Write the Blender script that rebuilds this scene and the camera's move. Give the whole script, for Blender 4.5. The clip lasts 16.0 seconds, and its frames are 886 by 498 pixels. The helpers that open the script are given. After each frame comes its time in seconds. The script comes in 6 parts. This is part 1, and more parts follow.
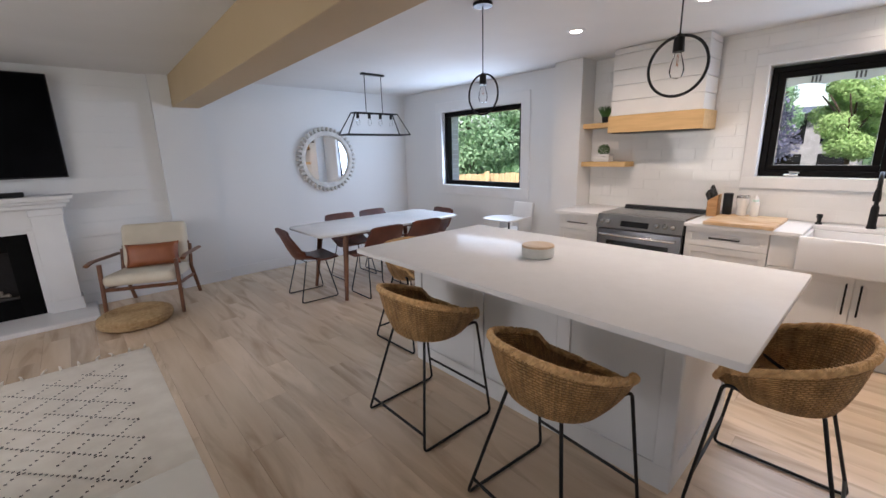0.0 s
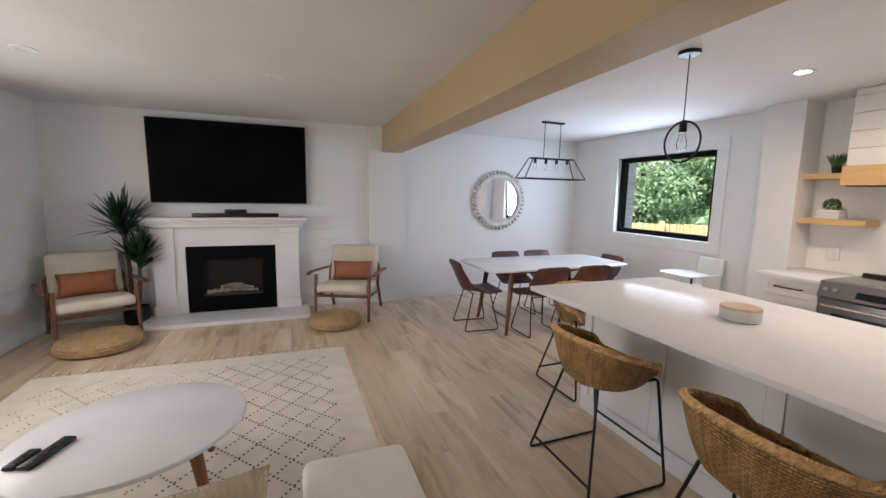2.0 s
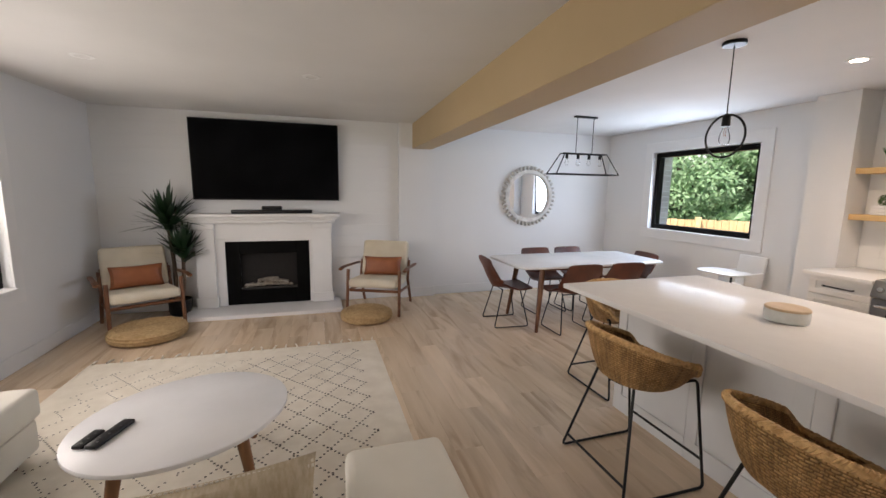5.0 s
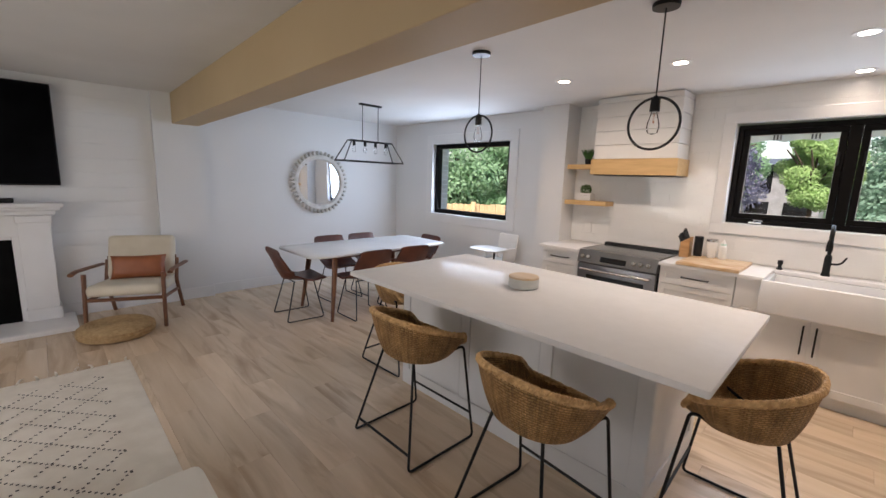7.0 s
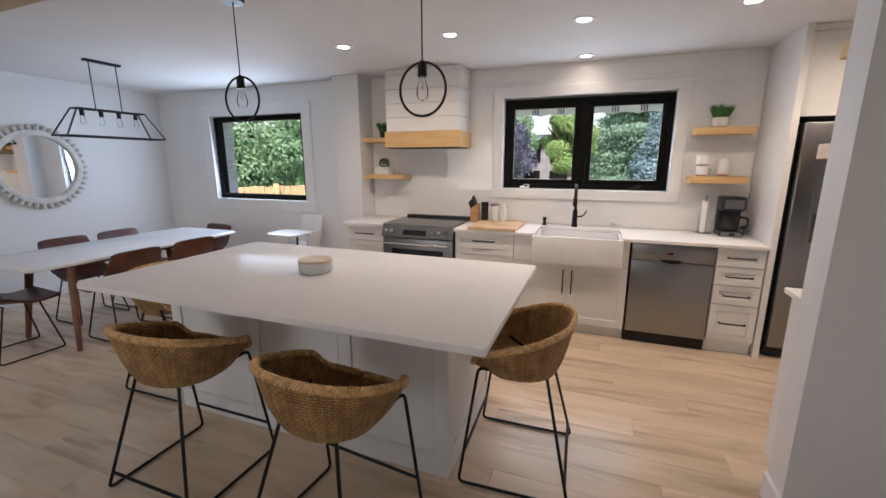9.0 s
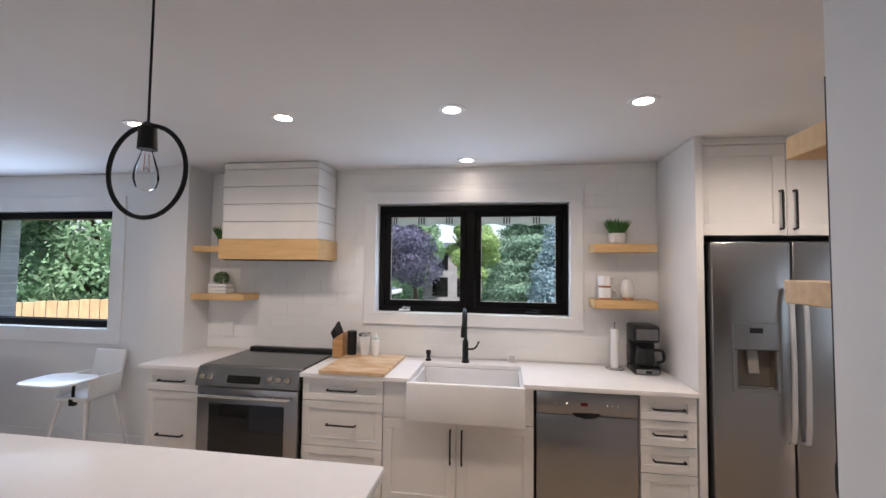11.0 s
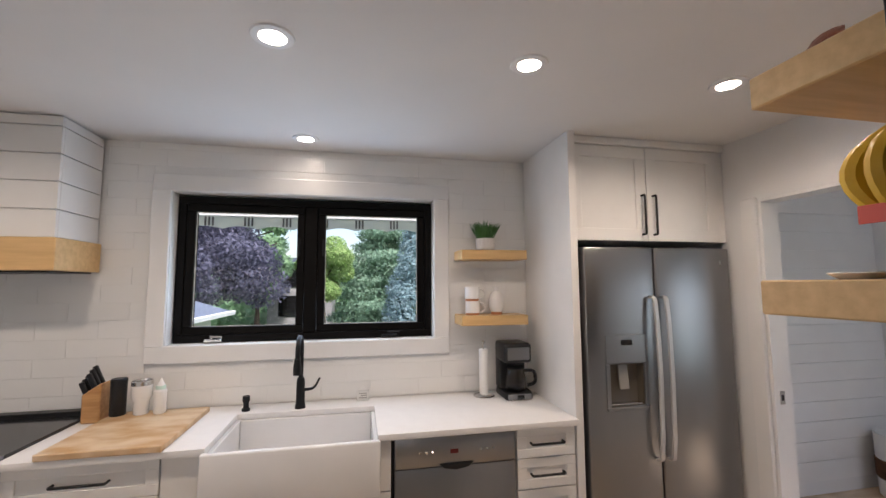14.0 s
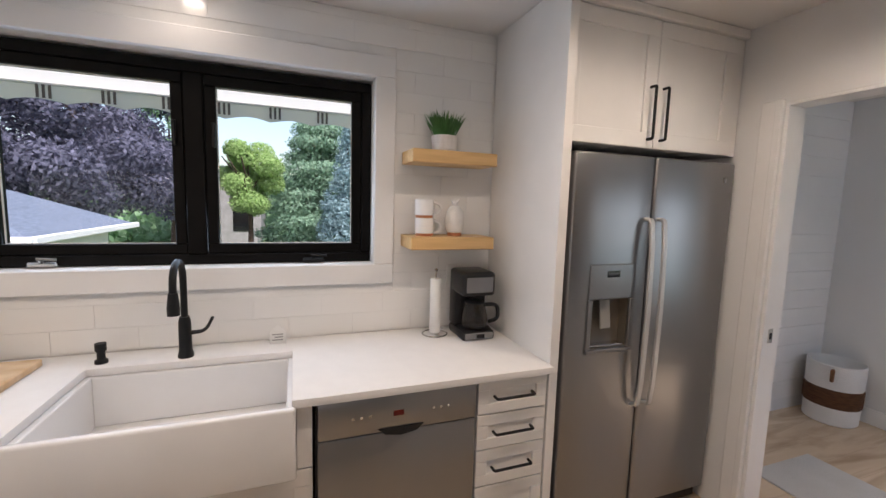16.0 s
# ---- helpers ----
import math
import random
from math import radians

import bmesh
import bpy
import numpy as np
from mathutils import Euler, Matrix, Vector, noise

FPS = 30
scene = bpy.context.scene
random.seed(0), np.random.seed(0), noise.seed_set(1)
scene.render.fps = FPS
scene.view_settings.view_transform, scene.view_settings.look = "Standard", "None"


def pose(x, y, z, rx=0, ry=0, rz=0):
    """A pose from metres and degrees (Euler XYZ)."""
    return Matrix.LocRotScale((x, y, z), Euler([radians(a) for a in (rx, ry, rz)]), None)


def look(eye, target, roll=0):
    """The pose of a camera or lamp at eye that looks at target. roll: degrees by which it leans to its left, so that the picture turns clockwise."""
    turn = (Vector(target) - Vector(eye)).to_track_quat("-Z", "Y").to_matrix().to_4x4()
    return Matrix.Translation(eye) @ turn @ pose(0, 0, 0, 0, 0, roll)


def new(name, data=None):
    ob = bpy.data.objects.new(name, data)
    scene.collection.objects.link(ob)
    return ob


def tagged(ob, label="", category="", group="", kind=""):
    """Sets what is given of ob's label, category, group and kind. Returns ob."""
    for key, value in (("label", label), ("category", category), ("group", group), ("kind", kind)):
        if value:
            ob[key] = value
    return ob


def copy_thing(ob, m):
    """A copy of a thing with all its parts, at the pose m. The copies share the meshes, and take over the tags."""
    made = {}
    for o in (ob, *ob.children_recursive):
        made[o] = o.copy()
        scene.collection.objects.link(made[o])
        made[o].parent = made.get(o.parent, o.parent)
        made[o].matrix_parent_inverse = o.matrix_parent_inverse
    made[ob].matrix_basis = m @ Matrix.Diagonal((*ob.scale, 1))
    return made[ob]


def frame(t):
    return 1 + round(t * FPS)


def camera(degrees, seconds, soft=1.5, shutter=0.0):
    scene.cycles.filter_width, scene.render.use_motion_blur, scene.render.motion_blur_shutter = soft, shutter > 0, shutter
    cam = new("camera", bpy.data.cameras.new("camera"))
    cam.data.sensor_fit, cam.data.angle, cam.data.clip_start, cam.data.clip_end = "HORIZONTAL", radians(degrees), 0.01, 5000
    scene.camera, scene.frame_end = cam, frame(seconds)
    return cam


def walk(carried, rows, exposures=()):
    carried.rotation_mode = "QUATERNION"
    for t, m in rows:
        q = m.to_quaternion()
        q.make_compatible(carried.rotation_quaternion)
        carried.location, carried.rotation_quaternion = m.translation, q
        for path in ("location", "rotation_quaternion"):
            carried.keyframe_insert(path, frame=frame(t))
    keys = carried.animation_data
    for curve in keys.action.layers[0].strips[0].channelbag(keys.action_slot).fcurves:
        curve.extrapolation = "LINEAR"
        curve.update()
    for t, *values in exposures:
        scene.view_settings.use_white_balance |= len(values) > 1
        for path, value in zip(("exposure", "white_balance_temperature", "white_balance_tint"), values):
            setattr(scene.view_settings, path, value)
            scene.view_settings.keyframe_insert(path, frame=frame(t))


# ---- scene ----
cam = camera(94.8, 16.0)
PATH = [
    (0, (-0.062, 0.243, 1.538), (1.24, 1.69, 1.076), -1.5),
    (0.5, (-0.251, 0.273, 1.517), (0.857, 1.907, 1.191), -0.3),
    (1, (-0.264, 0.245, 1.518), (0.681, 1.985, 1.241), 0.8),
    (1.5, (-0.275, 0.233, 1.528), (0.553, 2.034, 1.262), 1.1),
    (2, (-0.286, 0.226, 1.54), (0.421, 2.078, 1.278), 1.1),
    (2.5, (-0.288, 0.207, 1.557), (0.277, 2.107, 1.294), 1.1),
    (3, (-0.323, 0.206, 1.548), (0.113, 2.14, 1.285), 0.8),
    (3.2, (-0.336, 0.2, 1.548), (0.054, 2.144, 1.283), 0.7),
    (5.3, (-0.337, 0.232, 1.551), (0.361, 2.082, 1.255), 1.0),
    (5.5, (-0.326, 0.241, 1.551), (0.465, 2.054, 1.253), 1.0),
    (6, (-0.248, 0.214, 1.541), (0.743, 1.925, 1.239), 1.5),
    (6.5, (-0.206, 0.203, 1.562), (0.986, 1.776, 1.241), 1.9),
    (7, (-0.201, 0.19, 1.57), (1.184, 1.594, 1.237), 1.9),
    (7.5, (-0.166, 0.151, 1.535), (1.377, 1.38, 1.203), 1.3),
    (8, (-0.116, 0.116, 1.564), (1.547, 1.161, 1.183), 0.4),
    (8.5, (-0.071, 0.11, 1.552), (1.683, 0.973, 1.129), -0.1),
    (9, (0.069, 0.136, 1.532), (1.902, 0.821, 1.115), 0.0),
    (9.2, (0.143, 0.122, 1.546), (2.0, 0.738, 1.132), 0.2),
    (11.3, (1.202, 0.008, 1.636), (3.169, 0.335, 1.793), 0.0),
    (11.5, (1.251, 0.001, 1.636), (3.186, 0.444, 1.883), 0.2),
    (12, (1.288, 0.0, 1.631), (3.13, 0.699, 1.974), 0.0),
    (12.5, (1.325, 0.026, 1.625), (3.192, 0.681, 1.916), -0.2),
    (13, (1.404, -0.018, 1.608), (3.372, 0.25, 1.844), 0.4),
    (13.5, (1.524, -0.053, 1.576), (3.506, -0.171, 1.817), 0.3),
    (14, (1.738, -0.007, 1.605), (3.69, -0.406, 1.779), -0.3),
    (14.5, (1.943, 0.037, 1.59), (3.854, -0.55, 1.654), 0.1),
    (15, (2.12, -0.121, 1.569), (4.025, -0.729, 1.517), 1.5),
    (15.5, (2.237, -0.191, 1.558), (4.135, -0.802, 1.412), 2.2),
    (16, (2.348, -0.111, 1.57), (4.214, -0.796, 1.351), 1.7),
]
walk(cam, [(t, look(eye, target, roll)) for t, eye, target, roll in PATH], [(0.0, 1.20, 6150, 19), (2.0, 1.38, 6550, 19), (5.5, 1.36, 6850, 19), (6.5, 1.24, 6650, 19), (7.5, 1.06, 6400, 19), (9.0, 0.98, 6350, 19), (11.8, 0.83, 5950, 19), (13.5, 0.81, 6150, 18), (16.0, 0.79, 6250, 18)])

# ---- world, sun and large lights ----
world = bpy.data.worlds.new("world")
scene.world = world
world.use_nodes = True
wn = world.node_tree
sky = wn.nodes.new("ShaderNodeTexSky")
sky.sky_type, sky.sun_disc = "NISHITA", False
sky.sun_elevation, sky.sun_rotation = radians(52), radians(252)
sky.air_density, sky.dust_density = 1.2, 2.5
wn.nodes["Background"].inputs["Strength"].default_value = 0.15
wn.links.new(sky.outputs["Color"], wn.nodes["Background"].inputs["Color"])

sun = new("sun", bpy.data.lights.new("sun", "SUN"))
sun.data.energy, sun.data.angle, sun.data.color = 4.8, radians(8), (1.0, 0.96, 0.9)
sun.matrix_basis = look((0, 0, 10), (6.0, 2.2, 0))


def window_light(name, m, w, h, power, col=(0.80, 0.90, 1.0)):
    d = bpy.data.lights.new(name, "AREA")
    d.shape, d.size, d.size_y, d.energy, d.color = "RECTANGLE", w, h, power, col
    o = new(name, d)
    o.matrix_basis = m
    return o


# ---- plan ----
CEIL = 2.455
WX = 4.38            # kitchen wall face
DX = 4.29            # dining wall face
NY = 5.97            # fireplace and dining end wall
LX = -2.785          # living room side wall
SY = -2.21           # wall with the doorway
BACK = -2.6          # wall that closes the living room behind
CTR = 0.912          # counter height

window_light("daylight_kitchen", look((4.440, 0.30, 1.71), (0, 0.30, 1.3)), 1.4, 0.78, 5.5, (0.66, 0.83, 1.0))
window_light("daylight_dining", look((4.318, 4.28, 1.58), (0, 4.28, 1.3)), 1.36, 0.92, 15.5, (0.64, 0.81, 1.0))
window_light("daylight_living", look((-3.02, 3.05, 1.40), (0, 3.05, 0.3)), 2.6, 1.3, 21, (1.0, 0.955, 0.90))
# fill lamp added behind the living room, in an unseen invented window
window_light("daylight_rear", look((-1.4, -2.78, 1.45), (-1.0, 0, 0.7)), 1.7, 1.2, 4, (1.0, 0.94, 0.87))
window_light("daylight_mudroom", look((1.98, -3.35, 1.5), (4, -3.35, 1.3)), 0.9, 1.1, 1.8, (0.58, 0.80, 1.0))


# ---- building helpers ----
def bm_new():
    return bmesh.new()


def box(x0, x1, y0, y1, z0, z1, b=0.0, bm=None, seg=1):
    """An axis-aligned block with softened edges, added to bm."""
    own = bmesh.new()
    bmesh.ops.create_cube(own, size=1.0)
    own.transform(Matrix.Translation(((x0 + x1) / 2, (y0 + y1) / 2, (z0 + z1) / 2)) @ Matrix.Diagonal((abs(x1 - x0), abs(y1 - y0), abs(z1 - z0), 1)))
    if b:
        bmesh.ops.bevel(own, geom=list(own.edges), offset=b, segments=seg, profile=0.5, affect="EDGES", clamp_overlap=True)
    return merge(bm, own)


def merge(bm, own, m=None):
    if m is not None:
        own.transform(m)
    if bm is None:
        return own
    me = bpy.data.meshes.new("tmp")
    own.to_mesh(me)
    own.free()
    bm.from_mesh(me)
    bpy.data.meshes.remove(me)
    return bm


def cyl(x, y, z0, z1, r0, r1=None, n=24, bm=None, b=0.0):
    own = bmesh.new()
    bmesh.ops.create_cone(own, cap_ends=True, segments=n, radius1=r0, radius2=r0 if r1 is None else r1, depth=z1 - z0)
    if b:
        ed = [e for e in own.edges if abs(e.verts[0].co.z - e.verts[1].co.z) < 1e-6]
        bmesh.ops.bevel(own, geom=ed, offset=b, segments=2, profile=0.5, affect="EDGES", clamp_overlap=True)
    own.transform(Matrix.Translation((x, y, (z0 + z1) / 2)))
    return merge(bm, own)


def lathe(profile, n=32, at=(0, 0, 0), bm=None, sx=1.0, sy=1.0):
    """A turned form from (radius, height) pairs."""
    own = bmesh.new()
    rings = []
    for r, z in profile:
        if r < 1e-5:
            rings.append([own.verts.new((0, 0, z))])
        else:
            rings.append([own.verts.new((r * math.cos(2 * math.pi * i / n) * sx, r * math.sin(2 * math.pi * i / n) * sy, z)) for i in range(n)])
    for a, b in zip(rings, rings[1:]):
        for i in range(n):
            k = (i + 1) % n
            if len(a) == 1 and len(b) == 1:
                continue
            if len(a) == 1:
                own.faces.new((a[0], b[k], b[i]))
            elif len(b) == 1:
                own.faces.new((a[i], a[k], b[0]))
            else:
                own.faces.new((a[i], a[k], b[k], b[i]))
    bmesh.ops.recalc_face_normals(own, faces=own.faces)
    own.transform(Matrix.Translation(at))
    return merge(bm, own)


def tube(points, r, n=8, bm=None, closed=False, r_end=None):
    """A round bar through points."""
    own = bmesh.new()
    pts = [Vector(p) for p in points]
    count = len(pts)
    up = Vector((0.13, 0.27, 0.95)).normalized()
    rings = []
    prev = None
    for i, p in enumerate(pts):
        if closed:
            t = (pts[(i + 1) % count] - pts[i - 1]).normalized()
        else:
            t = (pts[min(i + 1, count - 1)] - pts[max(i - 1, 0)]).normalized()
        a = prev if prev is not None else t.cross(up)
        a = (a - t * a.dot(t)).normalized()
        prev = a
        b = t.cross(a)
        rr = r if r_end is None else r + (r_end - r) * i / (count - 1)
        rings.append([own.verts.new(p + (a * math.cos(2 * math.pi * k / n) + b * math.sin(2 * math.pi * k / n)) * rr) for k in range(n)])
    pairs = list(zip(rings, rings[1:])) + ([(rings[-1], rings[0])] if closed else [])
    for a, b in pairs:
        for k in range(n):
            own.faces.new((a[k], a[(k + 1) % n], b[(k + 1) % n], b[k]))
    if not closed:
        own.faces.new(rings[0])
        own.faces.new(list(reversed(rings[-1])))
    bmesh.ops.recalc_face_normals(own, faces=own.faces)
    return merge(bm, own)


def fillet(points, rad, steps=5, closed=False):
    """Round off the corners of a run of points."""
    pts = [Vector(p) for p in points]
    out = []
    n = len(pts)
    for i, p in enumerate(pts):
        if not closed and i in (0, n - 1):
            out.append(p)
            continue
        a, b = pts[i - 1], pts[(i + 1) % n]
        da, db = (a - p), (b - p)
        r = min(rad, da.length * 0.45, db.length * 0.45)
        q0, q1 = p + da.normalized() * r, p + db.normalized() * r
        for k in range(steps + 1):
            s = k / steps
            out.append(q0 * (1 - s) ** 2 + p * 2 * s * (1 - s) + q1 * s ** 2)
    return out


def prism(outline, z0, z1, b=0.0, bm=None, seg=2):
    """A flat slab with the given outline in x and y."""
    own = bmesh.new()
    vs = [own.verts.new((x, y, z0)) for x, y in outline]
    f = own.faces.new(vs)
    r = bmesh.ops.extrude_face_region(own, geom=[f])
    for v in r["geom"]:
        if isinstance(v, bmesh.types.BMVert):
            v.co.z = z1
    bmesh.ops.recalc_face_normals(own, faces=own.faces)
    if b:
        ed = [e for e in own.edges if abs(e.verts[0].co.z - e.verts[1].co.z) < 1e-6]
        bmesh.ops.bevel(own, geom=ed, offset=b, segments=seg, profile=0.5, affect="EDGES", clamp_overlap=True)
    return merge(bm, own)


def rounded_rect(w, d, r, n=6):
    out = []
    for cx, cy, a0 in ((w / 2 - r, d / 2 - r, 0), (-w / 2 + r, d / 2 - r, 90), (-w / 2 + r, -d / 2 + r, 180), (w / 2 - r, -d / 2 + r, 270)):
        for k in range(n + 1):
            a = radians(a0 + 90 * k / n)
            out.append((cx + r * math.cos(a), cy + r * math.sin(a)))
    return out


def pillow(w, d, h, n=14, puff=0.5, bm=None, m=None):
    """A soft cushion, w by d, h thick in the middle."""
    own = bmesh.new()
    grid = {}
    for s in (1, -1):
        for i in range(n + 1):
            for j in range(n + 1):
                u, v = 2 * i / n - 1, 2 * j / n - 1
                edge = i in (0, n) or j in (0, n)
                if edge and s == -1:
                    continue
                fall = max(0.0, (1 - u ** 4) * (1 - v ** 4)) ** puff
                pin = 1 - 0.07 * (1 - min(abs(u), abs(v)) ** 2) * max(abs(u), abs(v)) ** 3
                z = s * h / 2 * fall + 0.004 * noise.noise(Vector((u * 3, v * 3, s)))
                grid[s, i, j] = own.verts.new((u * w / 2 * pin, v * d / 2 * pin, z))
    get = lambda s, i, j: grid.get((s, i, j)) or grid[1, i, j]
    for s in (1, -1):
        for i in range(n):
            for j in range(n):
                own.faces.new((get(s, i, j), get(s, i + 1, j), get(s, i + 1, j + 1), get(s, i, j + 1)))
    bmesh.ops.recalc_face_normals(own, faces=own.faces)
    return merge(bm, own, m)


ORG = {}


def thing(name, label="", category="", group="", at=(0, 0, 0), kind=""):
    o = new(name)
    o.empty_display_size = 0.05
    o.location = at
    ORG[o.name] = Vector(at)
    return tagged(o, label, category, group, kind)


def part(name, bm, material, parent=None, label="", smooth=35):
    """Link a bmesh as one mesh object under a thing or a part."""
    me = bpy.data.meshes.new(name)
    org = ORG.get(parent.name, Vector((0, 0, 0))) if parent else Vector((0, 0, 0))
    bm.transform(Matrix.Translation(-org))
    if smooth:
        for f in bm.faces:
            f.smooth = True
    bm.to_mesh(me)
    bm.free()
    if smooth:
        me.set_sharp_from_angle(angle=radians(smooth))
    me.materials.append(material)
    o = new(name, me)
    if parent:
        o.parent = parent
        ORG[o.name] = org
    if label:
        o["label"] = label
    return o


def structure(name, bm, material, label="", smooth=0):
    o = part(name, bm, material, None, "", smooth)
    return tagged(o, label, kind="structure")


# ---- materials ----
def mat(name, base, rough=0.5, metal=0.0, second=None, scale=6.0, bump=0.0, bscale=60.0, spec=0.5, stretch=(1, 1, 1), coat=0.0, detail=6.0, rvar=0.08, obj_var=0.0):
    m = bpy.data.materials.new(name)
    m.use_nodes = True
    nt = m.node_tree
    p = nt.nodes["Principled BSDF"]
    L = nt.links.new
    tc = nt.nodes.new("ShaderNodeTexCoord")
    mp = nt.nodes.new("ShaderNodeMapping")
    mp.inputs["Scale"].default_value = stretch
    L(tc.outputs["Object"], mp.inputs["Vector"])
    n1 = nt.nodes.new("ShaderNodeTexNoise")
    n1.inputs["Scale"].default_value, n1.inputs["Detail"].default_value = scale, detail
    L(mp.outputs["Vector"], n1.inputs["Vector"])
    mix = nt.nodes.new("ShaderNodeMix")
    mix.data_type = "RGBA"
    second = second or tuple(c * 0.93 for c in base)
    mix.inputs["A"].default_value, mix.inputs["B"].default_value = (*base, 1), (*second, 1)
    ramp = nt.nodes.new("ShaderNodeMapRange")
    ramp.inputs["From Min"].default_value, ramp.inputs["From Max"].default_value = 0.35, 0.65
    L(n1.outputs["Fac"], ramp.inputs["Value"])
    L(ramp.outputs["Result"], mix.inputs["Factor"])
    out = mix.outputs["Result"]
    if obj_var:
        info = nt.nodes.new("ShaderNodeObjectInfo")
        hsv = nt.nodes.new("ShaderNodeHueSaturation")
        mr = nt.nodes.new("ShaderNodeMapRange")
        mr.inputs["To Min"].default_value, mr.inputs["To Max"].default_value = 1 - obj_var, 1 + obj_var
        L(info.outputs["Random"], mr.inputs["Value"])
        L(mr.outputs["Result"], hsv.inputs["Value"])
        L(out, hsv.inputs["Color"])
        out = hsv.outputs["Color"]
    L(out, p.inputs["Base Color"])
    p.inputs["Metallic"].default_value, p.inputs["Specular IOR Level"].default_value = metal, spec
    p.inputs["Coat Weight"].default_value = coat
    rr = nt.nodes.new("ShaderNodeMapRange")
    rr.inputs["To Min"].default_value, rr.inputs["To Max"].default_value = max(0.02, rough - rvar), min(1, rough + rvar)
    n2 = nt.nodes.new("ShaderNodeTexNoise")
    n2.inputs["Scale"].default_value, n2.inputs["Detail"].default_value = bscale, 4.0
    L(mp.outputs["Vector"], n2.inputs["Vector"])
    L(n2.outputs["Fac"], rr.inputs["Value"])
    L(rr.outputs["Result"], p.inputs["Roughness"])
    if bump:
        bp = nt.nodes.new("ShaderNodeBump")
        bp.inputs["Strength"].default_value, bp.inputs["Distance"].default_value = bump, 0.01
        L(n2.outputs["Fac"], bp.inputs["Height"])
        L(bp.outputs["Normal"], p.inputs["Normal"])
    return m


def glow(name, col, strength):
    m = bpy.data.materials.new(name)
    m.use_nodes = True
    p = m.node_tree.nodes["Principled BSDF"]
    p.inputs["Base Color"].default_value = (*col, 1)
    p.inputs["Emission Color"].default_value, p.inputs["Emission Strength"].default_value = (*col, 1), strength
    return m


def glass(name, tint=(1, 1, 1), rough=0.0, ior=1.45):
    m = bpy.data.materials.new(name)
    m.use_nodes = True
    p = m.node_tree.nodes["Principled BSDF"]
    p.inputs["Base Color"].default_value = (*tint, 1)
    p.inputs["Transmission Weight"].default_value, p.inputs["Roughness"].default_value, p.inputs["IOR"].default_value = 1.0, rough, ior
    return m


WALL = mat("wall_paint", (0.76, 0.765, 0.77), 0.62, bump=0.05, bscale=220, second=(0.74, 0.745, 0.75), scale=1.2)
CEILM = mat("ceiling_paint", (0.74, 0.735, 0.73), 0.8, bump=0.05, bscale=260, scale=1.0)
BEAMM = mat("beam_paint", (0.50, 0.375, 0.22), 0.6, bump=0.05, bscale=200, second=(0.475, 0.355, 0.205), scale=1.5)
TRIM = mat("trim_paint", (0.80, 0.80, 0.80), 0.38, bump=0.02, bscale=120, scale=2)
CAB = mat("cabinet_paint", (0.80, 0.79, 0.77), 0.36, bump=0.015, bscale=150, scale=3)
ISL = mat("island_paint", (0.70, 0.71, 0.71), 0.42, bump=0.02, bscale=150, scale=3)
QUARTZ = mat("quartz", (0.78, 0.77, 0.76), 0.10, spec=0.0016, second=(0.76, 0.75, 0.74), scale=14, rvar=0.015, bscale=30)
TILE = mat("glazed_tile", (0.80, 0.80, 0.79), 0.05, second=(0.79, 0.79, 0.78), scale=3, bump=0.015, bscale=9, rvar=0.015, obj_var=0.012)
GROUT = mat("grout", (0.79, 0.79, 0.78), 0.85, bump=0.1, bscale=300)
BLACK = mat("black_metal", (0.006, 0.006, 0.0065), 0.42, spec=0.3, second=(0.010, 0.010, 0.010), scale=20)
FRAMEM = mat("black_window_frame", (0.004, 0.0033, 0.0030), 0.45, spec=0.10, second=(0.006, 0.005, 0.0045), scale=12)
STEEL = mat("brushed_steel", (0.31, 0.31, 0.315), 0.32, metal=1.0, second=(0.295, 0.295, 0.30), scale=3, stretch=(1, 1, 0.3), rvar=0.004, bscale=20)
CHROME = mat("bright_steel", (0.70, 0.69, 0.67), 0.18, metal=1.0, scale=8)
DARKGLASS = mat("black_glass", (0.008, 0.008, 0.009), 0.06, scale=3, rvar=0.02, second=(0.01, 0.01, 0.011))
COOKTOP = mat("cooktop_glass", (0.02, 0.02, 0.022), 0.12, scale=3, second=(0.03, 0.03, 0.032), rvar=0.04)
CERAMIC = mat("white_ceramic", (0.82, 0.82, 0.82), 0.14, scale=3, rvar=0.04)
MAPLE = mat("maple", (0.66, 0.44, 0.20), 0.45, second=(0.56, 0.36, 0.155), scale=5, stretch=(8, 0.7, 8), bump=0.04, bscale=40, obj_var=0.03)
BUTCHER = mat("butcher_block", (0.56, 0.32, 0.13), 0.42, second=(0.40, 0.20, 0.07), scale=4, stretch=(10, 1, 10), bump=0.05, bscale=50)
WALNUT = mat("walnut", (0.20, 0.085, 0.035), 0.4, second=(0.12, 0.045, 0.02), scale=6, stretch=(6, 6, 0.8), bump=0.04, bscale=60)
TEAK = mat("oiled_teak", (0.20, 0.082, 0.036), 0.42, second=(0.12, 0.048, 0.022), scale=6, stretch=(6, 6, 0.8), bump=0.04, bscale=60)
LEATHER = mat("brown_leather", (0.13, 0.034, 0.017), 0.38, second=(0.075, 0.020, 0.012), scale=5, bump=0.12, bscale=140)
COGNAC = mat("cognac_leather", (0.33, 0.105, 0.035), 0.45, second=(0.25, 0.075, 0.025), scale=7, bump=0.15, bscale=120)
LINEN = mat("cream_linen", (0.68, 0.62, 0.50), 0.9, second=(0.62, 0.56, 0.44), scale=5, bump=0.25, bscale=420)
SOFAM = mat("sofa_fabric", (0.72, 0.69, 0.61), 0.9, second=(0.67, 0.64, 0.56), scale=4, bump=0.2, bscale=420)
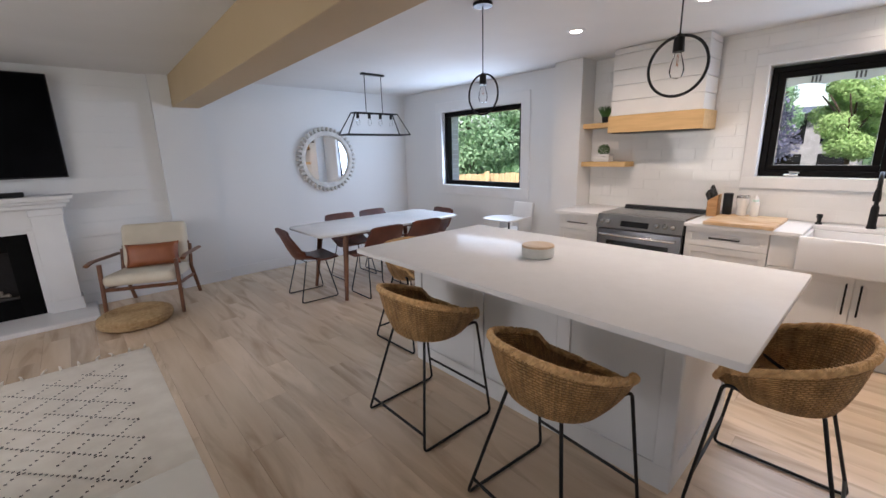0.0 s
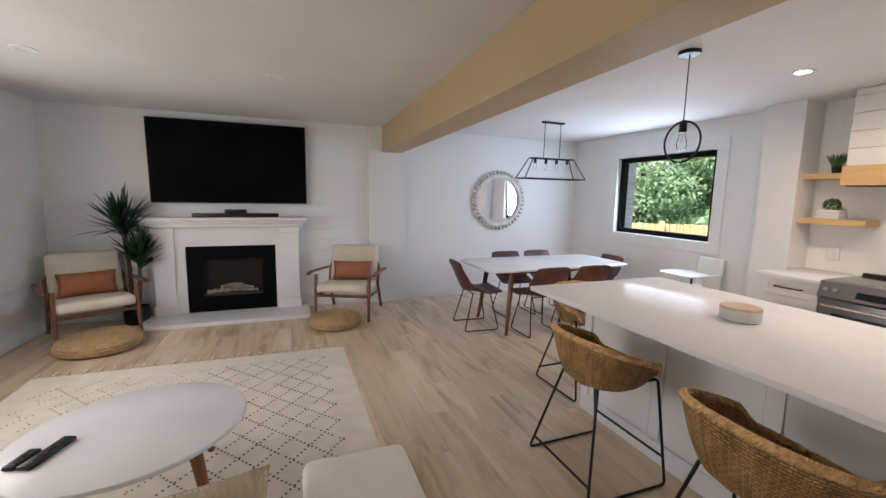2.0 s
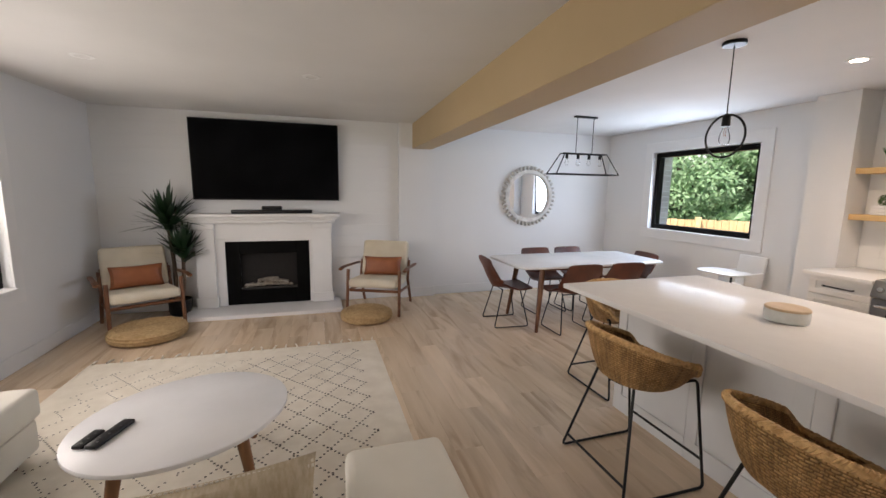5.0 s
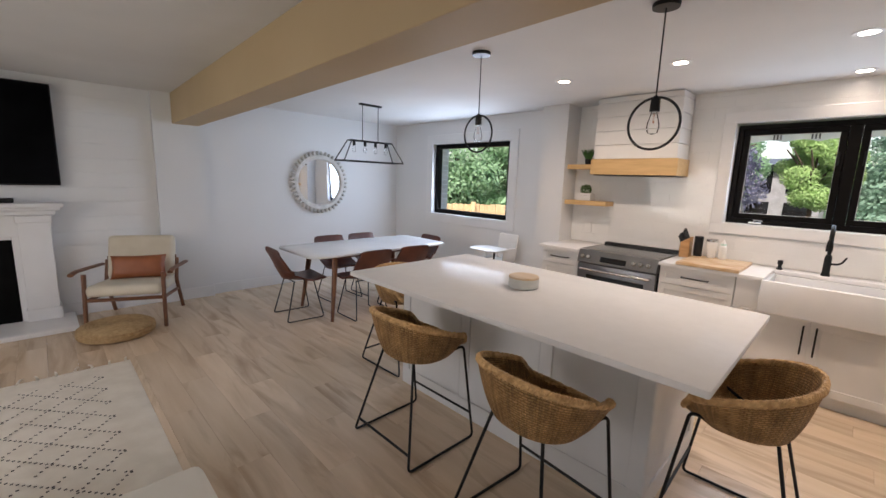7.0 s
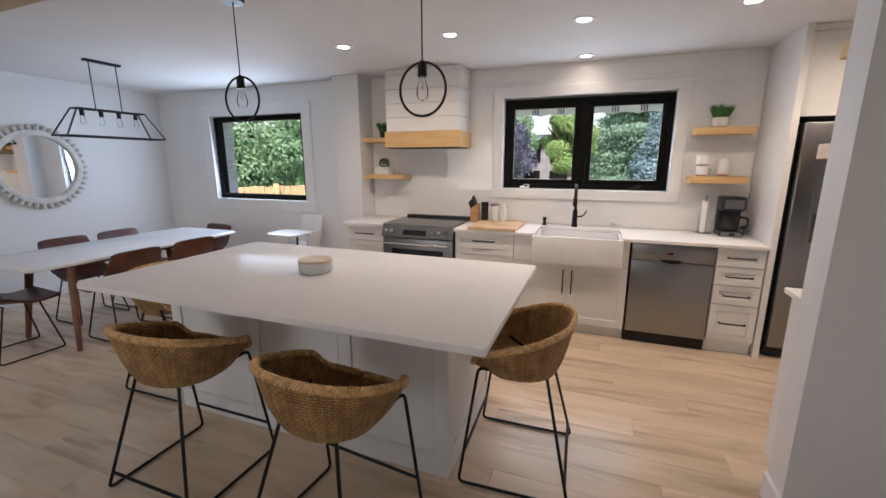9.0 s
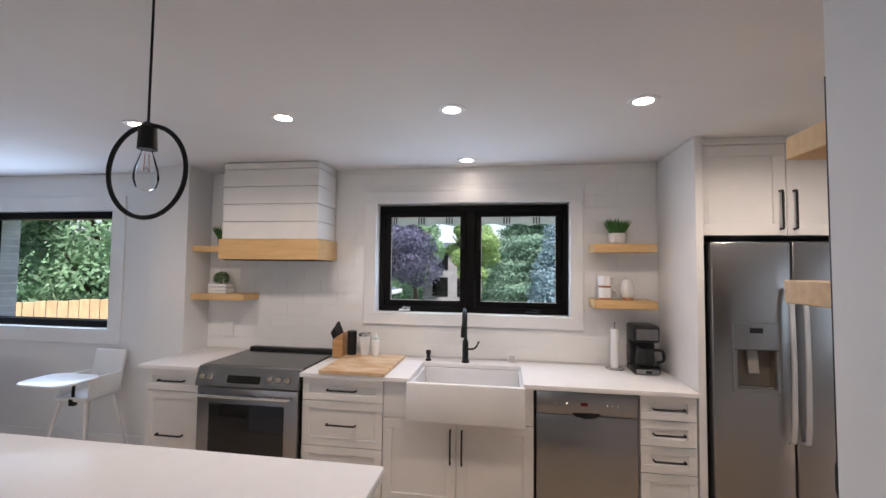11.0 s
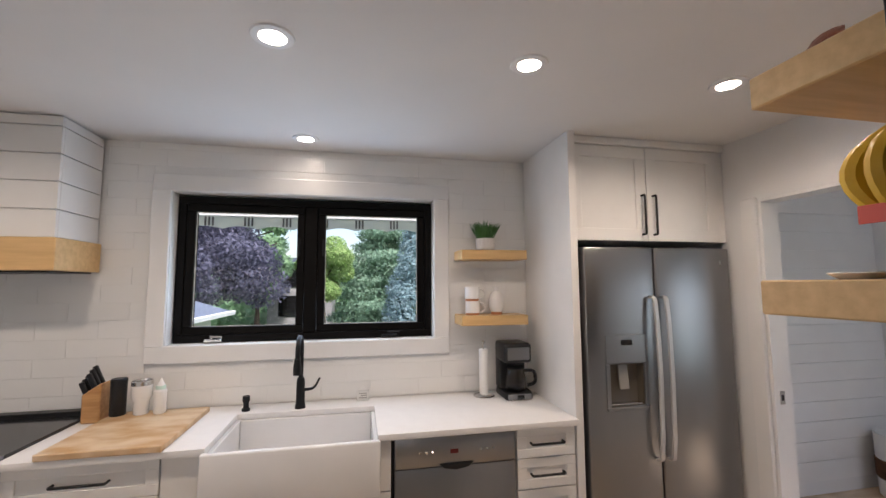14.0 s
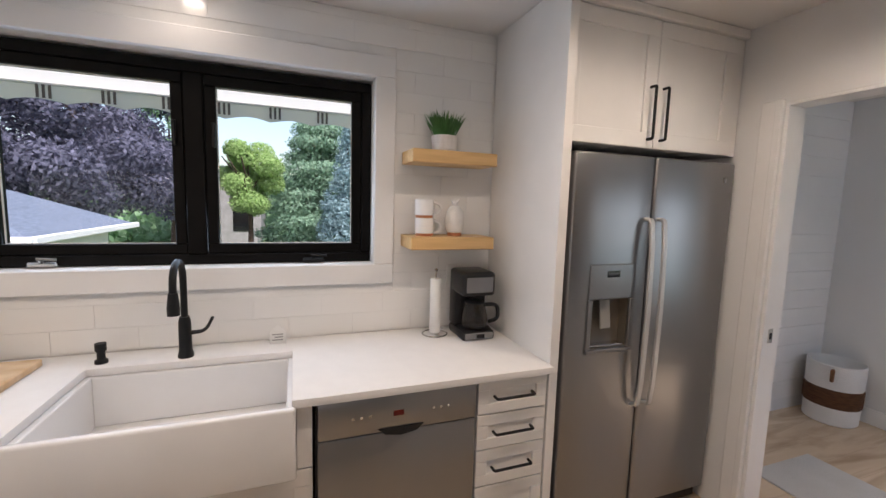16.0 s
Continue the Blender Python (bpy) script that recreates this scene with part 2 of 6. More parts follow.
LACQUER = mat("white_lacquer", (0.80, 0.80, 0.80), 0.22, scale=3)
JUTE = mat("jute", (0.50, 0.35, 0.18), 0.85, second=(0.38, 0.25, 0.115), scale=30, bump=0.6, bscale=160)
RUGM = mat("rug_wool", (0.80, 0.745, 0.64), 0.95, second=(0.73, 0.67, 0.565), scale=8, bump=0.5, bscale=300)
RUGDARK = mat("rug_stitch", (0.10, 0.09, 0.08), 0.95, bump=0.4, bscale=300)
PLASTIC = mat("white_plastic", (0.80, 0.80, 0.79), 0.32, scale=3)
BLACKPL = mat("black_plastic", (0.009, 0.009, 0.010), 0.35, scale=8, spec=0.35, second=(0.014, 0.014, 0.015))
TERRA = mat("terracotta_glaze", (0.45, 0.18, 0.08), 0.5, scale=9)
SCREEN = mat("tv_screen", (0.0015, 0.0015, 0.002), 0.35, spec=0.03, scale=2, rvar=0.03, second=(0.005, 0.005, 0.006))
LEAF = mat("leaf_green", (0.055, 0.16, 0.03), 0.5, second=(0.03, 0.095, 0.02), scale=14, obj_var=0.15)
DARKLEAF = mat("yucca_leaf", (0.016, 0.05, 0.016), 0.45, second=(0.012, 0.035, 0.014), scale=12)
BOXWOOD = mat("boxwood_leaf", (0.05, 0.13, 0.02), 0.6, second=(0.03, 0.08, 0.012), scale=40)
BARK = mat("bark", (0.10, 0.065, 0.04), 0.9, second=(0.05, 0.033, 0.022), scale=12, stretch=(4, 4, 1), bump=0.6, bscale=40)
SOIL = mat("potting_soil", (0.03, 0.02, 0.014), 0.95, bump=0.8, bscale=80)
GLASS = glass("clear_glass")
MIRROR = mat("mirror_glass", (0.86, 0.87, 0.88), 0.03, metal=1.0, scale=1, second=(0.85, 0.86, 0.87), rvar=0.01)


def pane_glass():
    """Window glass: clear, with a faint reflection."""
    m = bpy.data.materials.new("window_pane_glass")
    m.use_nodes = True
    nt = m.node_tree
    nt.nodes.remove(nt.nodes["Principled BSDF"])
    tr, gl, mx, fr = (nt.nodes.new("ShaderNode" + k) for k in ("BsdfTransparent", "BsdfGlossy", "MixShader", "Fresnel"))
    gl.inputs["Roughness"].default_value, fr.inputs["IOR"].default_value = 0.01, 1.2
    nt.links.new(fr.outputs[0], mx.inputs[0])
    nt.links.new(tr.outputs[0], mx.inputs[1])
    nt.links.new(gl.outputs[0], mx.inputs[2])
    nt.links.new(mx.outputs[0], nt.nodes["Material Output"].inputs[0])
    return m


PANE = pane_glass()


def wood_floor():
    """Pale oak vinyl boards: long grain, darker cathedral streaks, each board a little different."""
    m = mat("oak_plank", (0.73, 0.585, 0.43), 0.26, second=(0.64, 0.495, 0.35), scale=2.0, stretch=(4.5, 0.5, 1), bump=0.006, bscale=30, rvar=0.03, obj_var=0.09)
    nt = m.node_tree
    L = nt.links.new
    p = nt.nodes["Principled BSDF"]
    src = p.inputs["Base Color"].links[0].from_socket
    tc = nt.nodes.new("ShaderNodeTexCoord")
    info = nt.nodes.new("ShaderNodeObjectInfo")
    add = nt.nodes.new("ShaderNodeVectorMath")
    mul = nt.nodes.new("ShaderNodeVectorMath")
    mul.operation = "SCALE"
    L(info.outputs["Location"], mul.inputs[0])
    mul.inputs["Scale"].default_value = 3.7
    L(tc.outputs["Object"], add.inputs[0])
    L(mul.outputs[0], add.inputs[1])
    mp = nt.nodes.new("ShaderNodeMapping")
    mp.inputs["Scale"].default_value = (3.6, 0.55, 1)
    L(add.outputs[0], mp.inputs["Vector"])
    wv = nt.nodes.new("ShaderNodeTexNoise")
    wv.inputs["Scale"].default_value, wv.inputs["Detail"].default_value, wv.inputs["Distortion"].default_value = 1.7, 5.0, 1.2
    L(mp.outputs[0], wv.inputs["Vector"])
    rp = nt.nodes.new("ShaderNodeValToRGB")
    rp.color_ramp.elements[0].position, rp.color_ramp.elements[1].position = 0.30, 0.50
    rp.color_ramp.elements[0].color = (0.60, 0.55, 0.50, 1)
    rp.color_ramp.elements[1].color = (1, 1, 1, 1)
    L(wv.outputs["Fac"], rp.inputs["Fac"])
    mx = nt.nodes.new("ShaderNodeMix")
    mx.data_type, mx.blend_type = "RGBA", "MULTIPLY"
    mx.inputs["Factor"].default_value = 0.72
    L(src, mx.inputs["A"])
    L(rp.outputs["Color"], mx.inputs["B"])
    L(mx.outputs["Result"], p.inputs["Base Color"])
    return m


OAK = wood_floor()


# ---- large structure ----
def wall_x(name, x0, x1, y0, y1, z0, z1, holes=(), material=WALL, label=""):
    """A wall along y with openings (ya, yb, za, zb)."""
    bm = bmesh.new()
    ys = y0
    for ya, yb, za, zb in sorted(holes):
        box(x0, x1, ys, ya, z0, z1, bm=bm)
        if za > z0:
            box(x0, x1, ya, yb, z0, za, bm=bm)
        if zb < z1:
            box(x0, x1, ya, yb, zb, z1, bm=bm)
        ys = yb
    box(x0, x1, ys, y1, z0, z1, bm=bm)
    return structure(name, bm, material, label)


def wall_y(name, x0, x1, y0, y1, z0, z1, holes=(), material=WALL, label=""):
    bm = bmesh.new()
    xs = x0
    for xa, xb, za, zb in sorted(holes):
        box(xs, xa, y0, y1, z0, z1, bm=bm)
        if za > z0:
            box(xa, xb, y0, y1, z0, za, bm=bm)
        if zb < z1:
            box(xa, xb, y0, y1, zb, z1, bm=bm)
        xs = xb
    box(xs, x1, y0, y1, z0, z1, bm=bm)
    return structure(name, bm, material, label)


KW = (-0.483, 1.081, 1.262, 2.165)   # kitchen window opening
DW = (3.535, 5.022, 1.050, 2.118)    # dining window opening
LW = (1.72, 4.45, 0.66, 2.075)       # living room window opening
RW = (-2.3, -0.5, 0.85, 2.05)         # opening of the added, unseen rear window

floor = structure("floor", box(1.75, 4.62, -4.4, -2.81, -0.2, -0.013, 0, box(LX - 0.2, 4.62, -2.81, NY + 0.2, -0.2, -0.013)), GROUT, "pale oak plank floor")
structure("ceiling", box(1.75, 4.62, -4.4, -2.81, CEIL, CEIL + 0.15, 0, box(LX - 0.2, 4.62, -2.81, NY + 0.2, CEIL, CEIL + 0.15)), CEILM, "smooth white painted ceiling")
kitchen_wall = wall_x("wall_east", WX, 4.62, SY - 0.12, 2.95, 0, CEIL, [KW], GROUT, "kitchen wall faced with glossy white tile")
wall_x("wall_east_dining", DX, 4.62, 2.951, NY, 0, CEIL, [DW], WALL, "white painted dining wall")
structure("wall_chase", box(4.10, 4.40, 2.62, 2.95, 0, CEIL), WALL, "white boxed-in chase beside the stove")
wall_y("wall_north", LX - 0.2, 4.62, NY, NY + 0.2, 0, CEIL, [], WALL, "white painted end wall")
structure("wall_pier", box(0.765, 1.275, 5.90, NY, 0, CEIL), WALL, "white pier under the beam")
wall_x("wall_west", LX - 0.2, LX, BACK, NY, 0, CEIL, [LW], WALL, "white painted living room wall")
wall_y("wall_south", LX - 0.2, 1.96, BACK - 0.2, BACK, 0, CEIL, [RW], WALL, "plain white rear wall")
structure("wall_partition", box(1.96, 2.12, BACK - 0.2, -0.70, 0, 2.09), WALL, "white partition wall end")
structure("wall_partition_top", box(1.96, 2.12, BACK - 0.2, -0.88, 2.09, CEIL), WALL, "white partition wall above the header")
DOOR = (2.72, 3.612, 0.0, 2.075)
wall_y("wall_south_kitchen", 2.12, WX, SY - 0.12, SY, 0, CEIL, [DOOR], WALL, "white wall with a cased doorway")
wall_x("wall_mudroom_east", 4.35, 4.62, -4.4, SY - 0.12, 0, CEIL, [], WALL, "white board wall of the next room")
wall_y("wall_mudroom_south", 1.85, 4.42, -4.4, -4.22, 0, CEIL, [], WALL, "white wall of the next room")
wall_x("wall_mudroom_west", 1.85, 1.914, -4.22, BACK - 0.2, 0, CEIL, [(-3.85, -2.9, 0.9, 2.05)], WALL, "plain wall of the next room")

# the dropped beam between living room and kitchen, and the header that meets it
bm = bmesh.new()
box(-0.136, 0.136, -0.70, 5.90, 2.113, CEIL, 0.004, bm=bm)
bm.transform(Matrix.Translation((0.990, 0, 0)) @ Matrix.Translation((0, 2.6, 0)) @ pose(0, 0, 0, 0, 0, -1.75) @ Matrix.Translation((0, -2.6, 0)))
structure("ceiling_beam", bm, BEAMM, "cream painted dropped beam across the ceiling")
structure("ceiling_header", box(0.96, 2.12, -0.88, -0.70, 2.09, CEIL), WALL, "white header over the passage")

# shiplap on the next room's wall
for i in range(16):
    z0 = 0.10 + i * 0.147
    if z0 + 0.14 < CEIL:
        ob = part("shiplap_board", box(4.340, 4.35, -4.22, SY - 0.13, z0, z0 + 0.1455, 0.0012), TRIM, bpy.data.objects["wall_mudroom_east"])

# boards of the living room's end wall
north = bpy.data.objects["wall_north"]
for i in range(15):
    z0 = 0.137 + i * 0.1545
    part("shiplap_board", box(LX, 0.764, NY - 0.007, NY, z0, z0 + 0.1515, 0.0012), WALL, north)

# baseboards
for name, bm in (
    ("baseboard_north_dining", box(1.276, DX, NY - 0.016, NY, 0, 0.135, 0.004)),
    ("baseboard_pier", box(0.755, 1.29, 5.884, 5.90, 0, 0.135, 0.004)),
    ("baseboard_north_living", box(LX, 0.755, NY - 0.016, NY, 0, 0.135, 0.004)),
    ("baseboard_west", box(LX, LX + 0.016, BACK, NY - 0.016, 0, 0.135, 0.004)),
    ("baseboard_dining", box(DX - 0.016, DX, 2.951, NY - 0.016, 0, 0.135, 0.004)),
    ("baseboard_chase", box(4.084, 4.10, 2.66, 2.966, 0, 0.135, 0.004)),
    ("baseboard_partition", box(1.944, 2.12, -0.70, -0.684, 0, 0.135, 0.004)),
    ("baseboard_partition_side", box(1.944, 1.96, BACK, -0.70, 0, 0.135, 0.004)),
    ("baseboard_mudroom", box(1.914, 4.34, -4.22, -4.204, 0, 0.12, 0.004)),
    ("baseboard_south", box(LX, 1.944, BACK, BACK + 0.016, 0, 0.135, 0.004)),
):
    structure(name, bm, TRIM, "white painted baseboard")


def casing(name, x, side, y0, y1, z0, z1, w, t=0.018):
    """Flat white trim round an opening in a wall along y; side -1 faces -x."""
    bm = bmesh.new()
    xa, xb = sorted((x, x + side * t))
    box(xa, xb, y0 - w, y1 + w, z1, z1 + w, 0.003, bm)
    box(xa, xb, y0 - w, y1 + w, z0 - w, z0, 0.003, bm)
    box(xa, xb, y0 - w, y0, z0, z1, 0.003, bm)
    box(xa, xb, y1, y1 + w, z0, z1, 0.003, bm)
    return structure(name, bm, TRIM, "flat white window casing")


casing("trim_kitchen_window", WX - 0.006, -1, *KW, 0.098)
casing("trim_dining_window", DX, -1, *DW, 0.135)
casing("trim_living_window", LX, 1, *LW, 0.12)


def frame_bars(x, y0, y1, z0, z1, w, d, parent, name="window_frame", material=FRAMEM):
    bm = bmesh.new()
    box(x, x + d, y0, y1, z0, z0 + w, 0.004, bm)
    box(x, x + d, y0, y1, z1 - w, z1, 0.004, bm)
    box(x, x + d, y0, y0 + w, z0 + w, z1 - w, 0.004, bm)
    box(x, x + d, y1 - w, y1, z0 + w, z1 - w, 0.004, bm)
    return part(name, bm, material, parent)


def sheet(name, x, y0, y1, z0, z1, parent):
    own = bmesh.new()
    ring = ((y0, z0), (y0, z1), (y1, z1), (y1, z0)) if x > 0 else ((y0, z0), (y1, z0), (y1, z1), (y0, z1))
    own.faces.new([own.verts.new((x, a, b)) for a, b in ring])
    o = part(name, own, PANE, parent, smooth=0)
    o.visible_shadow = False
    return o


# kitchen window: two casements with cranks
win = thing("window_1", "black framed double casement window above the sink", "window", at=(4.45, 0.3, 1.26), kind="structure")
frame_bars(4.455, KW[0] + 0.004, KW[1] - 0.004, KW[2] + 0.004, KW[3] - 0.012, 0.045, 0.09, win)
part("mullion", box(4.453, 4.545, 0.262, 0.340, 1.311, 2.108, 0.004), FRAMEM, win)
for ya, yb in ((0.342, 1.030), (-0.432, 0.260)):
    s = frame_bars(4.462, ya, yb, 1.312, 2.107, 0.046, 0.06, win, "sash")
    sheet("pane", 4.49, ya + 0.046, yb - 0.046, 1.358, 2.061, s)
    bead = frame_bars(4.484, ya + 0.044, yb - 0.044, 1.356, 2.063, 0.005, 0.012, s, "glazing_bead", GROUT)
    c = (ya + yb) / 2
    e = 0.85 if ya > 0.3 else -0.20
    bm = box(4.425, 4.458, e - 0.05, e + 0.05, 1.268, 1.288, 0.006)
    tube([(4.44, e, 1.285), (4.425, e + 0.01, 1.303), (4.415, e - 0.06, 1.300)], 0.007, bm=bm)
    part("crank", bm, CHROME if ya > 0.3 else BLACK, win)
    bm = box(4.438, 4.456, (0.375 if ya > 0.3 else 0.222) - 0.008, (0.375 if ya > 0.3 else 0.222) + 0.008, 1.79, 1.90, 0.004)
    part("latch", bm, BLACK, win)

# dining window: one fixed light
win = thing("window_2", "black framed picture window of the dining corner", "window", at=(4.33, 4.28, 1.05), kind="structure")
s = frame_bars(4.335, DW[0] + 0.004, DW[1] - 0.004, DW[2] + 0.004, DW[3] - 0.004, 0.062, 0.09, win)
sheet("pane", 4.38, DW[0] + 0.066, DW[1] - 0.066, DW[2] + 0.066, DW[3] - 0.066, s)

# brick jambs outside the dining window
BRICK = mat("pale_brick", (0.70, 0.68, 0.65), 0.9, second=(0.58, 0.56, 0.53), scale=9, bump=0.4, bscale=60, obj_var=0.1)
for ya in (DW[0] + 0.0005, DW[1] - 0.0085):
    rv = structure("window_reveal", box(4.43, 4.615, ya, ya + 0.006, DW[2], DW[3]), GROUT, "pale brick jamb outside the dining window")
    for k in range(14):
        yc = ya + (0.0015 if ya < 4 else -0.0015)
        part("brick", box(4.434, 4.622, yc, yc + 0.006, DW[2] + 0.004 + k * 0.0757, DW[2] + 0.068 + k * 0.0757, 0.001), BRICK, rv)

# living room window: black grid
win = thing("window_3", "black steel grid window with white sill", "window", at=(LX - 0.1, 3.0, 0.66), kind="structure")
frame_bars(LX - 0.115, LW[0] + 0.004, LW[1] - 0.004, LW[2] + 0.03, LW[3] - 0.004, 0.05, 0.06, win)
for y in (2.63, 3.54):
    part("mullion", box(LX - 0.115, LX - 0.055, y - 0.032, y + 0.032, LW[2] + 0.08, LW[3] - 0.054, 0.004), FRAMEM, win)
for z in (1.135, 1.606):
    for ya, yb in ((LW[0] + 0.054, 2.598), (2.662, 3.508), (3.572, LW[1] - 0.054)):
        part("glazing_bar", box(LX - 0.112, LX - 0.058, ya, yb, z - 0.016, z + 0.016, 0.003), FRAMEM, win)
for ya, yb in ((LW[0] + 0.054, 2.598), (2.662, 3.508), (3.572, LW[1] - 0.054)):
    sheet("pane", LX - 0.088, ya, yb, LW[2] + 0.08, LW[3] - 0.054, win)
part("window_sill", box(LX - 0.055, LX + 0.045, LW[0] + 0.004, LW[1] - 0.004, LW[2] + 0.002, LW[2] + 0.026, 0.004), TRIM, win)

# rear and mudroom windows, behind the walk; the rear one is added for light
win = thing("window_4", "plain white unseen window added behind the living room for light", "window", at=(-1.4, BACK - 0.1, 0.85), kind="structure")
bm = bmesh.new()
for a in ((RW[0], RW[1], RW[2], RW[2] + 0.06), (RW[0], RW[1], RW[3] - 0.06, RW[3]), (RW[0], RW[0] + 0.06, RW[2] + 0.06, RW[3] - 0.06), (RW[1] - 0.06, RW[1], RW[2] + 0.06, RW[3] - 0.06)):
    box(a[0], a[1], BACK - 0.13, BACK - 0.07, a[2], a[3], 0.003, bm)
part("window_frame", bm, FRAMEM, win)

# doorway casing and jamb
bm = bmesh.new()
box(DOOR[1], DOOR[1] + 0.095, SY, SY + 0.018, 0, DOOR[3] + 0.012, 0.004, bm)
box(DOOR[1], DOOR[1] + 0.03, SY + 0.018, SY + 0.027, 0, DOOR[3] + 0.012, 0.003, bm)
box(DOOR[0] - 0.095, DOOR[0], SY, SY + 0.018, 0, DOOR[3] + 0.012, 0.004, bm)
structure("trim_doorway", bm, TRIM, "white moulded doorway casing")
bm = box(DOOR[1] - 0.016, DOOR[1], SY - 0.12, SY, 0, DOOR[3] - 0.016, 0.002)
box(DOOR[0], DOOR[0] + 0.016, SY - 0.12, SY, 0, DOOR[3] - 0.016, 0.002, bm)
box(DOOR[0], DOOR[1], SY - 0.12, SY, DOOR[3] - 0.016, DOOR[3], 0.002, bm)
structure("trim_door_jamb", bm, TRIM, "white painted door jamb")
strike = thing("strike_plate", "brushed metal strike plate on the white door jamb", "door hardware", at=(DOOR[1] - 0.017, SY - 0.05, 0.98))
part("plate", box(DOOR[1] - 0.020, DOOR[1] - 0.016, SY - 0.065, SY - 0.035, 0.95, 1.02, 0.001), CHROME, strike)
part("latch_hole", box(DOOR[1] - 0.0215, DOOR[1] - 0.020, SY - 0.057, SY - 0.043, 0.97, 1.0), BLACK, strike)

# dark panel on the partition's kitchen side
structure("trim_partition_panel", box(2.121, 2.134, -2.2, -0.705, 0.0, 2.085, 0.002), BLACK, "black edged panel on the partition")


# ---- kitchen ----
def bar_handle(parent, p0, p1, out, r=0.006, name="handle"):
    """A black bar pull between two points, standing off by the vector out."""
    a, b, o = Vector(p0), Vector(p1), Vector(out)
    d = (b - a).normalized()
    pts = fillet([a, a + o, b + o, b], 0.008, 3)
    bm = tube(pts, r, 8)
    return part(name, bm, BLACK, parent, "black bar handle")


def shaker_x(name, x, y0, y1, z0, z1, parent, material=CAB, rail=0.062, t=0.02):
    """A framed front facing -x with its outer face at x."""
    bm = bmesh.new()
    h = min(rail, (z1 - z0) * 0.3)
    box(x + 0.009, x + t, y0 + rail - 0.003, y1 - rail + 0.003, z0 + h - 0.003, z1 - h + 0.003, 0, bm)
    front = part(name, bm, material, parent)
    for za, zb in ((z1 - h, z1), (z0, z0 + h)):
        part("rail", box(x, x + t, y0, y1, za, zb, 0.002), material, front)
    for ya, yb in ((y0, y0 + rail), (y1 - rail, y1)):
        part("stile", box(x, x + t, ya, yb, z0 + h, z1 - h, 0.002), material, front)
    return front


FX = 3.745        # cabinet fronts
TOE = 0.10


def base_cabinet(label, y0, y1, rows, doors=0, category="cabinet", top=CTR - 0.03, handle_low=False):
    """A white shaker base unit; rows are drawer heights from the top."""
    c = thing("base_cabinet", label, category, "white base cabinets", at=(FX + 0.3, (y0 + y1) / 2, 0))
    part("body", box(FX + 0.022, WX - 0.008, y0 + 0.001, y1 - 0.001, TOE, top - 0.001), CAB, c)
    part("toe_kick", box(FX + 0.055, FX + 0.075, y0, y1, 0.0, TOE), CAB, c)
    z = top - 0.004
    for h in rows:
        d = shaker_x("drawer", FX, y0 + 0.002, y1 - 0.002, z - h + 0.004, z, c, rail=0.05)
        m = (y0 + y1) / 2
        w = min(0.10, (y1 - y0) * 0.27)
        zz = z - h / 2 + 0.002
        bar_handle(d, (FX, m + w, zz), (FX, m - w, zz), (-0.03, 0, 0))
        z -= h
    if doors:
        w = (y1 - y0) / doors
        for k in range(doors):
            a, b = y0 + k * w + 0.002, y0 + (k + 1) * w - 0.002
            d = shaker_x("door", FX, a, b, TOE + 0.004, z, c)
            if doors == 2:
                yy = b - 0.035 if k == 0 else a + 0.035
                bar_handle(d, (FX, yy, z - 0.05), (FX, yy, z - 0.26), (-0.03, 0, 0))
    return c


base_cabinet("narrow white base cabinet beside the range", 2.172, 2.60, [0.155, 0.61])
base_cabinet("white three-drawer base cabinet with black pulls", 0.815, 1.385, [0.155, 0.30, 0.305])
base_cabinet("white sink base with two doors", -0.165, 0.813, [], 2, top=0.645)
base_cabinet("white four-drawer base cabinet with black pulls", -1.112, -0.79, [0.15, 0.15, 0.16, 0.30])
sb = [o for o in scene.objects if o.get("label") == "white sink base with two doors"][0]
part("stile", box(FX + 0.002, FX + 0.022, 0.640, 0.811, 0.645, CTR - 0.032, 0.002), CAB, sb)
part("stile", box(FX + 0.002, FX + 0.022, -0.163, -0.112, 0.645, CTR - 0.032, 0.002), CAB, sb)

# worktop with a cut-out for the sink
SK = (-0.098, 0.632)
top = thing("worktop", "white quartz worktop along the window wall", "countertop", at=(4.0, 0.3, CTR))
E1 = WX - 0.012
bm = prism([(3.712, -1.118), (E1, -1.118), (E1, 1.392), (3.712, 1.392), (3.712, SK[1]), (4.185, SK[1]), (4.185, SK[0]), (3.712, SK[0])], CTR - 0.03, CTR, 0.003)
part("slab", bm, QUARTZ, top)
top = thing("worktop", "short white quartz worktop beside the range", "countertop", at=(4.0, 2.4, CTR))
bm = prism([(3.712, 2.166), (E1, 2.166), (E1, 2.618), (4.098, 2.618), (4.098, 2.64), (3.712, 2.64)], CTR - 0.03, CTR, 0.003)
part("slab", bm, QUARTZ, top)

# apron sink
sink = thing("farmhouse_sink", "white fireclay apron-front farmhouse sink", "sink", at=(3.9, 0.27, 0.65))
x0, x1, y0, y1, zt, zb = 3.672, 4.205, SK[0] - 0.012, SK[1] + 0.012, CTR - 0.012, 0.652
w = 0.03
part("apron", box(x0, x0 + w, y0, y1, zb, zt, 0.010, seg=3), CERAMIC, sink)
part("rear_wall", box(x1 - w, x1, y0 + w, y1 - w, zb + 0.031, CTR - 0.032, 0.004), CERAMIC, sink)
for ya, yb in ((y0, y0 + w), (y1 - w, y1)):
    part("side_wall", box(x0 + w - 0.004, x1, ya, yb, zb + 0.02, CTR - 0.032, 0.004), CERAMIC, sink)
part("basin_floor", box(x0 + w, x1 - 0.005, y0 + w - 0.004, y1 - w + 0.004, zb + 0.004, zb + 0.03), CERAMIC, sink)
